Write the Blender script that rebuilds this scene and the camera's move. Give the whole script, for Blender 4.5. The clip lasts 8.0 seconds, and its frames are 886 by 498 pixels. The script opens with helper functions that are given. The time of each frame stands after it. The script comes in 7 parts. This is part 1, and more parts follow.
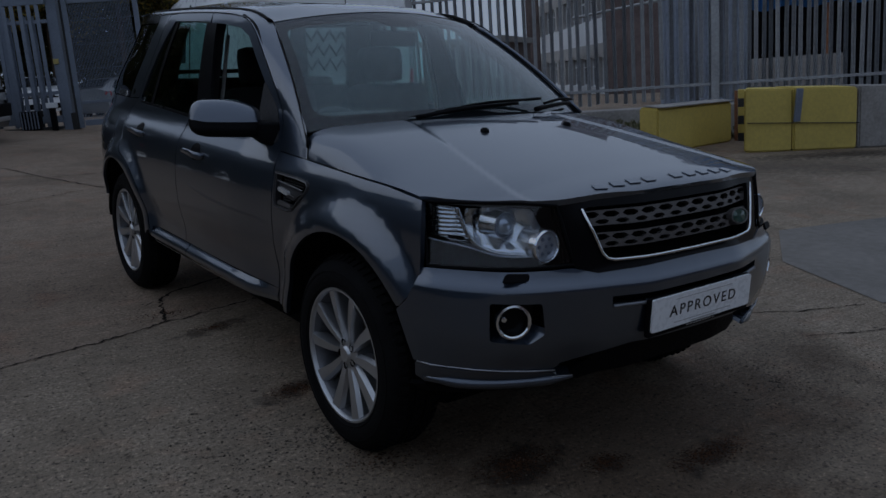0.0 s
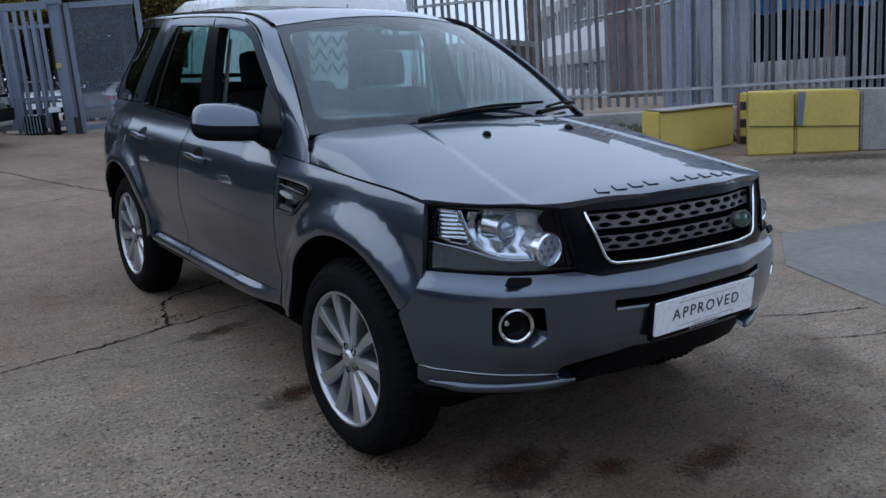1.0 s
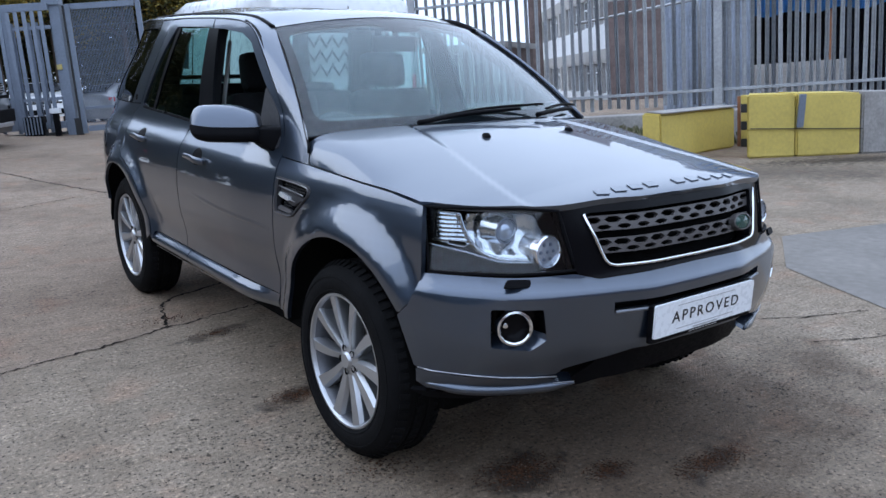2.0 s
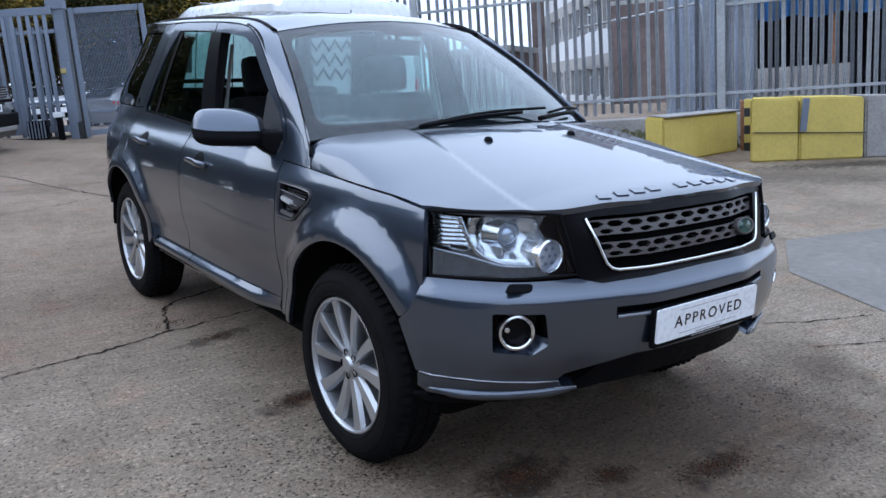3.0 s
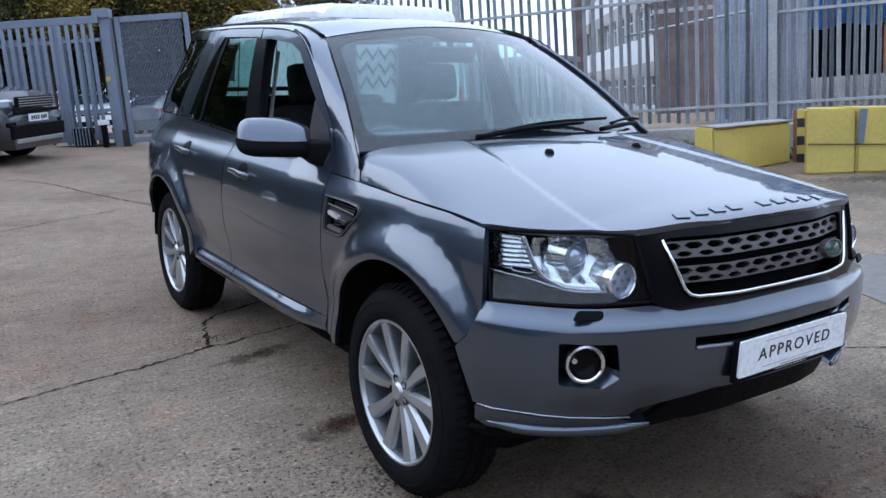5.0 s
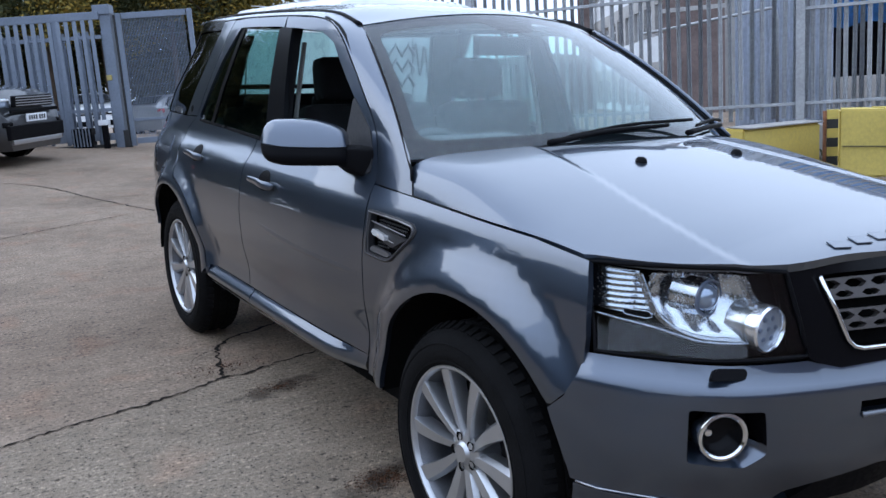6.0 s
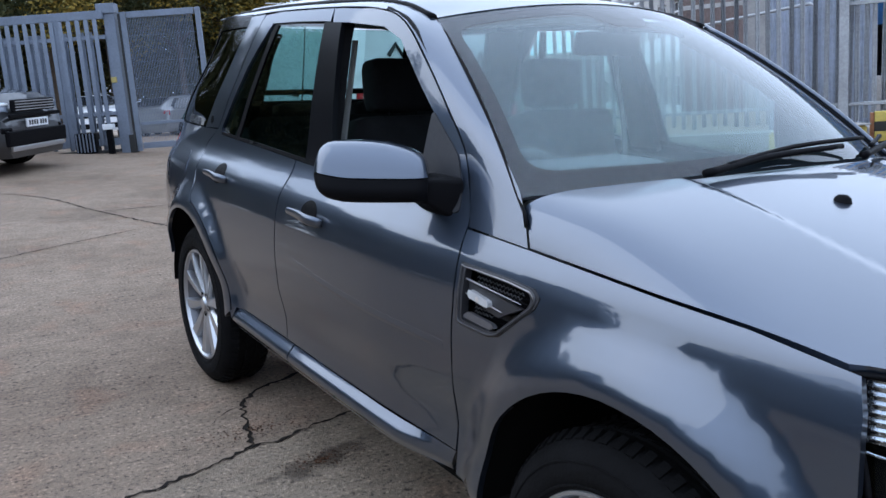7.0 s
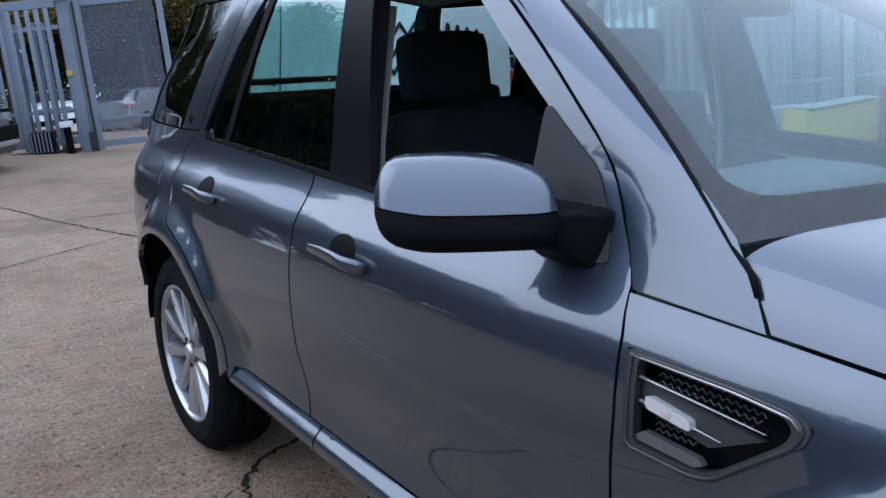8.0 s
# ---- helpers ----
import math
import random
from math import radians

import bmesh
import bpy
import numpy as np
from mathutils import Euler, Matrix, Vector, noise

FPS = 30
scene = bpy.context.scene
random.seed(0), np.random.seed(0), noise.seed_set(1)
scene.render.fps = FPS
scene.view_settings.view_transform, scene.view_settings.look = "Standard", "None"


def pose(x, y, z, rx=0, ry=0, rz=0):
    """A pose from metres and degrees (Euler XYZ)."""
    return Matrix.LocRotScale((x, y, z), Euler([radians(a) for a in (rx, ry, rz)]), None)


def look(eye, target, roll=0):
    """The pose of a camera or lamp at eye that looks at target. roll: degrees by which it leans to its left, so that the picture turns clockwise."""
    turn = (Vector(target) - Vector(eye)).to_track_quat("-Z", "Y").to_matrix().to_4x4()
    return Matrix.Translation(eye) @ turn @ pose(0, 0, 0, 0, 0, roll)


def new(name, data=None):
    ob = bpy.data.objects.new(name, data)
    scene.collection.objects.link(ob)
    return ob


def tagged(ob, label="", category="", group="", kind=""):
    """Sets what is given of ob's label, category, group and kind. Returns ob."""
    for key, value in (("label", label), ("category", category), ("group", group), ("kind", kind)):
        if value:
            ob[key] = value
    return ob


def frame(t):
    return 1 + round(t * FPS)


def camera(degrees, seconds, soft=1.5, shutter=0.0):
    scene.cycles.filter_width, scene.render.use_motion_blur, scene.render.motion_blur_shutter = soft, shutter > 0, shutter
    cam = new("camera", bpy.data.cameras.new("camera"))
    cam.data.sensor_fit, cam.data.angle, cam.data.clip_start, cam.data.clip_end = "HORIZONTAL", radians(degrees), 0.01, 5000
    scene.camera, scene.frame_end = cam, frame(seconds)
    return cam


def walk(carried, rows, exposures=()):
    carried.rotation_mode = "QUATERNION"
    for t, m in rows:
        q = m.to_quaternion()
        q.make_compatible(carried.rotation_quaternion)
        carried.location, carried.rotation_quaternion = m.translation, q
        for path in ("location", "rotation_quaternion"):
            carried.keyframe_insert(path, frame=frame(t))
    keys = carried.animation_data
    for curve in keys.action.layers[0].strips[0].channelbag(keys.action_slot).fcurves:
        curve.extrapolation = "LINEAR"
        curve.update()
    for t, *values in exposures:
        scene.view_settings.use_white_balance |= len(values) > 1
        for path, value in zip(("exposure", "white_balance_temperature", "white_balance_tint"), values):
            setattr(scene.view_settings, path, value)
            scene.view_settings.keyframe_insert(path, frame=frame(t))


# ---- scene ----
cam = camera(56.0, 8.0)
PATH = [
    (0, (-2.299, -2.564, 1.487), (-1.149, -0.999, 1.01), 0.1),
    (0.5, (-2.299, -2.565, 1.489), (-1.149, -0.999, 1.016), 0.1),
    (1, (-2.297, -2.561, 1.485), (-1.15, -0.991, 1.017), 0.0),
    (1.5, (-2.291, -2.559, 1.484), (-1.144, -0.988, 1.018), 0.1),
    (3, (-2.28, -2.555, 1.483), (-1.138, -0.977, 1.028), 0.1),
    (3.5, (-2.264, -2.546, 1.479), (-1.148, -0.949, 1.026), -0.1),
    (4, (-2.236, -2.533, 1.48), (-1.161, -0.907, 1.031), -0.2),
    (5.5, (-2.193, -2.115, 1.461), (-1.12, -0.484, 1.028), 0.2),
    (6, (-2.108, -1.794, 1.445), (-1.037, -0.161, 1.01), 0.2),
    (6.5, (-2.007, -1.472, 1.45), (-0.961, 0.175, 1.011), 0.2),
    (7, (-1.955, -1.059, 1.455), (-0.893, 0.579, 1.019), -0.0),
    (7.5, (-1.872, -0.675, 1.43), (-0.801, 0.956, 0.992), -0.2),
    (8, (-1.746, -0.242, 1.431), (-0.632, 1.35, 0.958), -1.6),
]
FADE = [(0.0, -2.32), (0.5, -1.5), (1.0, -0.78), (1.5, -0.17), (1.7, -0.08), (5.5, -0.06), (8.0, 0.0)]
# the yard rises gently away from the camera: all that stands on it is laid out level and then tipped with it
TIP, CANT = 4.13, 2.3
YARD = pose(0, 0, 0, TIP, CANT, 0)
walk(cam, [(t, YARD @ look(eye, target, roll)) for t, eye, target, roll in PATH], [(t, e - 0.12) for t, e in FADE])

# ---- daylight: an overcast sky and a wide, weak sun ----
world = bpy.data.worlds.new("overcast")
scene.world = world
world.use_nodes = True
wn, wl = world.node_tree.nodes, world.node_tree.links
sky = wn.new("ShaderNodeTexSky")
sky.sky_type, sky.sun_disc = "NISHITA", False
sky.sun_elevation, sky.sun_rotation = radians(38), radians(312)
sky.air_density, sky.dust_density, sky.ozone_density = 1.0, 1.0, 1.0
cloud = wn.new("ShaderNodeMix")
cloud.data_type, cloud.blend_type = "RGBA", "MIX"
cloud.inputs[0].default_value = 0.86
cloud.inputs[7].default_value = (9.85, 12.0, 16.0, 1)
wl.new(sky.outputs[0], cloud.inputs[6])
# an overcast sky is brighter overhead than at the horizon
way, axes, rise, dome = wn.new("ShaderNodeTexCoord"), wn.new("ShaderNodeSeparateXYZ"), wn.new("ShaderNodeMapRange"), wn.new("ShaderNodeVectorMath")
rise.inputs["From Min"].default_value, rise.inputs["From Max"].default_value = 0.0, 1.0
rise.inputs["To Min"].default_value, rise.inputs["To Max"].default_value = 1.08, 1.86
dome.operation = "SCALE"
wl.new(way.outputs["Generated"], axes.inputs[0]), wl.new(axes.outputs["Z"], rise.inputs["Value"])
wl.new(cloud.outputs[2], dome.inputs[0]), wl.new(rise.outputs[0], dome.inputs["Scale"])
wl.new(dome.outputs[0], wn["Background"].inputs["Color"])
wn["Background"].inputs["Strength"].default_value = 0.12
sun = new("sun", bpy.data.lights.new("sun", "SUN"))
sun.data.energy, sun.data.angle, sun.data.color = 0.75, radians(56), (0.90, 0.95, 1.0)
sun.matrix_world = look((0, 0, 0), (0.60, -0.55, -0.64))


# ---- materials ----
def material(name, base=(0.5, 0.5, 0.5), rough=0.5, metal=0.0, coat=0.0, coat_rough=0.03, coat_ior=1.5, spec=0.5, noise_scale=0.0, vary=0.0, bump=0.0, bump_scale=80.0, emit=None, island=0.0, rough_vary=1.0):
    """A surface with a base colour that drifts at two scales, and a fine relief."""
    m = bpy.data.materials.new(name)
    m.use_nodes = True
    n, l = m.node_tree.nodes, m.node_tree.links
    b = n["Principled BSDF"]
    b.inputs["Base Color"].default_value = (*base, 1)
    b.inputs["Roughness"].default_value, b.inputs["Metallic"].default_value = rough, metal
    b.inputs["Coat Weight"].default_value, b.inputs["Coat Roughness"].default_value = coat, coat_rough
    b.inputs["Coat IOR"].default_value, b.inputs["Specular IOR Level"].default_value = coat_ior, spec
    if emit:
        b.inputs["Emission Color"].default_value, b.inputs["Emission Strength"].default_value = (*emit[:3], 1), emit[3]
    tc = n.new("ShaderNodeTexCoord")
    if vary:
        big, fine, mix = n.new("ShaderNodeTexNoise"), n.new("ShaderNodeTexNoise"), n.new("ShaderNodeMath")
        big.inputs["Scale"].default_value, fine.inputs["Scale"].default_value = noise_scale, noise_scale * 9
        big.inputs["Detail"].default_value, fine.inputs["Detail"].default_value = 4, 3
        mix.operation = "ADD"
        hsv = n.new("ShaderNodeHueSaturation")
        hsv.inputs["Color"].default_value = (*base, 1)
        rng = n.new("ShaderNodeMapRange")
        rng.inputs["From Min"].default_value, rng.inputs["From Max"].default_value = 0.7, 1.3
        rng.inputs["To Min"].default_value, rng.inputs["To Max"].default_value = 1 - vary, 1 + vary
        for t in (big, fine):
            l.new(tc.outputs["Object"], t.inputs["Vector"])
        l.new(big.outputs["Fac"], mix.inputs[0]), l.new(fine.outputs["Fac"], mix.inputs[1])
        l.new(mix.outputs[0], rng.inputs["Value"]), l.new(rng.outputs[0], hsv.inputs["Value"])
        out = hsv.outputs[0]
        if island:
            info, rnd = n.new("ShaderNodeObjectInfo"), n.new("ShaderNodeMapRange")
            geo, add = n.new("ShaderNodeNewGeometry"), n.new("ShaderNodeMath")
            add.operation = "ADD"
            l.new(info.outputs["Random"], add.inputs[0]), l.new(geo.outputs["Random Per Island"], add.inputs[1])
            rnd.inputs["From Max"].default_value = 2.0
            rnd.inputs["To Min"].default_value, rnd.inputs["To Max"].default_value = 1 - island, 1 + island
            second = n.new("ShaderNodeHueSaturation")
            l.new(add.outputs[0], rnd.inputs["Value"]), l.new(rnd.outputs[0], second.inputs["Value"]), l.new(out, second.inputs["Color"])
            out = second.outputs[0]
        l.new(out, b.inputs["Base Color"])
        rr = n.new("ShaderNodeMapRange")
        rr.inputs["From Min"].default_value, rr.inputs["From Max"].default_value = 0.35, 0.65
        rr.inputs["To Min"].default_value, rr.inputs["To Max"].default_value = max(rough - 0.06 * rough_vary, 0), min(rough + 0.08 * rough_vary, 1)
        l.new(fine.outputs["Fac"], rr.inputs["Value"]), l.new(rr.outputs[0], b.inputs["Roughness"])
    if bump:
        tex, bp = n.new("ShaderNodeTexNoise"), n.new("ShaderNodeBump")
        tex.inputs["Scale"].default_value, tex.inputs["Detail"].default_value = bump_scale, 5
        bp.inputs["Strength"].default_value, bp.inputs["Distance"].default_value = bump, 0.01
        l.new(tc.outputs["Object"], tex.inputs["Vector"]), l.new(tex.outputs["Fac"], bp.inputs["Height"]), l.new(bp.outputs[0], b.inputs["Normal"])
    return m


def glass(name, tint, reflect=1.0, ior=1.5):
    """A pane: it lets tinted light through and mirrors by Fresnel."""
    m = bpy.data.materials.new(name)
    m.use_nodes = True
    n, l = m.node_tree.nodes, m.node_tree.links
    n.remove(n["Principled BSDF"])
    clear, gloss, mix, fr = n.new("ShaderNodeBsdfTransparent"), n.new("ShaderNodeBsdfGlossy"), n.new("ShaderNodeMixShader"), n.new("ShaderNodeLayerWeight")
    steep, share = n.new("ShaderNodeMath"), n.new("ShaderNodeMapRange")
    clear.inputs["Color"].default_value = (*tint, 1)
    gloss.inputs["Roughness"].default_value, gloss.inputs["Color"].default_value = 0.0, (reflect, reflect, reflect, 1)
    # Schlick's law for both faces of the pane
    fr.inputs["Blend"].default_value, steep.operation, steep.inputs[1].default_value = 0.5, "POWER", 5.0
    share.inputs["To Min"].default_value = 2 * ((ior - 1) / (ior + 1)) ** 2
    l.new(fr.outputs["Facing"], steep.inputs[0]), l.new(steep.outputs[0], share.inputs["Value"])
    l.new(share.outputs[0], mix.inputs[0]), l.new(clear.outputs[0], mix.inputs[1]), l.new(gloss.outputs[0], mix.inputs[2])
    l.new(mix.outputs[0], n["Material Output"].inputs["Surface"])
    return m


def veiled(name, tint, share):
    """A painted reflection haze on glass: mostly clear, a little pale and matt."""
    m = bpy.data.materials.new(name)
    m.use_nodes = True
    n, l = m.node_tree.nodes, m.node_tree.links
    n.remove(n["Principled BSDF"])
    clear, matt, mix = n.new("ShaderNodeBsdfTransparent"), n.new("ShaderNodeBsdfDiffuse"), n.new("ShaderNodeMixShader")
    matt.inputs["Color"].default_value = (*tint, 1)
    tex, rng = n.new("ShaderNodeTexNoise"), n.new("ShaderNodeMapRange")
    tex.inputs["Scale"].default_value, tex.inputs["Detail"].default_value = 2.5, 3
    rng.inputs["From Min"].default_value, rng.inputs["From Max"].default_value = 0.3, 0.7
    rng.inputs["To Min"].default_value, rng.inputs["To Max"].default_value = share * 0.85, share * 1.15
    l.new(tex.outputs["Fac"], rng.inputs["Value"]), l.new(rng.outputs[0], mix.inputs[0])
    l.new(clear.outputs[0], mix.inputs[1]), l.new(matt.outputs[0], mix.inputs[2]), l.new(mix.outputs[0], n["Material Output"].inputs["Surface"])
    return m


VEIL = veiled("pale glare veil inside the windscreen", (0.60, 0.71, 0.76), 0.11)
PAINT = material("grey metallic car paint", (0.044, 0.061, 0.092), 0.34, 0.86, 1.0, 0.025, 1.72, noise_scale=1.5, vary=0.025, rough_vary=0.0)
GLOSS_BLACK = material("gloss black plastic", (0.004, 0.004, 0.005), 0.14, 0, 0.0, spec=0.09)
TRIM_BLACK = material("black trim plastic", (0.0045, 0.0045, 0.0055), 0.5, spec=0.05, noise_scale=9, vary=0.15, bump=0.04, bump_scale=400)
DARK_LINER = material("black arch liner", (0.004, 0.004, 0.004), 0.95, spec=0.05, noise_scale=6, vary=0.3)
PILLAR_BLACK = material("satin black pillar trim", (0.006, 0.0063, 0.0075), 0.3, spec=0.05, noise_scale=6, vary=0.03, rough_vary=0.0)
SAIL_GREY = material("dark grey mirror mount plastic", (0.022, 0.023, 0.027), 0.5, spec=0.35, noise_scale=9, vary=0.1, bump=0.04, bump_scale=400)
CHROME = material("bright chrome", (0.70, 0.71, 0.73), 0.14, 1.0)
SILVER = material("silver alloy paint", (0.43, 0.44, 0.46), 0.36, 0.85, 0.4, 0.08, noise_scale=8, vary=0.02, rough_vary=0.0)
# a darker copy of the alloy, so the gaps between spokes look shaded
ALLOY_SHADE = material("alloy barrel darkened as shade", (0.15, 0.153, 0.165), 0.42, 0.8, noise_scale=20, vary=0.15)
BRAKE_IRON = material("dull brake iron", (0.05, 0.048, 0.047), 0.6, 0.7, noise_scale=15, vary=0.3)
SATIN = material("satin silver plastic", (0.078, 0.071, 0.070), 0.42, 0.3, noise_scale=14, vary=0.1)
RUBBER = material("tyre rubber", (0.0055, 0.0055, 0.006), 0.8, spec=0.08, noise_scale=10, vary=0.4, bump=0.25, bump_scale=120)
LAMP_CLEAR = glass("clear lamp cover", (0.92, 0.94, 0.95), 0.55, 1.46)
SCREEN = glass("windscreen glass", (0.74, 0.88, 0.89), 1.0, 1.38)
PRIVACY = glass("green tinted privacy glass", (0.42, 0.64, 0.62))
QUARTER_GLASS = glass("dark privacy glass", (0.30, 0.40, 0.40), 0.85)
SIDE_GLASS = glass("green tinted side glass", (0.60, 0.76, 0.74))
FRIT = material("black glass border", (0.012, 0.012, 0.015), 0.9, spec=0.05)
DASH_TOP = material("pale grey dashboard top", (0.19, 0.205, 0.21), 0.8, noise_scale=10, vary=0.12, bump=0.15, bump_scale=200)
CLOTH = material("dark seat cloth", (0.011, 0.011, 0.012), 0.9, spec=0.08, noise_scale=12, vary=0.25, bump=0.2, bump_scale=250)
DASH = material("dark grey dashboard vinyl", (0.075, 0.080, 0.085), 0.7, noise_scale=10, vary=0.15, bump=0.15, bump_scale=200)
LINING = material("pale headlining", (0.30, 0.30, 0.29), 0.9, noise_scale=12, vary=0.1)
PLATE_WHITE = material("white plate acrylic", (0.72, 0.74, 0.77), 0.28, 0, 0.3, noise_scale=6, vary=0.012)
INK = material("black plate ink", (0.012, 0.012, 0.014), 0.4)
INK_GREY = material("grey plate ink", (0.35, 0.35, 0.36), 0.4)
LAMP_SILVER = material("bright lamp reflector", (0.58, 0.61, 0.66), 0.2, 1.0, noise_scale=20, vary=0.06)
AMBER_CLEAR = material("clear indicator lens", (0.50, 0.50, 0.50), 0.15, 0.2, 0.5)
RED_LENS = material("red lamp lens", (0.42, 0.02, 0.025), 0.15, 0, 0.8)
LAMP_BLACK = material("black lamp housing", (0.004, 0.004, 0.005), 0.6, spec=0.04, noise_scale=14, vary=0.5)
BADGE_GREEN = material("dark green badge enamel", (0.012, 0.05, 0.04), 0.25, 0, 0.8)
FENCE_STEEL = material("galvanised fence steel", (0.33, 0.34, 0.355), 0.5, 0.25, noise_scale=3, vary=0.22, bump=0.08)
GATE_STEEL = material("grey blue painted gate steel", (0.145, 0.172, 0.218), 0.5, 0.1, noise_scale=3, vary=0.15)
YELLOW = material("worn yellow masonry paint", (0.50, 0.385, 0.095), 0.75, noise_scale=2.2, vary=0.13, bump=0.35, bump_scale=45)
BARE_CONCRETE = material("bare grey concrete", (0.27, 0.255, 0.24), 0.9, noise_scale=2.5, vary=0.25, bump=0.4, bump_scale=40)
SOOT_BLACK = material("matt black paint", (0.02, 0.02, 0.02), 0.8)
RUST = material("rusty steel", (0.23, 0.10, 0.05), 0.85, noise_scale=8, vary=0.35, bump=0.2)
BRICK_BROWN = material("brown brick", (0.150, 0.112, 0.104), 0.9, noise_scale=1.6, vary=0.38, bump=0.3, bump_scale=20)
WHITE_PANEL = material("white cladding panel", (0.66, 0.68, 0.70), 0.6, noise_scale=0.7, vary=0.1)
GREY_RENDER = material("grey render", (0.36, 0.35, 0.34), 0.85, noise_scale=1.2, vary=0.2)
SHEET_BLUE = material("grey blue corrugated sheet", (0.42, 0.46, 0.53), 0.55, 0.1, noise_scale=1.5, vary=0.18)
AWNING_BLUE = material("bright blue sheeting", (0.06, 0.25, 0.62), 0.55, noise_scale=1.2, vary=0.2)
FAR_DARK = material("dark shed interior", (0.02, 0.022, 0.03), 0.9, noise_scale=1, vary=0.2)
FAR_GLASS = material("dark window glass", (0.03, 0.035, 0.045), 0.08, 0, 0.5)
VAN_WHITE = material("white van paint", (0.72, 0.74, 0.76), 0.3, 0, 1.0, 0.05, noise_scale=1.2, vary=0.05)
SUV_GREY = material("dark grey car paint", (0.026, 0.028, 0.032), 0.36, 0.6, 1.0, 0.03, noise_scale=2, vary=0.05)
HATCH_SILVER = material("silver car paint", (0.24, 0.25, 0.265), 0.35, 0.6, 1.0, 0.03, noise_scale=2, vary=0.05)
CAR_WHITE = material("white car paint", (0.7, 0.71, 0.72), 0.35, 0.0, 1.0, 0.03, noise_scale=2, vary=0.05)
BARK = material("bark", (0.09, 0.065, 0.045), 0.95, noise_scale=5, vary=0.4, bump=0.5, bump_scale=25)


def leaf_material(name, colours, gloss=0.4):
    m = bpy.data.materials.new(name)
    m.use_nodes = True
    n, l = m.node_tree.nodes, m.node_tree.links
    b = n["Principled BSDF"]
    geo, ramp = n.new("ShaderNodeNewGeometry"), n.new("ShaderNodeValToRGB")
    for i, c in enumerate(colours):
        e = ramp.color_ramp.elements[i] if i < 2 else ramp.color_ramp.elements.new(i / (len(colours) - 1))
        e.position, e.color = i / (len(colours) - 1), (*c, 1)
    l.new(geo.outputs["Random Per Island"], ramp.inputs["Fac"]), l.new(ramp.outputs[0], b.inputs["Base Color"])
    b.inputs["Roughness"].default_value, b.inputs["Specular IOR Level"].default_value = 0.7, gloss
    return m


LEAF_GREEN = leaf_material("green and olive leaves", [(0.022, 0.031, 0.011), (0.045, 0.052, 0.015), (0.085, 0.070, 0.016)])
LEAF_AUTUMN = leaf_material("yellowing autumn leaves", [(0.09, 0.085, 0.02), (0.20, 0.15, 0.025), (0.33, 0.21, 0.03)])
LEAF_OLIVE = leaf_material("pale olive leaves", [(0.08, 0.085, 0.05), (0.13, 0.125, 0.07), (0.18, 0.16, 0.08)])
WEED = leaf_material("rough weeds", [(0.06, 0.07, 0.025), (0.12, 0.11, 0.06), (0.18, 0.16, 0.11)])


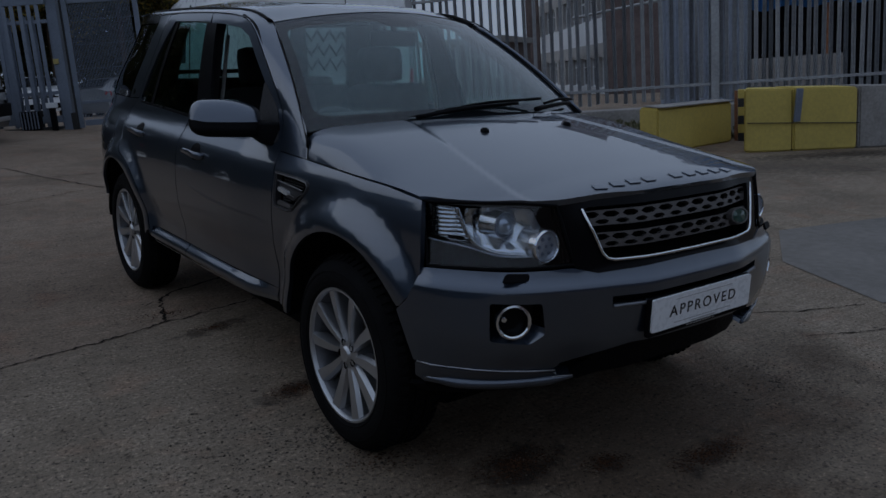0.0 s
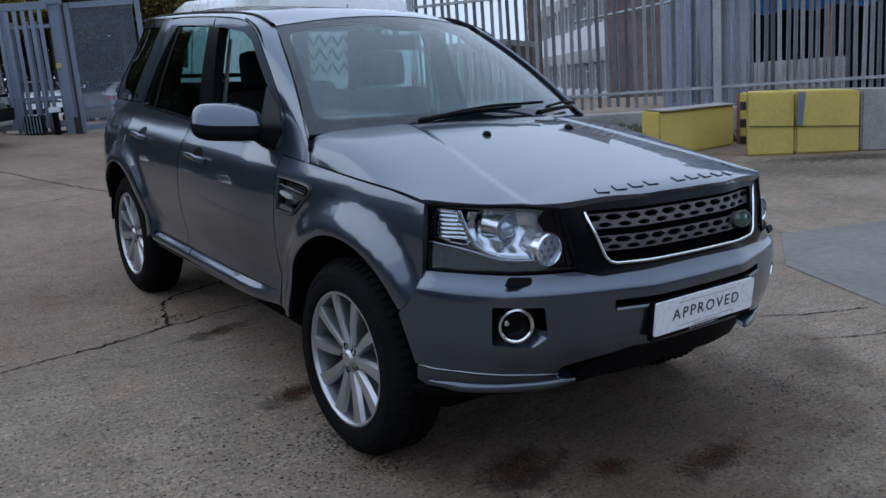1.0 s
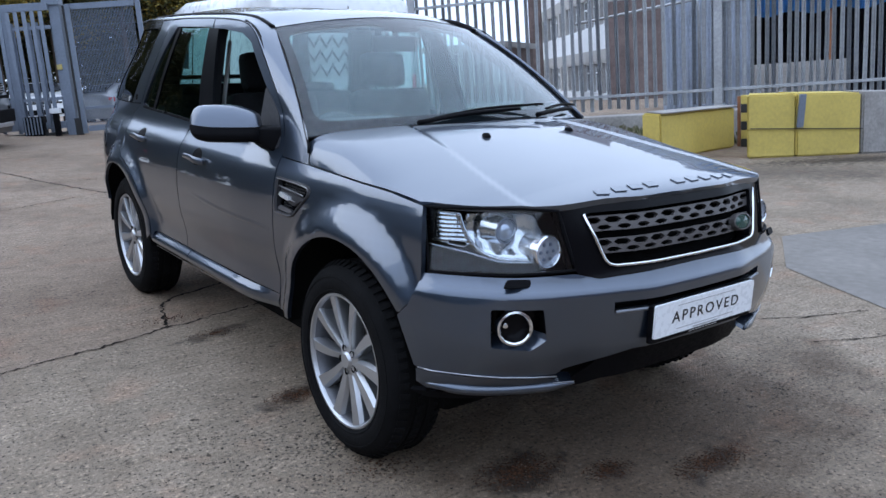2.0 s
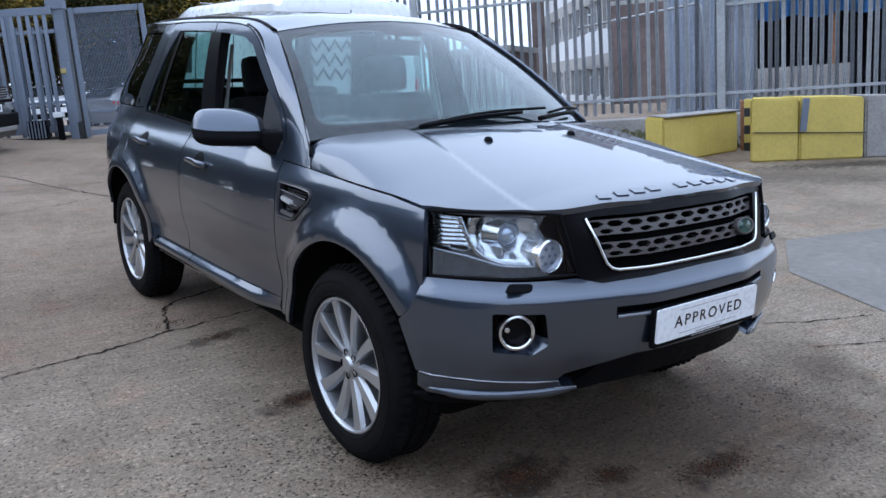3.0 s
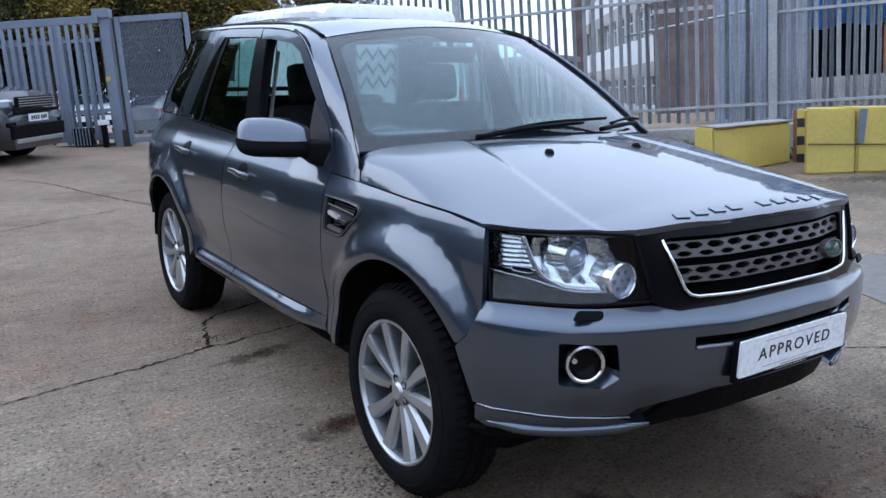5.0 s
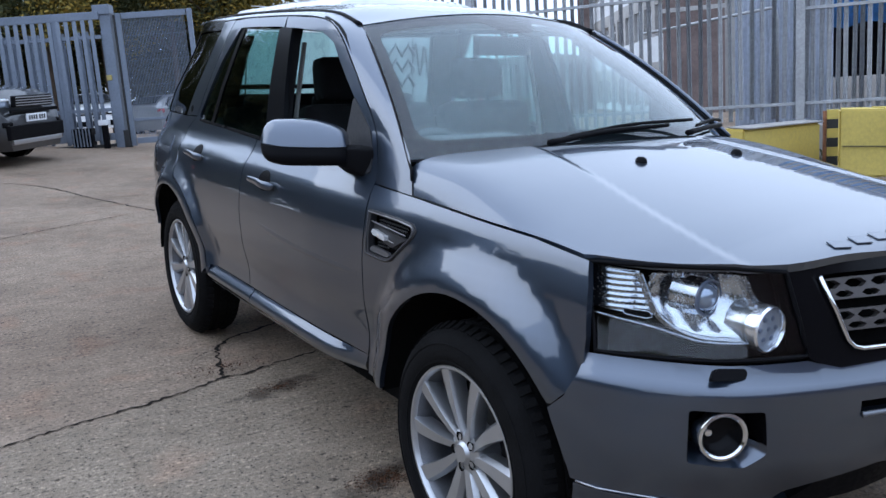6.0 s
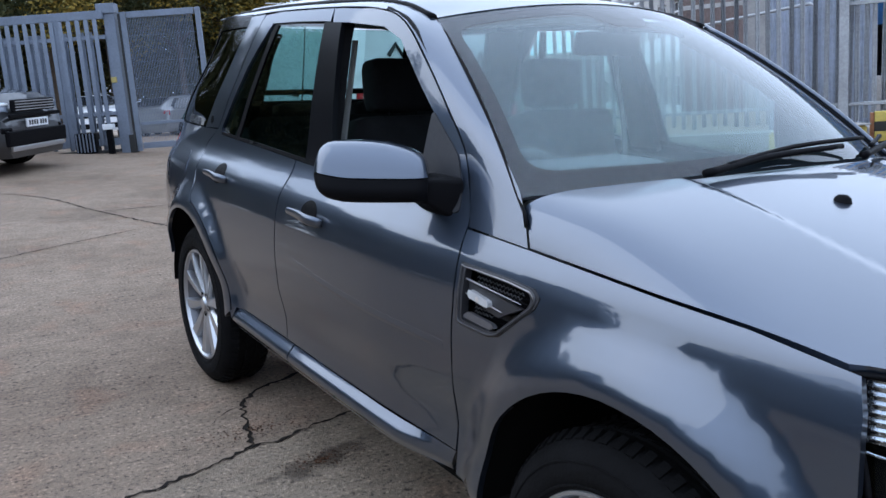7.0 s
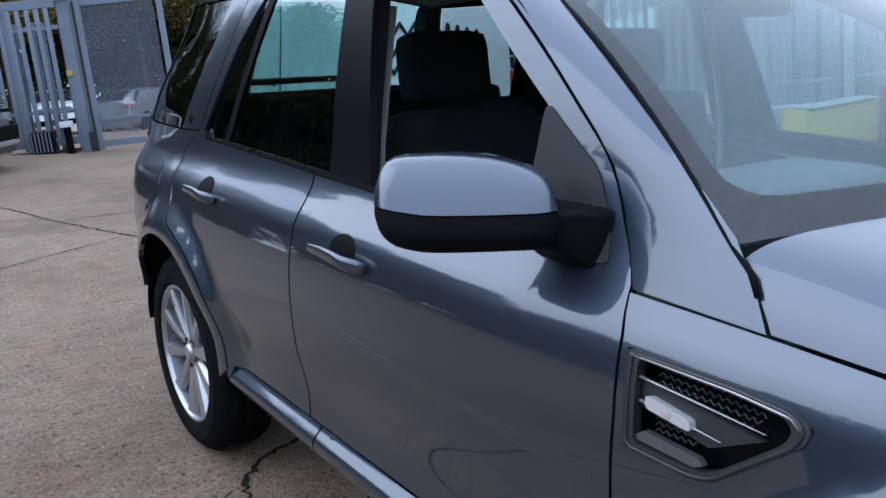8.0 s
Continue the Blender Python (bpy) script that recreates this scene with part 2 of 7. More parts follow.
def concrete_ground():
    """Worn aggregate concrete: pale matrix, pebbles, dark stains, damp and painted shade under the car's nose."""
    m = bpy.data.materials.new("worn yard concrete")
    m.use_nodes = True
    n, l = m.node_tree.nodes, m.node_tree.links
    b = n["Principled BSDF"]
    tc = n.new("ShaderNodeTexCoord")

    def tex(kind, scale, detail=4.0):
        t = n.new(kind)
        t.inputs["Scale"].default_value = scale
        if "Detail" in t.inputs:
            t.inputs["Detail"].default_value = detail
        l.new(tc.outputs["Object"], t.inputs["Vector"])
        return t

    def ramp(src, stops):
        r = n.new("ShaderNodeValToRGB")
        for i, (p, c) in enumerate(stops):
            e = r.color_ramp.elements[i] if i < 2 else r.color_ramp.elements.new(p)
            e.position, e.color = p, (*c, 1)
        l.new(src, r.inputs["Fac"])
        return r.outputs[0]

    def mixed(a, c, fac, how="MIX"):
        x = n.new("ShaderNodeMix")
        x.data_type, x.blend_type = "RGBA", how
        l.new(a, x.inputs[6]), l.new(c, x.inputs[7])
        if isinstance(fac, float):
            x.inputs[0].default_value = fac
        else:
            l.new(fac, x.inputs[0])
        return x.outputs[2]

    base = ramp(tex("ShaderNodeTexNoise", 0.55, 6).outputs["Fac"], [(0.30, (0.127, 0.093, 0.068)), (0.52, (0.157, 0.119, 0.089)), (0.72, (0.190, 0.149, 0.114))])
    # the bay nearer the yard's mouth was cast later, of a greyer mix; the long crack runs along their joint
    xyz, slope, wobble, joint = n.new("ShaderNodeSeparateXYZ"), n.new("ShaderNodeMath"), n.new("ShaderNodeMath"), n.new("ShaderNodeMath")
    l.new(tc.outputs["Object"], xyz.inputs[0])
    slope.operation, wobble.operation, joint.operation = "MULTIPLY_ADD", "SUBTRACT", "MULTIPLY_ADD"
    slope.inputs[1].default_value, slope.inputs[2].default_value = 0.29, 2.12
    joint.inputs[1].default_value, joint.inputs[2].default_value = 9.0, 0.5
    l.new(xyz.outputs["X"], slope.inputs[0]), l.new(slope.outputs[0], wobble.inputs[0]), l.new(xyz.outputs["Y"], wobble.inputs[1]), l.new(wobble.outputs[0], joint.inputs[0])
    grey = ramp(tex("ShaderNodeTexNoise", 0.8, 6).outputs["Fac"], [(0.30, (0.134, 0.106, 0.080)), (0.52, (0.166, 0.133, 0.101)), (0.72, (0.203, 0.166, 0.129))])
    base = mixed(base, grey, ramp(joint.outputs[0], [(0.0, (0, 0, 0)), (1.0, (1, 1, 1))]))
    mottled = ramp(tex("ShaderNodeTexNoise", 7, 6).outputs["Fac"], [(0.30, (0.84, 0.82, 0.80)), (0.55, (1, 1, 1)), (0.75, (1.10, 1.09, 1.08))])
    col = mixed(base, mottled, 1.0, "MULTIPLY")
    # faint rust-pink blooms
    bloom = ramp(tex("ShaderNodeTexNoise", 3.1, 5).outputs["Fac"], [(0.55, (1, 1, 1)), (0.70, (1.10, 0.94, 0.88))])
    col = mixed(col, bloom, 0.8, "MULTIPLY")
    # brushed streaks across the bay
    drag, brush = n.new("ShaderNodeMapping"), n.new("ShaderNodeTexNoise")
    drag.inputs["Rotation"].default_value, drag.inputs["Scale"].default_value = (0, 0, radians(-17)), (5.0, 34.0, 1.0)
    brush.inputs["Scale"].default_value, brush.inputs["Detail"].default_value = 1.0, 5.0
    l.new(tc.outputs["Object"], drag.inputs["Vector"]), l.new(drag.outputs[0], brush.inputs["Vector"])
    col = mixed(col, ramp(brush.outputs["Fac"], [(0.34, (0.72, 0.71, 0.70)), (0.50, (1, 1, 1)), (0.68, (1.22, 1.21, 1.20))]), 0.5, "MULTIPLY")
    # sand grains, small stones and open pits at three sizes
    stones = tex("ShaderNodeTexVoronoi", 150)
    stones.inputs["Randomness"].default_value = 1.0
    pebble = ramp(stones.outputs["Color"], [(0.1, (0.45, 0.44, 0.43)), (0.5, (1.0, 0.99, 0.97)), (0.92, (1.85, 1.82, 1.76))])
    col = mixed(col, pebble, 0.60, "MULTIPLY")
    grit = ramp(tex("ShaderNodeTexNoise", 58, 8).outputs["Fac"], [(0.33, (0.26, 0.25, 0.24)), (0.43, (0.95, 0.95, 0.95)), (0.57, (1.0, 1.0, 1.0)), (0.70, (1.9, 1.86, 1.8))])
    col = mixed(col, grit, 0.85, "MULTIPLY")
    pits = ramp(tex("ShaderNodeTexNoise", 27, 9).outputs["Fac"], [(0.30, (0.16, 0.145, 0.13)), (0.40, (1, 1, 1))])
    gate = ramp(tex("ShaderNodeTexNoise", 2.6, 5).outputs["Fac"], [(0.40, (0.15, 0.15, 0.15)), (0.60, (1, 1, 1))])
    col = mixed(col, mixed(col, pits, 1.0, "MULTIPLY"), gate)
    chips = ramp(tex("ShaderNodeTexVoronoi", 36).outputs["Distance"], [(0.05, (2.6, 2.55, 2.45)), (0.13, (1.03, 1.03, 1.03))])
    col = mixed(col, chips, 0.8, "MULTIPLY")
    stain = ramp(tex("ShaderNodeTexNoise", 0.9, 7).outputs["Fac"], [(0.54, (1, 1, 1)), (0.66, (0.62, 0.60, 0.58))])
    col = mixed(col, stain, 0.6, "MULTIPLY")
    # wet brown dirt lies in ragged patches; three more darken the ground before the blocks
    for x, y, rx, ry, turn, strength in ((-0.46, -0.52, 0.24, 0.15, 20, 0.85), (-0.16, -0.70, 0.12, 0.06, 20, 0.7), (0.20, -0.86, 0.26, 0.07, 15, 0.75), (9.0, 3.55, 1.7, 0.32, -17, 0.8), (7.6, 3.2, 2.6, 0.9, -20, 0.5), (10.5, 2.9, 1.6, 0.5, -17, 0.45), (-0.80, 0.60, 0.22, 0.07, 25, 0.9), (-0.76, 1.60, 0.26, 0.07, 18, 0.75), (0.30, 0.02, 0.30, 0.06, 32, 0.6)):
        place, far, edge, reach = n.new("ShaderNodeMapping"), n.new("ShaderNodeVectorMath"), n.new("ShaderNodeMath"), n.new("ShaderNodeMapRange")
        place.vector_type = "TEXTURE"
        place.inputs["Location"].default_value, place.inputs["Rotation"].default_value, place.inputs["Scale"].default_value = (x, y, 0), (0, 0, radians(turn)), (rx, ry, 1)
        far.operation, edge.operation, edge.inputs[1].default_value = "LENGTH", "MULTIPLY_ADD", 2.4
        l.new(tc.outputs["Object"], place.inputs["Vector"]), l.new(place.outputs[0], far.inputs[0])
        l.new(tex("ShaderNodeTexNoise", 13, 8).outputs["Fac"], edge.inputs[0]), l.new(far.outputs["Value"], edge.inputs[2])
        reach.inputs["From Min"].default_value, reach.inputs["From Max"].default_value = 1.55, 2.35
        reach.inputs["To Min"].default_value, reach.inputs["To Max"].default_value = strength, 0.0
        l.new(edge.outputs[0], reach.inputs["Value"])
        browned = n.new("ShaderNodeMix")
        browned.data_type, browned.inputs[7].default_value = "RGBA", (0.022, 0.0145, 0.009, 1)
        l.new(reach.outputs[0], browned.inputs[0]), l.new(col, browned.inputs[6])
        col = browned.outputs[2]
    # one broad damp, oily patch with a ragged rim, and the car's nose shadow painted in
    shift, dist, ragged, rim = n.new("ShaderNodeMapping"), n.new("ShaderNodeVectorMath"), n.new("ShaderNodeMath"), tex("ShaderNodeTexNoise", 2.2, 8)
    shift.inputs["Location"].default_value, shift.inputs["Rotation"].default_value, shift.inputs["Scale"].default_value = (0.18, 0.55, 0), (0, 0, radians(-35)), (0.62, 1.0, 1)
    dist.operation, ragged.operation = "LENGTH", "MULTIPLY_ADD"
    ragged.inputs[1].default_value = 1.5
    l.new(tc.outputs["Object"], shift.inputs["Vector"]), l.new(shift.outputs[0], dist.inputs[0])
    l.new(rim.outputs["Fac"], ragged.inputs[0]), l.new(dist.outputs["Value"], ragged.inputs[2])
    damp = ramp(ragged.outputs[0], [(0.0, (0.34, 0.295, 0.26)), (0.62, (0.44, 0.39, 0.35)), (1.0, (1, 1, 1))])
    l.new(ragged.outputs[0], damp.node.inputs["Fac"])
    scale = n.new("ShaderNodeMath")
    scale.operation, scale.inputs[1].default_value = "MULTIPLY", 0.55
    l.new(ragged.outputs[0], scale.inputs[0]), l.new(scale.outputs[0], damp.node.inputs["Fac"])
    col = mixed(col, damp, 1.0, "MULTIPLY")
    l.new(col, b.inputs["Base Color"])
    b.inputs["Roughness"].default_value, b.inputs["Specular IOR Level"].default_value = 0.82, 0.3
    bp, bp2 = n.new("ShaderNodeBump"), n.new("ShaderNodeBump")
    bp.inputs["Strength"].default_value, bp.inputs["Distance"].default_value = 0.6, 0.006
    bp2.inputs["Strength"].default_value, bp2.inputs["Distance"].default_value = 0.5, 0.012
    l.new(stones.outputs["Distance"], bp.inputs["Height"])
    l.new(tex("ShaderNodeTexNoise", 18, 6).outputs["Fac"], bp2.inputs["Height"])
    l.new(bp.outputs[0], bp2.inputs["Normal"]), l.new(bp2.outputs[0], b.inputs["Normal"])
    return m


CONCRETE = concrete_ground()
CRACK = material("dark crack filling", (0.016, 0.013, 0.011), 0.95, spec=0.1, noise_scale=10, vary=0.4, bump=0.4)
PALE_SLAB = material("smooth grey concrete bay", (0.178, 0.163, 0.148), 0.9, spec=0.2, noise_scale=1.5, vary=0.22, bump=0.3, bump_scale=70)


# ---- builders ----
def mesh_of(bm, name, mat, smooth=False):
    me = bpy.data.meshes.new(name)
    bmesh.ops.recalc_face_normals(bm, faces=bm.faces[:])
    bm.to_mesh(me)
    bm.free()
    for p in me.polygons:
        p.use_smooth = smooth
    me.materials.append(mat)
    return me


def part(name, bm, mat, parent=None, label="", smooth=False, at=None):
    """One mesh object under a thing or a part, from a bmesh or a mesh."""
    me = bm if isinstance(bm, bpy.types.Mesh) else mesh_of(bm, name, mat, smooth)
    ob = new(name, me)
    ob.parent = parent
    if at is not None:
        ob.matrix_basis = at
    if label:
        ob["label"] = label
    return ob


def thing(name, label, category, at=Matrix(), group="", kind=""):
    ob = new(name)
    ob.matrix_basis = at
    return tagged(ob, label, category, group, kind)


def shade_by_angle(me, degrees=35):
    """Smooth faces, with hard edges where they meet at more than the angle."""
    bm = bmesh.new()
    bm.from_mesh(me)
    lim = radians(degrees)
    for e in bm.edges:
        if len(e.link_faces) == 2 and e.calc_face_angle(0) > lim:
            e.smooth = False
    for fc in bm.faces:
        fc.smooth = True
    bm.to_mesh(me)
    bm.free()
    return me


def solid(bm, name, mat, degrees=35):
    return shade_by_angle(mesh_of(bm, name, mat), degrees)


def add_box(bm, size, at=Matrix(), bevel=0.0):
    r = bmesh.ops.create_cube(bm, size=1.0, matrix=at @ Matrix.Diagonal((*size, 1)))
    if bevel:
        es = list({e for v in r["verts"] for e in v.link_edges})
        bmesh.ops.bevel(bm, geom=es, offset=bevel, segments=2, affect="EDGES", profile=0.6)
    return bm


def box(size, at=Matrix(), bevel=0.0):
    return add_box(bmesh.new(), size, at, bevel)


def add_tube(bm, pts, radius, sides=8, closed=False, cap=True, squash=1.0):
    """A round bar along a line of points; radius may vary from point to point."""
    pts = [Vector(p) for p in pts]
    rad = radius if isinstance(radius, (list, tuple)) else [radius] * len(pts)
    rings, up = [], None
    for i, p in enumerate(pts):
        a = pts[i - 1] if i or closed else p
        c = pts[(i + 1) % len(pts)] if i < len(pts) - 1 or closed else p
        d = (c - a).normalized()
        if up is None:
            up = d.orthogonal().normalized() if abs(d.z) > 0.95 else Vector((0, 0, 1))
        side = d.cross(up).normalized()
        top = side.cross(d).normalized()
        rings.append([bm.verts.new(p + rad[i] * (math.cos(2 * math.pi * k / sides) * side + squash * math.sin(2 * math.pi * k / sides) * top)) for k in range(sides)])
    n = len(rings)
    for i in range(n if closed else n - 1):
        a, c = rings[i], rings[(i + 1) % n]
        for k in range(sides):
            bm.faces.new((a[k], a[(k + 1) % sides], c[(k + 1) % sides], c[k]))
    if cap and not closed:
        bm.faces.new(rings[0][::-1]), bm.faces.new(rings[-1])
    return bm


def tube(pts, radius, sides=8, closed=False, squash=1.0):
    return add_tube(bmesh.new(), pts, radius, sides, closed, True, squash)


def add_lathe(bm, profile, m=Matrix(), steps=48):
    """Turns a profile of (radius, height) round the z axis."""
    rings = []
    for r, h in profile:
        if r < 1e-6:
            rings.append([bm.verts.new(m @ Vector((0, 0, h)))])
        else:
            rings.append([bm.verts.new(m @ Vector((r * math.cos(2 * math.pi * k / steps), r * math.sin(2 * math.pi * k / steps), h))) for k in range(steps)])
    for a, c in zip(rings, rings[1:]):
        for k in range(steps):
            j = (k + 1) % steps
            if len(a) == 1 and len(c) == 1:
                continue
            if len(a) == 1:
                bm.faces.new((a[0], c[j], c[k]))
            elif len(c) == 1:
                bm.faces.new((a[k], a[j], c[0]))
            else:
                bm.faces.new((a[k], a[j], c[j], c[k]))
    return bm


def lathe(profile, m=Matrix(), steps=48):
    return add_lathe(bmesh.new(), profile, m, steps)


def add_prism(bm, outline, depth, m=Matrix(), bevel=0.0):
    """A flat outline in x and y, drawn out along z."""
    a = [bm.verts.new(m @ Vector((x, y, 0))) for x, y in outline]
    b = [bm.verts.new(m @ Vector((x, y, depth))) for x, y in outline]
    n = len(a)
    fs = [bm.faces.new(a[::-1]), bm.faces.new(b)] + [bm.faces.new((a[i], a[(i + 1) % n], b[(i + 1) % n], b[i])) for i in range(n)]
    if bevel:
        bmesh.ops.bevel(bm, geom=list(fs[1].edges), offset=bevel, segments=2, affect="EDGES")
    return bm


def prism(outline, depth, m=Matrix(), bevel=0.0):
    return add_prism(bmesh.new(), outline, depth, m, bevel)


def rounded(points, radius, steps=4):
    """A polygon with its corners rounded."""
    out, n = [], len(points)
    for i in range(n):
        p, a, c = Vector(points[i]), Vector(points[i - 1]), Vector(points[(i + 1) % n])
        u, v = a - p, c - p
        r = min(radius, u.length * 0.45, v.length * 0.45)
        s, e = p + u.normalized() * r, p + v.normalized() * r
        for k in range(steps + 1):
            t = k / steps
            out.append(tuple((1 - t) ** 2 * s + 2 * t * (1 - t) * p + t * t * e))
    return out


def dense(points, step, closed=True):
    """The same line with points no further apart than the step."""
    out, n = [], len(points)
    for i in range(n if closed else n - 1):
        a, c = Vector(points[i]), Vector(points[(i + 1) % n])
        k = max(1, math.ceil((c - a).length / step))
        out += [tuple(a.lerp(c, j / k)) for j in range(k)]
    if not closed:
        out.append(tuple(points[-1]))
    return out


def sweep(points, step=0.03):
    """A smooth open curve through points (Catmull-Rom)."""
    p = [Vector(q) for q in points]
    p = [2 * p[0] - p[1]] + p + [2 * p[-1] - p[-2]]
    out = []
    for i in range(1, len(p) - 2):
        k = max(2, math.ceil((p[i + 1] - p[i]).length / step))
        for j in range(k):
            t = j / k
            out.append(tuple(0.5 * ((2 * p[i]) + (p[i + 1] - p[i - 1]) * t + (2 * p[i - 1] - 5 * p[i] + 4 * p[i + 1] - p[i + 2]) * t * t
                                    + (3 * p[i] - p[i - 1] - 3 * p[i + 1] + p[i + 2]) * t ** 3)))
    out.append(tuple(p[-2]))
    return out


def clean(outline):
    out = []
    for p in outline:
        if not out or (Vector(p) - Vector(out[-1])).length > 1e-4:
            out.append(tuple(p))
    if (Vector(out[0]) - Vector(out[-1])).length < 1e-4:
        out.pop()
    return out


def panel_mesh(name, outline, surf, mat, step=0.035, depth=0.018, holes=(), lift=0.0, mirror=False, sign=1):
    """A shell cut to an outline in a surface's own two coordinates, with turned-in edges. surf(u, v) gives a place in space."""
    loops = [clean(dense(outline, step))] + [clean(dense(h, step)) for h in holes]
    pts, edges = [], []
    for lp in loops:
        s = len(pts)
        pts += [Vector(p) for p in lp]
        edges += [(s + i, s + (i + 1) % len(lp)) for i in range(len(lp))]
    us, vs = [p[0] for p in loops[0]], [p[1] for p in loops[0]]

    def inside(q, lp):
        c, j = False, len(lp) - 1
        for i in range(len(lp)):
            (xi, yi), (xj, yj) = lp[i], lp[j]
            if (yi > q[1]) != (yj > q[1]) and q[0] < (xj - xi) * (q[1] - yi) / (yj - yi) + xi:
                c = not c
            j = i
        return c

    rim = np.array([tuple(p) for p in pts])
    rows = int((max(vs) - min(vs)) / (step * 0.87)) + 1
    for r in range(rows + 1):
        v = min(vs) + r * step * 0.87
        u = min(us) + (0.5 * step if r % 2 else 0)
        while u < max(us):
            q = (u, v)
            if inside(q, loops[0]) and not any(inside(q, h) for h in loops[1:]) and np.min(np.abs(rim - q).sum(1)) > step * 0.55:
                pts.append(Vector(q))
            u += step
    from mathutils.geometry import delaunay_2d_cdt
    vo, _, fo, _, _, _ = delaunay_2d_cdt(pts, edges, [], 0, 1e-6)
    faces = []
    for fc in fo:
        c = sum((Vector(vo[i]) for i in fc), Vector((0, 0))) / 3
        if inside(c, loops[0]) and not any(inside(c, h) for h in loops[1:]):
            faces.append(tuple(fc))

    def frame_at(u, v):
        p = Vector(surf(u, v))
        e = 0.002
        n = (Vector(surf(u + e, v)) - Vector(surf(u - e, v))).cross(Vector(surf(u, v + e)) - Vector(surf(u, v - e)))
        return p, n.normalized() * sign if n.length > 0 else Vector((0, 0, 1))

    ref = [frame_at(*q) for q in vo]
    place = [p + n * lift for p, n in ref]
    normals = [n for _, n in ref]
    verts, tris, norm = list(place), [], list(normals)
    for t in faces:
        a, b, c = (place[i] for i in t)
        if (b - a).cross(c - a).dot(normals[t[0]]) < 0:
            t = t[::-1]
        tris.append(t)
    count = {}
    for t in tris:
        for i in range(3):
            e = (t[i], t[(i + 1) % 3])
            count[tuple(sorted(e))] = None if tuple(sorted(e)) in count else e
    skirt = {}
    for e in count.values():
        if e is None:
            continue
        for i in e:
            if i not in skirt:
                skirt[i] = (len(verts), len(verts) + 1)
                verts += [place[i], place[i] - normals[i] * depth]
                norm += [None, None]
        (a0, a1), (b0, b1) = skirt[e[0]], skirt[e[1]]
        tris.append((b0, a0, a1, b1))
    if mirror:
        verts = [Vector((-v.x, v.y, v.z)) for v in verts]
        tris = [t[::-1] for t in tris]
        norm = [Vector((-n.x, n.y, n.z)) if n is not None else None for n in norm]
    me = bpy.data.meshes.new(name)
    me.from_pydata([tuple(v) for v in verts], [], tris)
    for p in me.polygons:
        p.use_smooth = len(p.vertices) == 3
    me.update()
    loop_normals = []
    for p in me.polygons:
        for i in p.vertices:
            loop_normals.append(tuple(norm[i]) if len(p.vertices) == 3 and norm[i] is not None else tuple(p.normal))
    me.normals_split_custom_set(loop_normals)
    me.materials.append(mat)
    return me


def panel(name, outline, surf, mat, parent, label="", both=True, **kw):
    """The panel on the driver's side, and its twin on the other side."""
    made = [part(name, panel_mesh(name, outline, surf, mat, **kw), mat, parent, label)]
    if both:
        made.append(part(name, panel_mesh(name, outline, surf, mat, mirror=True, **kw), mat, parent, label))
    return made


def smooth_table(xs, ys):
    """A smooth monotone curve through the points of a table."""
    xs, ys = np.array(xs, float), np.array(ys, float)
    h, d = np.diff(xs), np.diff(ys) / np.diff(xs)
    m = np.zeros(len(xs))
    m[0], m[-1] = d[0], d[-1]
    for i in range(1, len(xs) - 1):
        if d[i - 1] * d[i] > 0:
            w1, w2 = 2 * h[i] + h[i - 1], h[i] + 2 * h[i - 1]
            m[i] = (w1 + w2) / (w1 / d[i - 1] + w2 / d[i])

    def value(x):
        x = min(max(x, xs[0]), xs[-1])
        i = min(int(np.searchsorted(xs, x, side="right")) - 1, len(xs) - 2)
        t = (x - xs[i]) / h[i]
        return float((1 + 2 * t) * (1 - t) ** 2 * ys[i] + t * (1 - t) ** 2 * h[i] * m[i]
                     + t * t * (3 - 2 * t) * ys[i + 1] + t * t * (t - 1) * h[i] * m[i + 1])
    return value


ARCH_F, ARCH_R, ARCH_RADIUS = (-0.015, 0.385), (2.635, 0.372), 0.452
half_width = smooth_table([0.30, 0.36, 0.42, 0.47, 0.54, 0.70, 0.80, 0.90, 0.95, 1.00, 1.03, 1.06, 1.10, 1.35, 1.60, 1.70],
                          [0.80, 0.85, 0.875, 0.873, 0.870, 0.896, 0.900, 0.893, 0.884, 0.870, 0.852, 0.829, 0.805, 0.745, 0.672, 0.625])
taper = smooth_table([-0.6, -0.45, -0.2, 0.0, 0.3, 0.6, 1.0, 1.5, 2.6, 3.0, 3.3, 3.5, 3.65], [-0.085, -0.06, -0.04, -0.03, -0.03, -0.025, -0.005, 0, 0, -0.018, -0.065, -0.17, -0.26])


def ease(a, b, v):
    t = min(max((v - a) / (b - a), 0.0), 1.0)
    return t * t * (3 - 2 * t)


def side_x(y, z):
    """Half width of the car's side at a place along it and a height."""
    x = half_width(z) + taper(y) * (1 + 0.9 * ease(1.15, 1.6, z) * ease(2.2, 3.0, y))
    x -= 0.05 * ease(1.2, 1.6, z) * ease(2.2, 3.2, y)
    for cy, cz in (ARCH_F, ARCH_R):
        r = math.hypot(y - cy, z - cz)
        x += 0.045 * (1 - ease(0.466, 0.590, r)) * ease(0.25, 0.45, z) if r < 0.590 else 0.0
    return x


# ---- the parked car: surfaces ----
def side(y, z):
    return (-side_x(y, z), y, z)


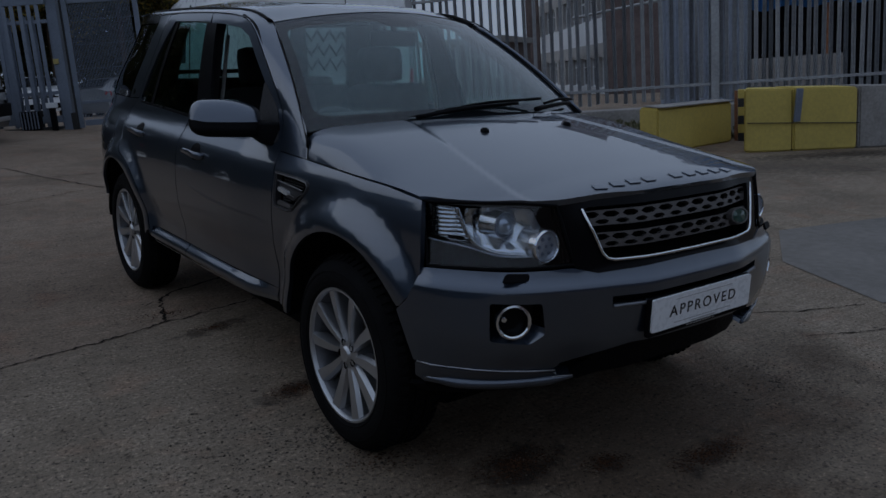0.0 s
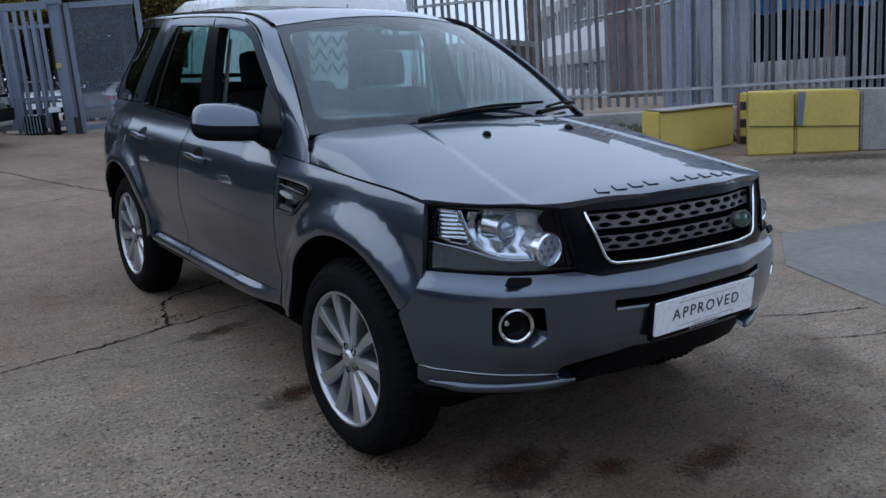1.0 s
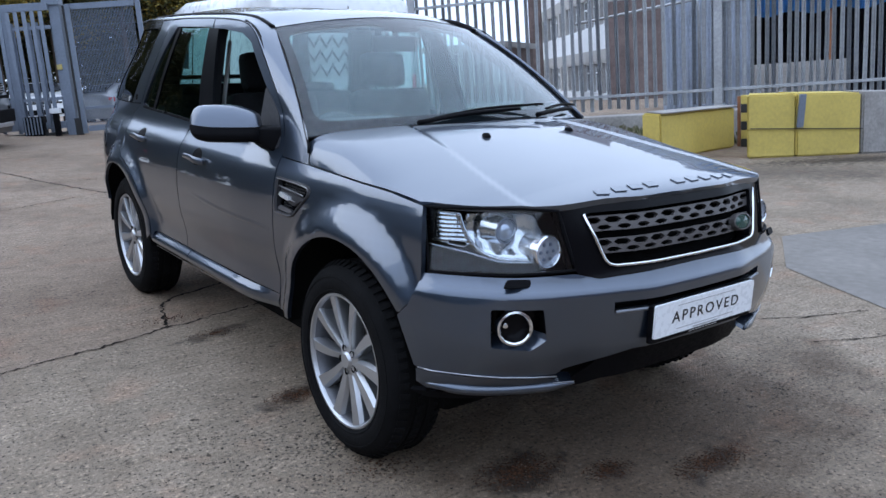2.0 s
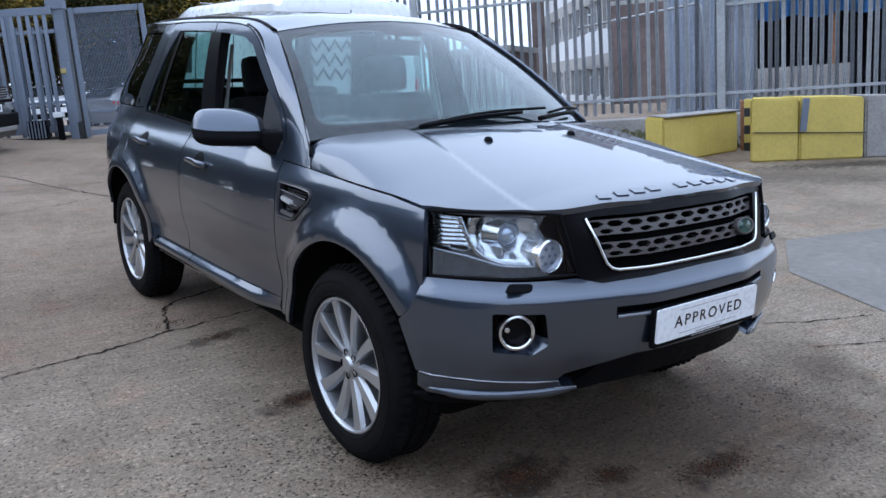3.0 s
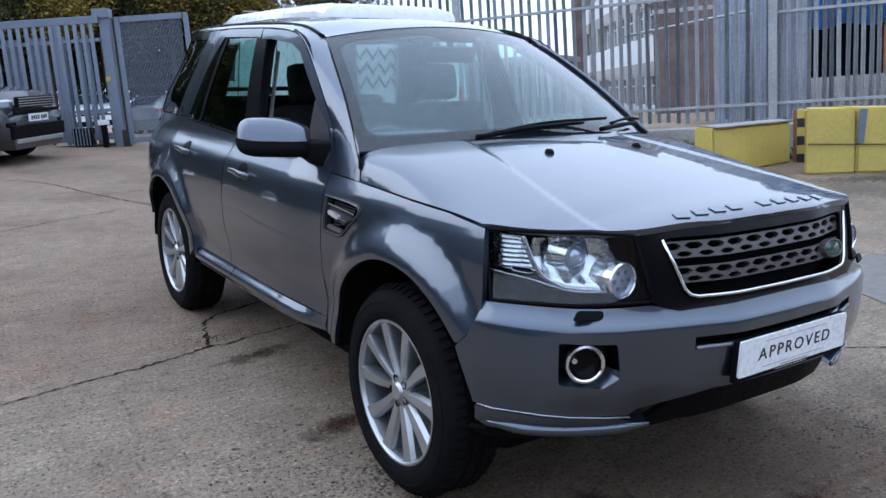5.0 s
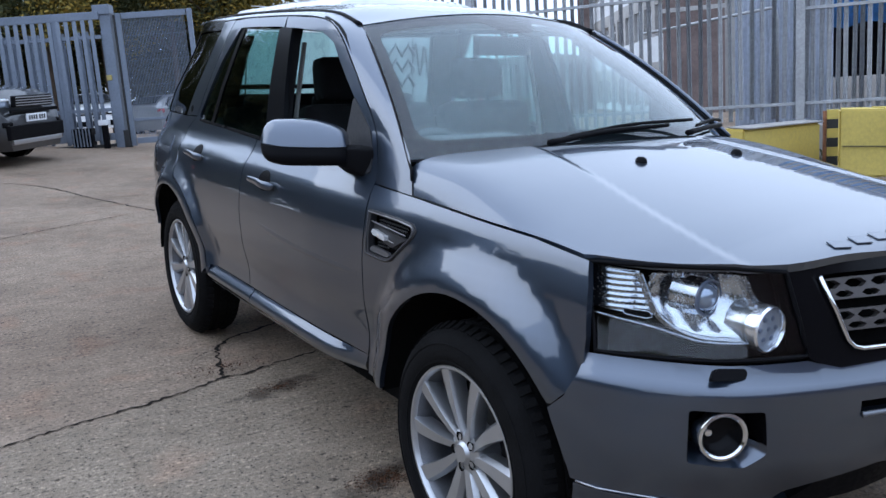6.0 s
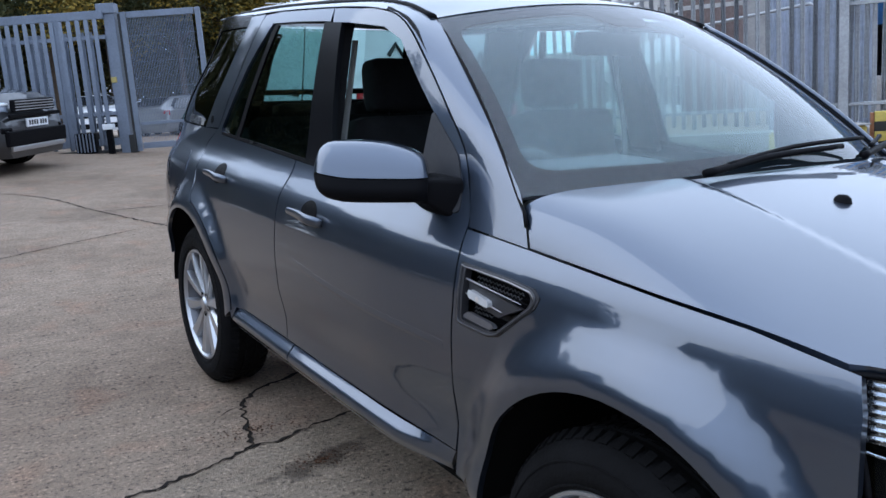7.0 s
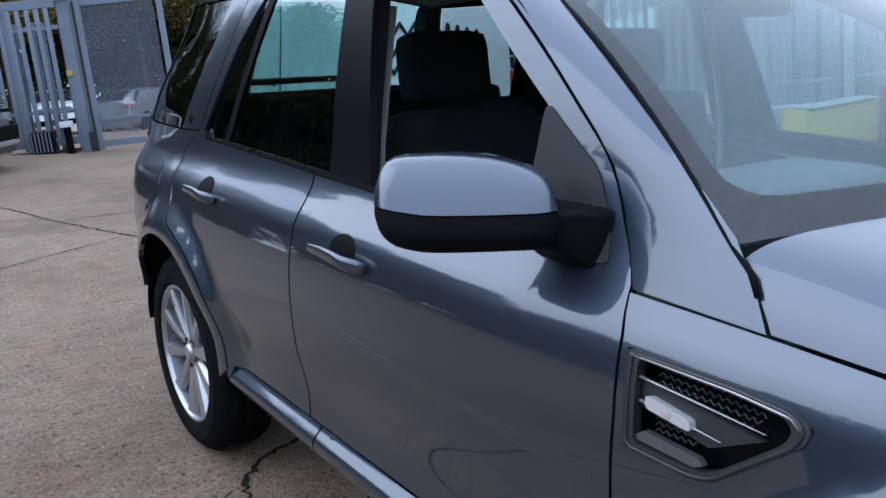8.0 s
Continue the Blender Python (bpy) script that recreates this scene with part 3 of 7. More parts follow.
FRONT_S = [0, 0.2, 0.38, 0.54, 0.70, 0.84, 0.94, 1.0]
FRONT_Z = [0.36, 0.42, 0.49, 0.60, 0.70, 0.748, 0.775, 0.82, 0.90, 1.02]
FRONT_X = [[0, .20, .36, .50, .63, .75, .835, .855], [0, .20, .36, .50, .64, .765, .852, .872], [0, .20, .36, .50, .645, .775, .862, .882], [0, .20, .36, .50, .65, .785, .868, .888],
           [0, .20, .36, .50, .65, .78, .862, .882], [0, .20, .36, .50, .65, .775, .855, .875], [0, .20, .36, .50, .645, .762, .834, .856], [0, .20, .36, .50, .64, .755, .818, .84],
           [0, .20, .36, .50, .63, .742, .802, .82], [0, .20, .36, .50, .62, .73, .79, .81]]
FRONT_Y = [[-.78, -.78, -.76, -.70, -.63, -.54, -.43, -.36], [-.82, -.82, -.795, -.735, -.67, -.58, -.455, -.37], [-.86, -.855, -.825, -.775, -.71, -.605, -.47, -.375],
           [-.895, -.89, -.853, -.81, -.74, -.615, -.47, -.38], [-.905, -.90, -.860, -.815, -.745, -.61, -.47, -.38], [-.906, -.90, -.860, -.815, -.744, -.605, -.472, -.38],
           [-.888, -.882, -.842, -.795, -.718, -.575, -.458, -.37], [-.868, -.862, -.825, -.780, -.70, -.56, -.45, -.36], [-.848, -.842, -.805, -.765, -.675, -.54, -.43, -.35], [-.80, -.795, -.765, -.735, -.65, -.53, -.41, -.33]]
front_tables = [(smooth_table(FRONT_S, xs), smooth_table(FRONT_S, ys)) for xs, ys in zip(FRONT_X, FRONT_Y)]


def front(s, z):
    """The car's nose: s runs from -1 at the driver's side wheel arch to 1 at the other, z is the height."""
    a = abs(s)
    x = smooth_table(FRONT_Z, [t[0](a) for t in front_tables])(z)
    y = smooth_table(FRONT_Z, [t[1](a) for t in front_tables])(z)
    return (math.copysign(x, s) if s else 0.0, y, z)


bonnet_mid = smooth_table([-0.86, -0.82, -0.78, -0.70, -0.55, -0.40, 0.0, 0.30, 0.50], [0.985, 1.022, 1.044, 1.066, 1.090, 1.112, 1.168, 1.202, 1.216])
gap_z = smooth_table([-0.85, -0.60, -0.43, -0.25, 0.0, 0.35, 0.62], [0.95, 0.99, 1.012, 1.028, 1.038, 1.050, 1.058])


def bonnet_half(y):
    return side_x(y, gap_z(y)) - 0.004


def bonnet_surf(x, y):
    s = min(abs(x) / bonnet_half(y), 1.05)
    mid, low = bonnet_mid(y), gap_z(y)
    w = ease(-0.45, 0.25, y)
    z = mid - 0.062 * s * s - max(mid - low - 0.062, 0.0) * ((1 - w) * s ** 3 + w * s ** 22)
    crease = 0.37 + 0.24 * ease(0.5, -0.9, y)
    return (x, y, z - 0.0065 * (1 - ease(crease - 0.020, crease + 0.020, abs(x))) * ease(-0.80, -0.60, y))


def screen(s, t):
    """The windscreen: s across, t from its foot to its head."""
    c = 1 - s * s
    a = Vector((0.764 * s, 0.455 - 0.20 * c, 1.148 + 0.050 * c))
    b = Vector((0.583 * s, 1.095 - 0.10 * c, 1.580 + 0.055 * c))
    p = a.lerp(b, t)
    p.y -= 0.03 * 4 * t * (1 - t) * 0.5
    p.z += 0.03 * 4 * t * (1 - t) * 0.8
    return p


roof_mid = smooth_table([0.95, 1.10, 1.35, 1.7, 2.2, 2.8, 3.1, 3.3], [1.628, 1.660, 1.688, 1.708, 1.722, 1.715, 1.70, 1.672])


def roof_surf(x, y):
    """The roof skin, which comes down to the head of the windscreen."""
    def crown(yy):
        s = abs(x) / 0.60
        return roof_mid(yy) - 0.018 * s * s - 0.032 * s ** 4
    c = 1 - min(abs(x) / 0.583, 1) ** 2
    head_y, head_z = 1.095 - 0.10 * c, 1.580 + 0.055 * c
    excess = crown(head_y) - head_z - 0.004
    flute = 0.004 * (ease(0.28, 0.31, abs(x)) - ease(0.36, 0.39, abs(x))) * ease(1.25, 1.5, y)
    return (x, y, crown(y) - excess * (1 - ease(0.0, 0.32, y - head_y)) + flute)


def arc(centre, radius, a0, a1, n=16):
    return [(centre[0] + radius * math.cos(radians(a0 + (a1 - a0) * i / n)), centre[1] + radius * math.sin(radians(a0 + (a1 - a0) * i / n))) for i in range(n + 1)]


car = thing("parked_suv", "grey metallic family SUV parked on a worn concrete yard", "car", YARD)

# bonnet and wings
front_line = [front(s, 1.004 + 0.014 * (1 - ease(0.3, 0.6, abs(s))))[:2] for s in np.linspace(-0.935, 0.935, 41)]
rear_line = [(0.758 * s, 0.440 - 0.20 * (1 - s * s)) for s in np.linspace(1, -1, 25)]
right_edge = [(bonnet_half(y), y) for y in np.linspace(-0.40, 0.36, 18)]
left_edge = [(-x, y) for x, y in right_edge[::-1]]
part("bonnet", panel_mesh("bonnet", [(x, y - 0.004) for x, y in front_line] + right_edge + rear_line + left_edge, bonnet_surf, PAINT, step=0.017, depth=0.02), PAINT, car)
VENT = [(0.562, 0.987), (0.376, 0.985), (0.285, 0.979), (0.262, 0.964), (0.271, 0.940), (0.388, 0.846), (0.425, 0.836), (0.550, 0.839)]
arch_front = arc(ARCH_F, ARCH_RADIUS, 143, 8, 24)
wing = [(0.584, 0.415), (0.579, 0.53), (0.568, 0.75), (0.568, 0.88), (0.577, 1.0), (0.600, 1.055), (0.347, 1.0465), (0.0, 1.0335), (-0.236, 1.0237), (-0.425, 1.005),
        (-0.442, 0.95), (-0.455, 0.833), (-0.452, 0.776), (-0.432, 0.703), (-0.392, 0.660)] + arch_front + [(0.438, 0.415)]
panel("front_wing", wing, side, PAINT, car, holes=[VENT], sign=-1)

# doors, rear quarters and pillars on both sides
DOOR_TOP = [(0.605, 1.064), (0.655, 1.15), (0.703, 1.238), (0.80, 1.333), (0.945, 1.456), (1.10, 1.563), (1.253, 1.611), (1.55, 1.634)]
FRONT_WINDOW = [(0.672, 1.085), (0.737, 1.225), (0.867, 1.331), (0.986, 1.424), (1.11, 1.522), (1.23, 1.563), (1.48, 1.585), (1.56, 1.588)]
front_door = [(0.590, 0.480), (0.584, 0.55), (0.574, 0.75), (0.574, 0.88), (0.583, 1.0), (0.603, 1.054)] + sweep(DOOR_TOP, 0.04) + [(1.62, 1.636), (1.60, 1.590)] + FRONT_WINDOW[::-1] + \
    [(1.0, 1.094), (1.41, 1.112), (1.672, 1.121), (1.664, 1.0), (1.648, 0.75), (1.638, 0.488)]
rear_arch = arc(ARCH_R, ARCH_RADIUS + 0.055, 172, 101, 14)
rear_door = [(1.680, 1.122), (1.671, 1.0), (1.655, 0.75), (1.645, 0.488), (2.118, 0.488)] + rear_arch + [(2.585, 0.90), (2.625, 1.00), (2.655, 1.105), (2.548, 1.180), (2.412, 1.409), (2.284, 1.613)] + \
    [(2.262, 1.643), (2.1, 1.648), (1.8, 1.642), (1.625, 1.637), (1.62, 1.593), (1.66, 1.596), (1.9, 1.604), (2.148, 1.607), (2.32, 1.44), (2.51, 1.182), (2.495, 1.152), (2.08, 1.138)]
doors = []
for name, outline, label in (("front_door", front_door, ""), ("rear_door", rear_door, "")):
    doors.append(panel(name, outline, side, PAINT, car, label, sign=-1))
# a shallow pressed crease runs low along each front door and dies out at both ends
crease_z = smooth_table([0.60, 0.70, 0.90, 1.15, 1.40, 1.52], [0.762, 0.763, 0.766, 0.774, 0.793, 0.806])


def crease_surf(y, z):
    v = min(max((z - crease_z(y)) / 0.013, -1.0), 1.0)
    rise = 0.0019 * (ease(1.0, -0.2, v) if v > -0.2 else ease(-1.0, -0.2, v)) * ease(0.60, 0.72, y) * ease(1.53, 1.25, y)
    return (-side_x(y, z) - 0.0003 - rise, y, z)


crease_ys = [0.61 + 0.03 * i for i in range(31)]
CREASE = [(y, crease_z(y) + 0.013) for y in crease_ys] + [(y, crease_z(y) - 0.013) for y in reversed(crease_ys)]
for k in (0, 1):
    part("door_crease", panel_mesh("door_crease", CREASE, crease_surf, PAINT, step=0.0045, depth=0.0006, mirror=k > 0, sign=-1), PAINT, doors[0][k], "shallow pressed crease")
panel("rear_quarter", [(2.592, 0.902), (2.632, 1.00), (2.662, 1.108), (2.560, 1.172), (2.742, 1.168), (3.0, 1.168), (3.299, 1.166), (3.45, 1.158), (3.49, 1.03), (3.50, 0.80), (3.44, 0.62), (3.05, 0.54)]
      + arc(ARCH_R, ARCH_RADIUS, 26, 172, 26) + [(2.125, 0.488)] + arc(ARCH_R, ARCH_RADIUS + 0.049, 172, 101, 14), side, PAINT, car, sign=-1)
panel("rear_pillar", [(2.555, 1.178), (2.742, 1.172), (2.60, 1.385), (2.455, 1.600), (2.45, 1.645), (2.268, 1.647), (2.290, 1.613), (2.418, 1.409)], side, PAINT, car, sign=-1)
panel("tail_pillar", [(3.299, 1.170), (3.20, 1.33), (3.04, 1.605), (2.455, 1.604), (2.452, 1.655), (3.10, 1.668), (3.18, 1.60), (3.36, 1.33), (3.45, 1.162)], side, GLOSS_BLACK, car, "dark tail pillar trim", sign=-1)
panel("quarter_window", [(2.747, 1.174), (2.605, 1.387), (2.460, 1.599), (3.035, 1.600), (3.19, 1.33), (3.294, 1.174)], side, QUARTER_GLASS, car, "dark tinted rear quarter glass", sign=-1, lift=-0.004, depth=0.004)
panel("rear_side_window", [(1.60, 1.135), (1.665, 1.590), (1.9, 1.599), (2.140, 1.602), (2.31, 1.44), (2.500, 1.185), (2.486, 1.160), (2.08, 1.144)], side, PRIVACY, car, "dark tinted rear door glass", sign=-1, lift=-0.006, depth=0.004)
panel("window_divider", [(2.29, 1.15), (2.33, 1.151), (2.13, 1.60), (2.09, 1.60)], side, TRIM_BLACK, car, "black window divider bar", sign=-1, lift=-0.002, depth=0.01)
panel("centre_pillar_trim", [(1.40, 1.118), (1.60, 1.128), (1.665, 1.592), (1.532, 1.586)], side, PILLAR_BLACK, car, "satin black centre pillar trim", sign=-1, lift=0.0005)
panel("window_weatherstrip", [(0.70, 1.082), (1.41, 1.114), (2.08, 1.140), (2.49, 1.154), (2.49, 1.164), (2.08, 1.152), (1.41, 1.126), (0.70, 1.094)], side, TRIM_BLACK, car, "black window seal", sign=-1, lift=0.004)
panel("mirror_sail", rounded([(0.660, 1.083), (0.682, 1.15), (0.722, 1.225), (0.862, 1.332), (0.872, 1.215), (0.868, 1.10), (0.840, 1.086), (0.70, 1.081)], 0.02), side, SAIL_GREY, car, "black mirror mount on the door", sign=-1, lift=0.004)


def sill_surf(y, z):
    """The sill below the doors: a shoulder that faces the sky, then a rounded flank."""
    return (-(0.873 + taper(y) + 0.032 * ease(0.494, 0.446, z) * ease(0.585, 0.86, y) - 0.022 * ease(0.440, 0.395, z)), y, z)


for outline in ([(0.588, 0.4775), (1.565, 0.4865), (1.565, 0.402), (0.80, 0.402), (0.62, 0.408)], [(1.573, 0.402), (1.573, 0.4865), (2.118, 0.487), (2.15, 0.45), (2.12, 0.402)]):
    panel("sill", outline, sill_surf, PAINT, car, sign=-1, depth=0.03, step=0.014)
side_window = panel_mesh("side_window", [(0.70, 1.095)] + FRONT_WINDOW[1:] + [(1.53, 1.580), (1.40, 1.12)], side, SIDE_GLASS, sign=-1, lift=-0.006, depth=0.004, mirror=True)
part("front_side_window", side_window, SIDE_GLASS, car, "green tinted side glass")
# fuel flap on the driver's side quarter, and a small round badge on the pillar
flap = [(2.86 + 0.085 * math.cos(a), 0.975 + 0.085 * math.sin(a)) for a in np.linspace(0, 2 * math.pi, 33)[:-1]]
part("fuel_flap", panel_mesh("fuel_flap", flap, side, PAINT, step=0.02, depth=0.003, lift=0.0025, sign=-1), PAINT, car, "round body colour fuel flap")
disc = [(2.655 + 0.017 * math.cos(a), 1.208 + 0.017 * math.sin(a)) for a in np.linspace(0, 2 * math.pi, 21)[:-1]]
part("pillar_badge", panel_mesh("pillar_badge", disc, side, TRIM_BLACK, step=0.01, depth=0.003, lift=0.002, sign=-1), TRIM_BLACK, car, "small round dark badge")
# rear lamps seen edge-on
panel("tail_lamp", [(3.36, 0.92), (3.36, 1.12), (3.45, 1.125), (3.475, 1.02), (3.48, 0.92)], side, RED_LENS, car, "red tail lamp", sign=-1, lift=0.003)


def strip_mesh(name, a, b, mat, bulge=0.0, cross=6, n=40, mirror=False):
    """A band between two lines in space."""
    def resample(line):
        line = [Vector(p) for p in sweep(line, 0.01)]
        d = [0.0]
        for p, q in zip(line, line[1:]):
            d.append(d[-1] + (q - p).length)
        out = []
        for k in range(n + 1):
            t = d[-1] * k / n
            i = min(max(int(np.searchsorted(d, t)) - 1, 0), len(d) - 2)
            f = (t - d[i]) / max(d[i + 1] - d[i], 1e-9)
            out.append(line[i].lerp(line[i + 1], f))
        return out
    pa, pb = resample(a), resample(b)
    bm, grid = bmesh.new(), []
    for i in range(n + 1):
        along = (pa[min(i + 1, n)] - pa[max(i - 1, 0)]).normalized()
        out = (pb[i] - pa[i]).cross(along).normalized()
        if out.x > 0 and abs(out.x) > abs(out.z) or abs(out.x) <= abs(out.z) and out.z < 0:
            out = -out
        row = []
        for k in range(cross + 1):
            t = k / cross
            p = pa[i].lerp(pb[i], t) + out * bulge * 4 * t * (1 - t)
            row.append(bm.verts.new((-p.x if mirror else p.x, p.y, p.z)))
        grid.append(row)
    for i in range(n):
        for k in range(cross):
            bm.faces.new((grid[i][k], grid[i + 1][k], grid[i + 1][k + 1], grid[i][k + 1]))
    return mesh_of(bm, name, mat, True)


SCREEN_EDGE = [(-0.806, 0.365, 1.050), (-0.787, 0.399, 1.100), (-0.765, 0.440, 1.152), (-0.705, 0.66, 1.312), (-0.645, 0.87, 1.455), (-0.588, 1.085, 1.580), (-0.592, 1.30, 1.640), (-0.600, 1.70, 1.662), (-0.60, 2.27, 1.674), (-0.585, 2.75, 1.670), (-0.56, 3.12, 1.655)]
DOOR_EDGE = [side(y, z) for y, z in [(0.598, 1.060), (0.648, 1.150), (0.697, 1.240), (0.795, 1.337), (0.94, 1.461), (1.096, 1.568), (1.25, 1.616), (1.55, 1.640), (2.10, 1.654), (2.45, 1.652), (2.75, 1.662), (3.10, 1.672)]]
for mirror in (False, True):
    part("roof_side", strip_mesh("roof_side", SCREEN_EDGE, DOOR_EDGE, PAINT, 0.004, mirror=mirror), PAINT, car)
    gap = [Vector((-p[0] - 0.012 if mirror else p[0] + 0.012, p[1] + 0.003, p[2])) for p in DOOR_EDGE[:7]]
    part("door_seal", tube(sweep(gap, 0.03), 0.009, 6), TRIM_BLACK, car, "black rubber door seal", True)
    ditch = [(-0.588, 1.10, 1.590), (-0.590, 1.30, 1.640), (-0.596, 1.70, 1.664), (-0.596, 2.27, 1.676), (-0.582, 2.75, 1.672)]
    line = sweep([(-p[0] if mirror else p[0], p[1], p[2] - 0.004) for p in ditch], 0.05)
    part("roof_moulding", tube(line, 0.012, 8), TRIM_BLACK, car, "black roof seam moulding", True)
head = [tuple(screen(s, 1.0))[:2] for s in np.linspace(-0.985, 0.985, 25)]
part("roof", panel_mesh("roof", [(x, y + 0.006) for x, y in head] + [(0.583, 1.3), (0.588, 1.7), (0.585, 2.3), (0.57, 2.8), (0.53, 3.16), (0.3, 3.25), (-0.3, 3.25), (-0.53, 3.16), (-0.57, 2.8), (-0.585, 2.3), (-0.588, 1.7), (-0.583, 1.3)],
                        roof_surf, PAINT, step=0.05), PAINT, car)
part("windscreen", panel_mesh("windscreen", [(-1, 0), (1, 0), (1, 1), (-1, 1)], screen, SCREEN, step=0.05, depth=0.004), SCREEN, car, "green tinted windscreen")
inner = rounded([(-0.945, 0.100), (-0.5, 0.072), (0.5, 0.072), (0.945, 0.100), (0.930, 0.94), (0.20, 0.95), (0.13, 0.84), (-0.13, 0.84), (-0.20, 0.95), (-0.930, 0.94)], 0.10)
part("windscreen_border", panel_mesh("windscreen_border", [(-1, 0), (1, 0), (1, 1), (-1, 1)], screen, FRIT, step=0.05, depth=0.002, holes=[inner], lift=-0.011), FRIT, car, "black dotted windscreen border")
# added layer: the dashboard's reflection in the glass, put in as a matt tint
part("windscreen_veil", panel_mesh("windscreen_veil", inner, screen, VEIL, step=0.06, depth=0.0, lift=-0.017), VEIL, car, "faint pale veil painting the glare in the windscreen")
for mirror in (False, True):
    k = 1 if mirror else -1
    seal = [screen(k * 1.0, t) for t in np.linspace(0, 1, 14)]
    foot = [(k * 0.790, 0.392, 1.092), (k * 0.779, 0.413, 1.121)]
    part("screen_seal", tube(foot + seal, 0.0046, 6), TRIM_BLACK, car, "black windscreen seal", True)
    if mirror:
        part("pillar_edge", tube([Vector(p) + Vector((k * 0.014, -0.004, 0.006)) for p in seal], 0.009, 8), PAINT, car, "raised edge of the windscreen pillar", True)
part("scuttle", panel_mesh("scuttle", [(0.766 * s, 0.455 - 0.2 * (1 - s * s) + 0.03) for s in np.linspace(-0.88, 0.88, 25)] + [(0.75 * s, 0.455 - 0.2 * (1 - s * s) - 0.03) for s in np.linspace(0.88, -0.88, 25)],
                           lambda x, y: (x, y, bonnet_surf(x, min(y, 0.43))[2] - 0.030), TRIM_BLACK, depth=0.01), TRIM_BLACK, car, "black scuttle panel")

# front bumper, lamps and grille
SATIN_PAINT = material("satin grey slot edge", (0.16, 0.17, 0.19), 0.35, 0.6)
half = [(-0.945, 0.795), (-0.952, 0.75), (-0.97, 0.69), (-0.998, 0.648), (-0.975, 0.58), (-0.958, 0.52), (-0.952, 0.492), (-0.85, 0.487), (-0.75, 0.483), (-0.60, 0.477), (-0.575, 0.480), (-0.558, 0.500), (-0.50, 0.514), (-0.44, 0.525), (-0.36, 0.537), (-0.30, 0.548)]
top = [(-0.44, 0.790), (-0.49, 0.802), (-0.53, 0.811), (-0.65, 0.806), (-0.80, 0.800), (-0.92, 0.797)]
FOG_HOLE = rounded([(-0.650, 0.712), (-0.785, 0.710), (-0.782, 0.586), (-0.68, 0.577), (-0.635, 0.610)], 0.009)
bumper = half + [(-s, z) for s, z in half[::-1]] + [(-s, z) for s, z in top[::-1]] + [(0.40, 0.792), (0.20, 0.800), (0, 0.803), (-0.20, 0.800), (-0.40, 0.792)] + top
SLOT = [(-0.40, 0.684), (0.40, 0.694), (0.40, 0.722), (-0.40, 0.716)]
part("front_bumper", panel_mesh("front_bumper", bumper, front, PAINT, step=0.03, depth=0.03, holes=[SLOT, FOG_HOLE, [(-s, z) for s, z in FOG_HOLE[::-1]]]), PAINT, car)
lip = [(-0.945, 0.486), (-0.85, 0.482), (-0.75, 0.478), (-0.60, 0.471), (-0.55, 0.452), (-0.50, 0.446), (-0.49, 0.434), (-0.56, 0.424), (-0.70, 0.418), (-0.82, 0.416), (-0.92, 0.422), (-0.945, 0.44)]
LIP_EDGE = material("pale lip edge", (0.36, 0.37, 0.40), 0.3, 0.8)
for k in (-1, 1):
    lip_line = [(-k * a, z) for a, z in lip][::-k]
    part("bumper_lip", panel_mesh("bumper_lip", lip_line, front, PAINT, lift=0.004, depth=0.04), PAINT, car)
    part("bumper_strip", tube([Vector(front(k * a, z)) + Vector((0, -0.006, 0)) for a, z in ((0.945, 0.490), (0.912, 0.4875), (0.816, 0.4855), (0.75, 0.482), (0.65, 0.477), (0.572, 0.474))], 0.0026, 6), LIP_EDGE, car, "thin pale bumper strip", True)
    roll = sweep([Vector(front(k * a, z)) + Vector((0, -0.004, 0)) for a, z in ((0.925, 0.436), (0.85, 0.431), (0.75, 0.429), (0.62, 0.431), (0.54, 0.436), (0.492, 0.440))], 0.03)
    part("lip_roll", tube(roll, [0.006 + 0.012 * min(1, 6 * min(i, len(roll) - 1 - i) / len(roll)) for i in range(len(roll))], 12), PAINT, car, "rolled lower edge of the bumper", True)
    part("lip_step", tube([Vector(front(k * a, 0.4475)) + Vector((0, -0.010, 0)) for a in (0.575, 0.54, 0.50)], 0.002, 6), LIP_EDGE, car, "", True)
part("slot_trim", tube([Vector(front(a, 0.6835 + 0.012 * (a + 0.395))) + Vector((0, -0.001, 0)) for a in np.linspace(-0.395, 0.395, 21)], 0.007, 8), SATIN_PAINT, car, "satin grey slot edge", True)
part("lower_valance", panel_mesh("lower_valance", [(-0.94, 0.42), (-0.9, 0.40), (-0.55, 0.42), (-0.36, 0.455), (0.36, 0.455), (0.55, 0.42), (0.9, 0.40), (0.94, 0.42), (0.48, 0.47), (0.36, 0.56), (-0.36, 0.56), (-0.48, 0.47)], lambda s, z: Vector(front(s, z)) + Vector((0, 0.05, -0.03)), TRIM_BLACK, depth=0.02), TRIM_BLACK, car, "black lower valance")
part("slot_backing", panel_mesh("slot_backing", [(-0.46, 0.67), (0.46, 0.68), (0.46, 0.735), (-0.46, 0.73)], lambda s, z: Vector(front(s, z)) + Vector((0, 0.05, 0)), GLOSS_BLACK, depth=0.01), GLOSS_BLACK, car)

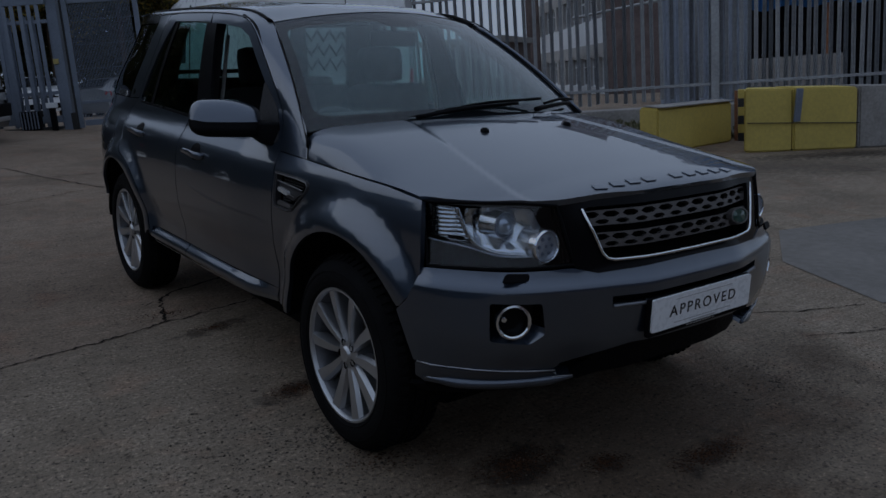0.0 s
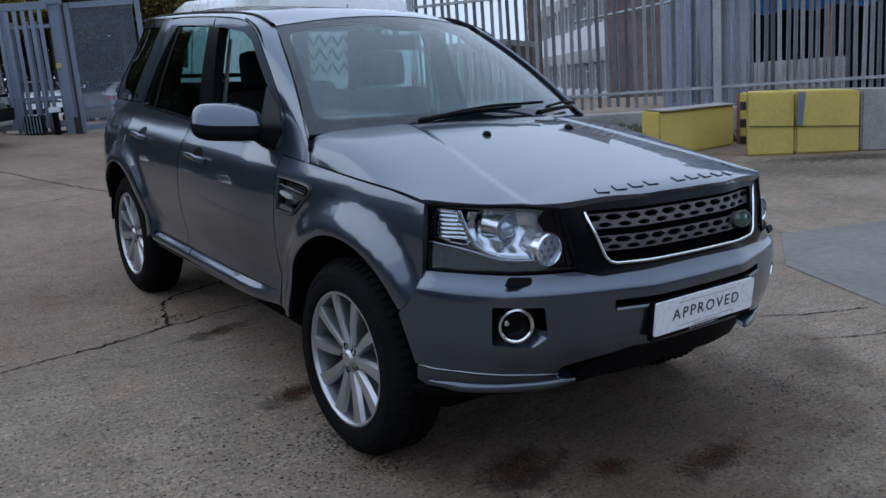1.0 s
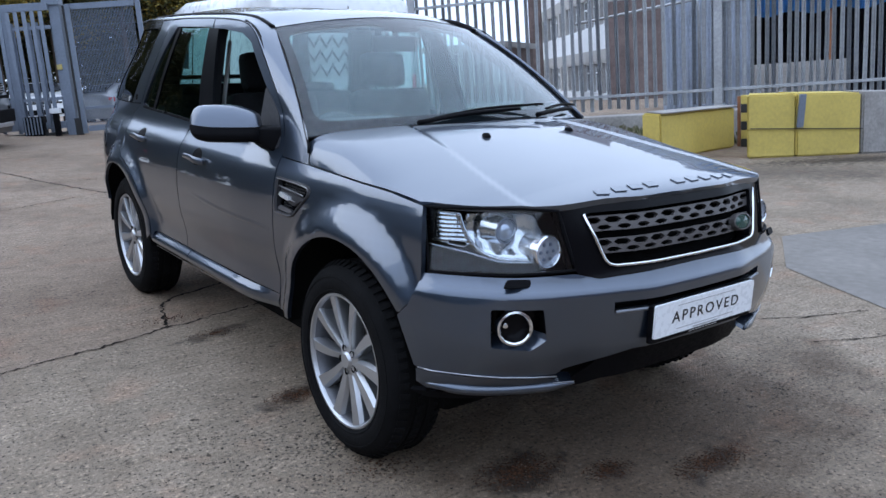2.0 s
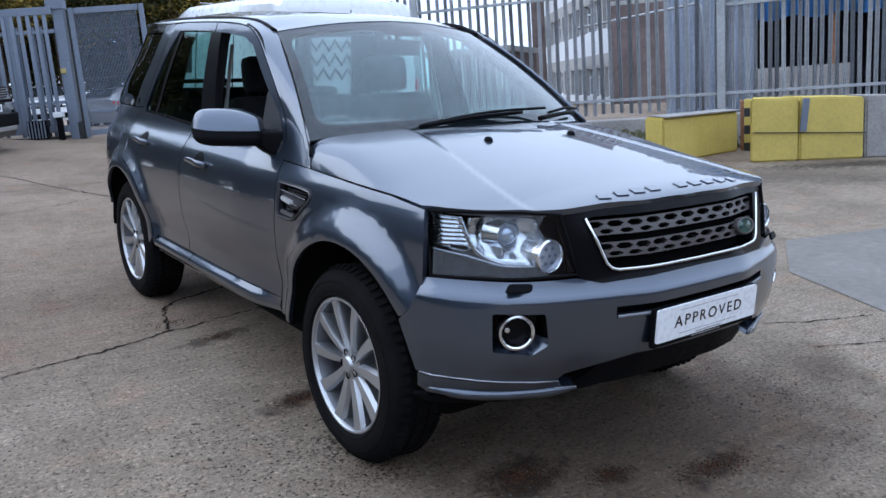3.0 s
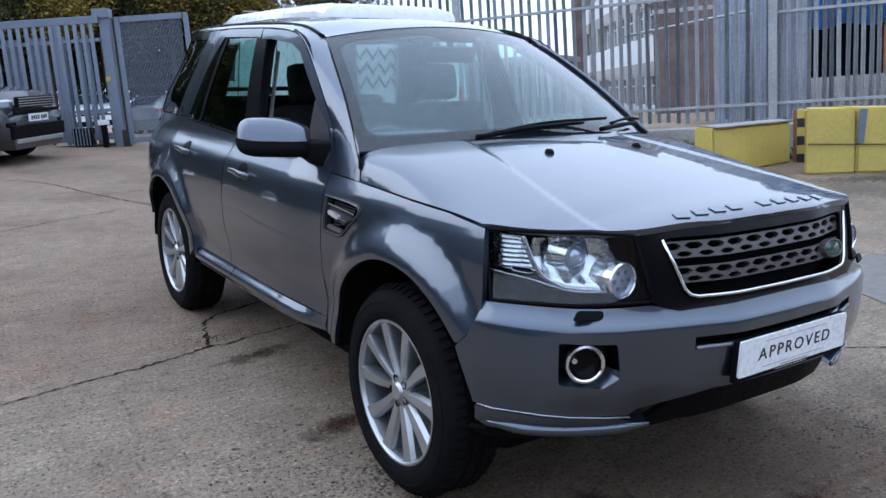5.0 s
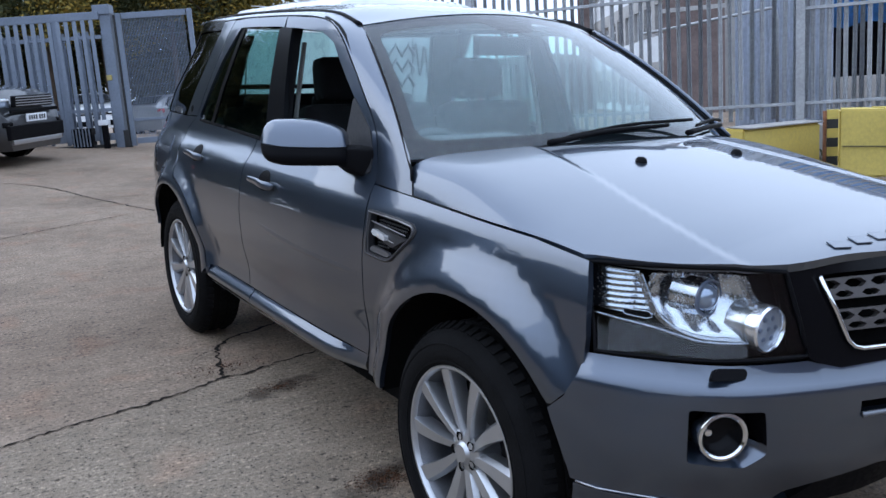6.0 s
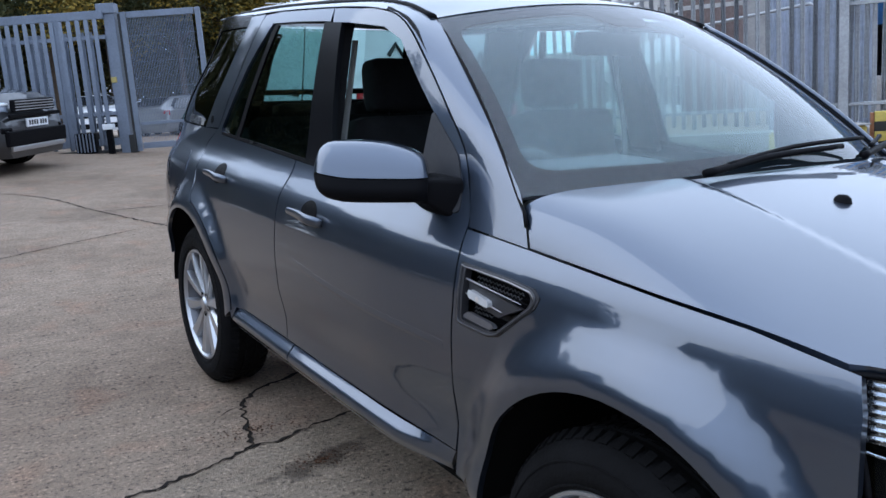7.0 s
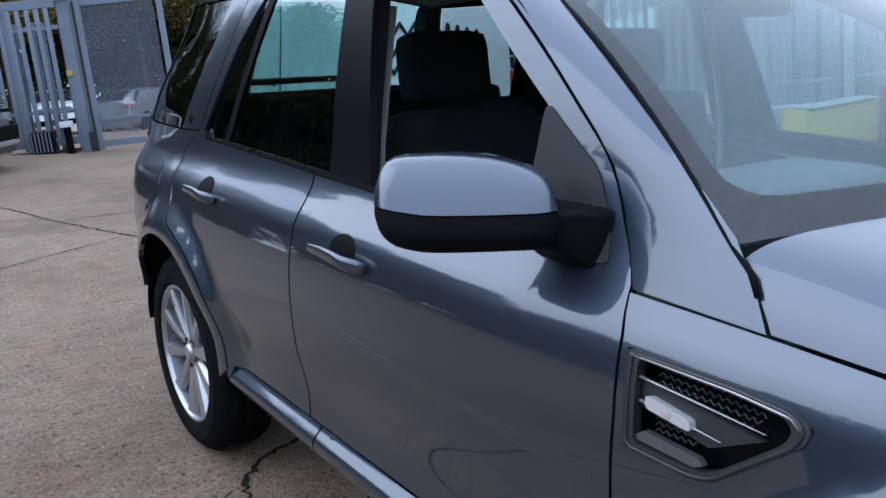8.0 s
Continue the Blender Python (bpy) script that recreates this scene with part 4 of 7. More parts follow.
SURROUND = [(-0.552, 1.004), (-0.545, 0.95), (-0.520, 0.815), (-0.485, 0.800), (-0.44, 0.788), (-0.40, 0.790), (-0.20, 0.798), (0, 0.801), (0.20, 0.798), (0.40, 0.790), (0.44, 0.788), (0.485, 0.800), (0.520, 0.815), (0.545, 0.95), (0.552, 1.004), (0.30, 1.018), (-0.30, 1.018)]
OPENING = rounded([(-0.462, 0.992), (-0.395, 0.830), (0.395, 0.830), (0.462, 0.992)], 0.03)
grille = part("grille_surround", panel_mesh("grille_surround", SURROUND, front, GLOSS_BLACK, step=0.03, depth=0.05, holes=[OPENING], lift=-0.004), GLOSS_BLACK, car, "gloss black grille surround")


def deep(d):
    return lambda s, z: Vector(front(s, z)) + Vector((0, d, 0))


chrome = [(-0.470, 0.990), (-0.440, 0.92), (-0.412, 0.849), (-0.395, 0.833), (-0.37, 0.827)] + [(s, 0.827) for s in np.linspace(-0.30, 0.30, 13)] + [(0.37, 0.827), (0.395, 0.833), (0.412, 0.849), (0.440, 0.92), (0.470, 0.990)]
part("grille_chrome", tube([Vector(front(s, z)) + Vector((0, -0.004, 0)) for s, z in chrome], 0.0055, 8), CHROME, grille, "bright chrome grille outline", True)
part("grille_backing", panel_mesh("grille_backing", [(-0.50, 0.81), (0.50, 0.81), (0.53, 1.01), (-0.53, 1.01)], deep(0.07), DARK_LINER, step=0.06, depth=0.01), DARK_LINER, grille)
for z0, width in ((0.953, 0.436), (0.884, 0.408)):
    holes = []
    for i in range(-5, 6):
        c = i * 0.0835 * (width / 0.436)
        holes.append([(c - 0.036, z0 + 0.010), (c - 0.018, z0 + 0.0195), (c + 0.018, z0 + 0.0195), (c + 0.036, z0 + 0.010), (c + 0.018, z0 + 0.001), (c - 0.018, z0 + 0.001)])
    for i in range(-5, 5):
        c = (i + 0.5) * 0.0835 * (width / 0.436)
        holes.append([(c - 0.030, z0 - 0.012), (c - 0.014, z0 - 0.005), (c + 0.014, z0 - 0.005), (c + 0.030, z0 - 0.012), (c + 0.014, z0 - 0.019), (c - 0.014, z0 - 0.019)])
    holes = [h for h in holes if max(abs(p[0]) for p in h) < width + 0.02]
    bar = [(-width - 0.022, z0 + 0.024), (-width, z0 - 0.023), (width, z0 - 0.023), (width + 0.022, z0 + 0.024)]
    part("grille_bar", panel_mesh("grille_bar", bar, deep(0.018), SATIN, step=0.05, depth=0.016, holes=holes), SATIN, grille, "satin silver grille bar with hexagonal holes")
badge_at = Matrix.Translation(Vector(front(0.300, 0.891)) + Vector((0, 0.002, 0))) @ pose(0, 0, 0, 90 - 14, 0, 0) @ Matrix.Diagonal((1.5, 0.92, 1, 1))
badge = part("grille_badge", solid(lathe([(0, 0.010), (0.025, 0.010), (0.030, 0.006), (0.030, -0.012)], badge_at, 32), "grille_badge", BADGE_GREEN), BADGE_GREEN, grille, "oval dark green badge")
part("badge_rim", solid(lathe([(0.027, 0.010), (0.029, 0.0125), (0.033, 0.011), (0.034, 0.0), (0.034, -0.012)], badge_at, 32), "badge_rim", SATIN), SATIN, badge)

# number plate, with the word that it bears
plate_at = pose(0, -0.913, 0.644, 90 + 2, 0, 0) @ pose(0, 0, 0, 0, 0, 0.6)
plate = part("number_plate", solid(prism(rounded([(-0.26, -0.056), (0.26, -0.056), (0.26, 0.056), (-0.26, 0.056)], 0.008), 0.008, plate_at, 0.001), "number_plate", PLATE_WHITE), PLATE_WHITE, car, "white show plate with black lettering")
part("plate_holder", box((0.53, 0.130, 0.02), plate_at @ Matrix.Translation((0, -0.009, -0.009)), 0.004), TRIM_BLACK, plate)
for k in range(9):
    part("holder_print", box((0.011 if k % 3 else 0.015, 0.0035, 0.0006), plate_at @ Matrix.Translation((-0.068 + k * 0.017, -0.066, 0.0014))), INK_GREY, plate)


def lettering(name, text, size, at, mat, parent, spacing=1.0, stretch=1.0):
    cu = bpy.data.curves.new(name, "FONT")
    cu.body, cu.size, cu.align_x, cu.align_y, cu.extrude, cu.space_character, cu.offset = text, size, "CENTER", "CENTER", 0.0006, spacing, 0.0003
    tmp = new(name, cu)
    dg = bpy.context.evaluated_depsgraph_get()
    me = bpy.data.meshes.new_from_object(tmp.evaluated_get(dg))
    bpy.data.objects.remove(tmp)
    me.transform(at @ Matrix.Diagonal((stretch, 1, 1, 1)))
    me.materials.clear()
    me.materials.append(mat)
    return part(name, me, mat, parent, "black capital letters")


lettering("plate_word", "APPROVED", 0.053, plate_at @ Matrix.Translation((0, 0.0, 0.0088)), INK, plate, 1.30, 1.10)
for y, w, h, m in ((0.040, 0.30, 0.0022, INK_GREY), (-0.040, 0.30, 0.0022, INK_GREY)):
    part("plate_line", box((w, h, 0.001), plate_at @ Matrix.Translation((0, y, 0.0088))), m, plate)
part("plate_small_print", box((0.13, 0.005, 0.001), plate_at @ Matrix.Translation((0.0, -0.050, 0.0088))), INK_GREY, plate)

# bonnet badge: nine plain raised bars
for i, x in enumerate([-0.335, -0.262, -0.190, -0.118, 0.02, 0.095, 0.170, 0.245, 0.318]):
    y = -0.752 + 0.14 * x * x
    n = (Vector(bonnet_surf(x + 0.01, y)) - Vector(bonnet_surf(x - 0.01, y))).cross(Vector(bonnet_surf(x, y + 0.01)) - Vector(bonnet_surf(x, y - 0.01))).normalized()
    m = Matrix.Translation(Vector(bonnet_surf(x, y)) + n * 0.002) @ n.to_track_quat("Z", "Y").to_matrix().to_4x4()
    part("bonnet_bar", box((0.044, 0.034, 0.0034), m, 0.0015), PAINT, car, "raised plain bar badge in body colour")
for x in (-0.22, 0.226):
    m = Matrix.Translation(bonnet_surf(x, -0.01))
    part("washer_jet", solid(lathe([(0, 0.016), (0.008, 0.015), (0.014, 0.009), (0.017, -0.004)], m @ Matrix.Diagonal((1, 1.3, 1, 1)), 16), "washer_jet", TRIM_BLACK), TRIM_BLACK, car, "black bonnet washer jet")

# wipers lie along the foot of the windscreen
for pts, blade in (([(-0.36, 0.255, 1.198), (-0.10, 0.27, 1.222), (0.18, 0.25, 1.236)], [(-0.27, 0.262, 1.213), (0.02, 0.285, 1.24), (0.36, 0.30, 1.246)]),
                   ([(0.28, 0.245, 1.205), (0.48, 0.31, 1.215), (0.62, 0.375, 1.212)], [(0.36, 0.275, 1.226), (0.55, 0.36, 1.236), (0.72, 0.46, 1.222)])):
    arm = part("wiper_arm", tube(sweep(pts, 0.04), [0.011 - 0.005 * i / 20 for i in range(len(sweep(pts, 0.04)))], 8), TRIM_BLACK, car, "black wiper arm", True)
    part("wiper_blade", tube(sweep(blade, 0.04), 0.0065, 6), TRIM_BLACK, arm, "", True)


# headlamps
DRL_LENS = material("pale daytime lamp lens", (0.42, 0.46, 0.54), 0.22, 0.4)
PROJECTOR = material("projector lens glass", (0.34, 0.40, 0.50), 0.06, 0.6, 0.8)
DRL_DOT = material("dark light emitter", (0.10, 0.12, 0.17), 0.3)
DRL_DRUM = material("bright silver lamp drum", (0.80, 0.82, 0.86), 0.2, 0.9)


def lamp_side(k):
    LENS = [(k * s, z) for s, z in ((0.948, 1.000), (0.90, 1.003), (0.80, 1.008), (0.68, 1.010), (0.562, 1.003), (0.552, 0.95), (0.526, 0.822), (0.65, 0.816), (0.80, 0.808), (0.93, 0.803), (0.940, 0.90))]
    if k > 0:
        LENS = LENS[::-1]
    lens = part("headlamp", panel_mesh("headlamp", LENS, front, LAMP_CLEAR, step=0.03, depth=0.006, lift=-0.003), LAMP_CLEAR, car, "clear headlamp with chrome reflectors")
    part("lamp_body", panel_mesh("lamp_body", LENS, front, LAMP_BLACK, step=0.03, depth=0.02, lift=-0.085), LAMP_BLACK, lens)
    rim_pts = [Vector(front(s, z)) for s, z in dense(LENS, 0.03)]
    part("lamp_gasket", tube(rim_pts, 0.0055, 6, True), TRIM_BLACK, lens, "", True)
    flip = 1 if k < 0 else -1

    def at_depth(d):
        return lambda a, z: Vector(front(a, z)) + Vector((0, d, 0))

    def ribbon(name, line, width, d, mat, label=""):
        """A narrow upright band that follows a line in the lamp."""
        pts = sweep([(k * a, z) for a, z in line], 0.012)
        bm, prev = bmesh.new(), None
        for i, (a, z) in enumerate(pts):
            t = (Vector(pts[min(i + 1, len(pts) - 1)]) - Vector(pts[max(i - 1, 0)])).normalized()
            n = Vector((-t.y, t.x)) * width / 2
            cur = [bm.verts.new(Vector(front(a + n.x, z + n.y)) + Vector((0, d, 0))), bm.verts.new(Vector(front(a, z)) + Vector((0, d - width * 0.45, 0))), bm.verts.new(Vector(front(a - n.x, z - n.y)) + Vector((0, d + width * 0.3, 0)))]
            if prev:
                bm.faces.new((prev[0], prev[1], cur[1], cur[0])), bm.faces.new((prev[1], prev[2], cur[2], cur[1]))
            prev = cur
        bmesh.ops.solidify(bm, geom=bm.faces[:], thickness=0.002)
        return part(name, solid(bm, name, mat, 40), mat, lens, label)

    # bright bowl round the main beam: a dish with upright facets, drawn in towards the projector
    def dish(a, z):
        u, v = (abs(a) - 0.70) / 0.11, (z - 0.935) / 0.07
        r = min(math.hypot(u, v), 1.4)
        return Vector(front(a, z)) + Vector((0, 0.040 + 0.050 * max(1 - r * r, -0.2) + 0.0035 * math.sin(abs(a) * 150) * min(r, 1), 0))

    BOWL = rounded([(k * a, z) for a, z in ((0.822, 0.986), (0.795, 0.905), (0.775, 0.872), (0.735, 0.857), (0.66, 0.855), (0.600, 0.860), (0.590, 0.93), (0.622, 0.988))], 0.02)
    part("reflector_bowl", panel_mesh("reflector_bowl", BOWL[::flip], dish, LAMP_SILVER, step=0.012, depth=0.008), LAMP_SILVER, lens, "bright faceted reflector bowl")
    # side reflector: stacked bars that bulge over a round indicator behind them
    def flutes(a, z):
        bulge = max(1 - ((abs(a) - 0.885) / 0.045) ** 2, 0.0)
        return Vector(front(a, z)) + Vector((-k * 0.02, 0.042 + 0.0065 * abs(math.sin(z * 235)) - 0.014 * bulge, 0))

    FLUTE = [(k * a, z) for a, z in ((0.934, 0.990), (0.905, 0.985), (0.838, 0.982), (0.815, 0.910), (0.805, 0.885), (0.86, 0.886), (0.932, 0.892))]
    part("side_reflector", panel_mesh("side_reflector", FLUTE[::flip], flutes, LAMP_SILVER, step=0.005, depth=0.008), LAMP_SILVER, lens, "ribbed bright side reflector")
    ribbon("bowl_edge", ((0.842, 0.985), (0.822, 0.930), (0.802, 0.890), (0.775, 0.866), (0.735, 0.853), (0.66, 0.851)), 0.011, 0.020, LAMP_SILVER, "bright curved bowl edge")
    ribbon("bowl_edge", ((0.655, 0.990), (0.640, 0.955), (0.628, 0.925)), 0.010, 0.022, LAMP_SILVER)
    ribbon("bowl_edge", ((0.640, 0.990), (0.627, 0.958), (0.618, 0.930)), 0.006, 0.024, LAMP_SILVER)
    slot = [(k * a, z) for a, z in ((0.868, 0.902), (0.822, 0.900), (0.815, 0.889), (0.826, 0.884), (0.866, 0.889))]
    part("indicator_slot", panel_mesh("indicator_slot", slot[::flip], at_depth(0.022), LAMP_BLACK, step=0.02, depth=0.004), LAMP_BLACK, lens)
    part("slot_ring", tube([at_depth(0.020)(a, z) for a, z in dense(slot, 0.01)], 0.0018, 6, True), LAMP_SILVER, lens, "", True)
    # projector: a dark ring, a short bright shroud and a domed lens
    a = Vector(front(k * 0.70, 0.935)) + Vector((0, 0.062, 0))
    aim = Matrix.Translation(a) @ pose(0, 0, 0, 90, 0, 0)
    part("projector_shroud", solid(lathe([(0.033, 0.010), (0.036, 0.014), (0.041, 0.010), (0.044, -0.004), (0.050, -0.03), (0.058, -0.05)], aim, 40), "projector_shroud", LAMP_SILVER), LAMP_SILVER, lens)
    part("projector_ring", solid(lathe([(0.0375, 0.0145), (0.0385, 0.0175), (0.0415, 0.0165), (0.0425, 0.011)], aim, 40), "projector_ring", DRL_DOT), DRL_DOT, lens)
    part("projector_lens", solid(lathe([(0, 0.030), (0.014, 0.028), (0.024, 0.022), (0.031, 0.013), (0.034, 0.0), (0.034, -0.02)], aim, 32), "projector_lens", PROJECTOR), PROJECTOR, lens)
    b = Vector(front(k * 0.598, 0.877)) + Vector((0, 0.046, 0))
    aim = Matrix.Translation(b) @ pose(0, 0, 0, 90, 0, 0)
    drum = aim @ Matrix.Diagonal((1.32, 1.32, 1.25, 1))
    part("daytime_lamp", solid(lathe([(0.034, 0.010), (0.035, 0.022), (0.0375, 0.026), (0.0405, 0.022), (0.041, -0.006), (0.043, -0.04)], drum, 40), "daytime_lamp", DRL_DRUM), DRL_DRUM, lens, "round daytime lamp with six lights")
    part("daytime_lens", solid(lathe([(0, 0.020), (0.020, 0.019), (0.0345, 0.016)], drum, 32), "daytime_lens", DRL_LENS), DRL_LENS, lens)
    for i in range(7):
        q = Matrix.Translation((0.026 * math.cos(i * math.pi / 3) * (i < 6), 0.026 * math.sin(i * math.pi / 3) * (i < 6), 0.0245))
        part("light_emitter", solid(lathe([(0, 0.003), (0.005, 0.002), (0.0075, -0.003)], aim @ q, 12), "light_emitter", DRL_DOT), DRL_DOT, lens)
    ribbon("lamp_blade", ((0.932, 0.887), (0.888, 0.879), (0.824, 0.869), (0.78, 0.857), (0.745, 0.847), (0.70, 0.845), (0.640, 0.847)), 0.005, 0.018, LAMP_SILVER, "thin bright lamp blade")


lamp_side(-1)
lamp_side(1)
for k in (-1, 1):
    c = Vector(front(k * 0.722, 0.652))
    t = Matrix.Translation(c + Vector((k * 0.0, 0.012, 0))) @ pose(0, 0, 0, 90, 0, 0) @ pose(0, 0, 0, 0, k * 26, 0)
    cup = part("fog_recess", panel_mesh("fog_recess", ([(k * s, z) for s, z in ((0.61, 0.73), (0.81, 0.73), (0.81, 0.57), (0.61, 0.57))])[::-k], lambda s, z: Vector(front(s, z)) + Vector((-k * 0.02, 0.07, 0)), GLOSS_BLACK, step=0.03, depth=0.01), GLOSS_BLACK, car, "black fog lamp recess")
    loop = [(k * a, z) for a, z in dense([(-a, z) for a, z in FOG_HOLE], 0.014)]
    for painted in (False, True):
        walls = bmesh.new()
        for (a0, z0), (a1, z1) in zip(loop, loop[1:] + loop[:1]):
            low = (z0 + z1) / 2 < 0.616 + 0.10 * ((abs(a0) + abs(a1)) / 2 < 0.66) * 0.12
            if low != painted:
                continue
            ring = []
            for a, z, deepness in ((a0, z0, 0), (a1, z1, 0), (a1, z1, 1), (a0, z0, 1)):
                w = Vector(front(a, z))
                if deepness:
                    w += Vector((-k * 0.02, 0.075, 0))
                    if painted:
                        w = w.lerp(Vector(front(k * 0.722, 0.652)) + Vector((-k * 0.01, 0.05, 0)), 0.42)
                ring.append(walls.verts.new(w))
            walls.faces.new(ring)
        bmesh.ops.remove_doubles(walls, verts=walls.verts[:], dist=0.0004)
        part("recess_wall", walls, PAINT if painted else GLOSS_BLACK, cup, "body colour recess floor" if painted else "")
    part("fog_ring", solid(lathe([(0.045, -0.03), (0.046, 0.006), (0.050, 0.010), (0.056, 0.008), (0.058, 0.0), (0.058, -0.03)], t, 48), "fog_ring", CHROME), CHROME, cup, "bright fog lamp ring")
    part("fog_lens", solid(lathe([(0, -0.022), (0.025, -0.022), (0.046, -0.024)], t, 32), "fog_lens", GLOSS_BLACK), GLOSS_BLACK, cup)
    part("fog_bulb", solid(lathe([(0, 0.004), (0.008, 0.001), (0.012, -0.012)], t @ Matrix.Translation((-0.026, 0.004, -0.012)), 16), "fog_bulb", CHROME), CHROME, cup)
    m = Matrix.Translation(Vector(front(k * 0.715, 0.786)) + Vector((0, -0.003, 0.0))) @ pose(0, 0, 0, 62, 0, k * 24)
    part("washer_cover", solid(prism(rounded([(-0.045, -0.012), (0.040, -0.014), (0.045, 0.010), (-0.03, 0.014)], 0.008), 0.012, m, 0.003), "washer_cover", TRIM_BLACK), TRIM_BLACK, car, "dark headlamp washer cover")
    # a box of black behind the wings keeps the nose closed
part("engine_bay", box((1.16, 0.84, 0.40), Matrix.Translation((0, -0.06, 0.72)), 0.02), DARK_LINER, car)
part("underbody", box((1.42, 3.70, 0.16), Matrix.Translation((0, 1.45, 0.34)), 0.03), DARK_LINER, car, "black underbody")

# wheel arch liners
for cy, cz in (ARCH_F, ARCH_R):
    for k in (-1, 1):
        bm = bmesh.new()
        pr = arc((cy, cz), ARCH_RADIUS + 0.012, 178, 2, 28)
        a = [bm.verts.new((k * (side_x(y, max(z, 0.42)) - 0.016), y, z)) for y, z in pr]
        b = [bm.verts.new((k * 0.56, y, z)) for y, z in pr]
        for i in range(len(pr) - 1):
            bm.faces.new((a[i], a[i + 1], b[i + 1], b[i]))
        bm.faces.new(b)
        part("arch_liner", bm, DARK_LINER, car, "black wheel arch liner", True)


# wheels: a ten-spoke alloy in a road tyre
def wheel_meshes():
    R = 0.366
    tyre = lathe([(0.247, 0.095), (0.262, 0.112), (0.290, 0.119), (0.322, 0.114), (0.345, 0.100), (0.359, 0.080), (R, 0.055), (R, 0.030), (R - 0.007, 0.028), (R - 0.007, 0.021), (R, 0.019), (R, -0.019), (R - 0.007, -0.021),
                  (R - 0.007, -0.028), (R, -0.030), (R, -0.06), (0.355, -0.09), (0.30, -0.118), (0.247, -0.10)], steps=72)
    # shoulder lugs and cross grooves of the tread, and raised rings on the sidewall
    for i in range(64):
        turn = pose(0, 0, 0, 0, 0, i * 5.625)
        add_box(tyre, (0.012, 0.021, 0.034), turn @ pose(R - 0.004, 0, 0.070, 0, -28, 0))
        add_box(tyre, (0.008, 0.024, 0.032), turn @ pose(R - 0.001, 0.010, 0.0, 14, 0, 0))
        add_box(tyre, (0.012, 0.021, 0.034), turn @ pose(R - 0.004, 0.008, -0.072, 0, 26, 0))
    for r, h in ((0.268, 0.1145), (0.318, 0.1155)):
        add_lathe(tyre, [(r - 0.004, h - 0.003), (r - 0.002, h + 0.0015), (r + 0.002, h + 0.0015), (r + 0.004, h - 0.004)], steps=72)
    rim = lathe([(0.252, 0.096), (0.257, 0.104), (0.254, 0.109), (0.247, 0.109), (0.242, 0.102), (0.240, 0.094)], steps=72)
    barrel = lathe([(0.2405, 0.095), (0.231, 0.070), (0.226, 0.02), (0.222, -0.06), (0.250, -0.10)], steps=72)
    spoke = bmesh.new()
    prof = []
    for r, w, h, sw in ((0.040, 0.030, 0.084, 0.004), (0.080, 0.037, 0.090, 0.0185), (0.140, 0.046, 0.096, 0.034), (0.200, 0.054, 0.100, 0.044), (0.242, 0.060, 0.1025, 0.049)):
        prof.append([spoke.verts.new(v) for v in ((r, sw - w / 2, h - 0.014), (r, sw - w / 2 + 0.004, h), (r, sw + w / 2 - 0.010, h - 0.004), (r, sw + w / 2, h - 0.020), (r, sw + w / 2 - 0.006, h - 0.06), (r, sw - w / 2 + 0.006, h - 0.055))])
    for a, c in zip(prof, prof[1:]):
        for i in range(6):
            spoke.faces.new((a[i], a[(i + 1) % 6], c[(i + 1) % 6], c[i]))
    spoke.faces.new(prof[0]), spoke.faces.new(prof[-1][::-1])
    hub = lathe([(0, 0.098), (0.026, 0.098), (0.031, 0.093), (0.034, 0.088), (0.050, 0.084), (0.066, 0.078), (0.070, 0.055), (0.070, 0.0)], steps=40)
    disc = lathe([(0.0, 0.005), (0.165, 0.005), (0.168, -0.002), (0.168, -0.02), (0, -0.02)], steps=40)
    back = lathe([(0, -0.03), (0.225, -0.03), (0.226, -0.04), (0, -0.04)], steps=40)
    nut = lathe([(0, 0.0795), (0.010, 0.0795), (0.0105, 0.085), (0.014, 0.086)], steps=14)
    return dict(tyre=solid(tyre, "tyre", RUBBER, 40), rim=solid(rim, "wheel", SILVER), barrel=solid(barrel, "barrel", ALLOY_SHADE), spoke=solid(spoke, "spoke", SILVER, 28), hub=solid(hub, "hub", SILVER, 30),
                disc=solid(disc, "brake_disc", BRAKE_IRON), back=solid(back, "brake_shield", DARK_LINER), nut=solid(nut, "wheel_nut", GLOSS_BLACK))


WHEEL = wheel_meshes()


def add_wheel(parent, x, y, turn, spin=0.0, steer=0.0, radius=0.366):
    """turn: -90 faces the driver's side (-x), 90 the other."""
    at = pose(x, y, radius, 0, 0, steer) @ pose(0, 0, 0, 0, turn, 0) @ pose(0, 0, 0, 0, 0, spin) @ Matrix.Scale(radius / 0.366, 4)
    w = part("wheel", WHEEL["rim"], SILVER, parent, "silver ten-spoke alloy wheel", at=at)
    part("tyre", WHEEL["tyre"], RUBBER, w, "black road tyre")
    for i in range(10):
        part("spoke", WHEEL["spoke"], SILVER, w, at=pose(0, 0, 0, 0, 0, 36 * i))
    part("hub", WHEEL["hub"], SILVER, w)
    part("barrel", WHEEL["barrel"], ALLOY_SHADE, w)
    part("brake_disc", WHEEL["disc"], BRAKE_IRON, w)
    part("brake_shield", WHEEL["back"], DARK_LINER, w)
    for i in range(5):
        part("wheel_nut", WHEEL["nut"], GLOSS_BLACK, w, at=pose(0, 0, 0, 0, 0, 72 * i + 18) @ pose(0.047, 0, 0.002))
    return w


add_wheel(car, -0.773, 0.0, -90, 8)
add_wheel(car, -0.773, 2.66, -90, 20)
add_wheel(car, 0.773, 0.0, 90)
add_wheel(car, 0.773, 2.66, 90)


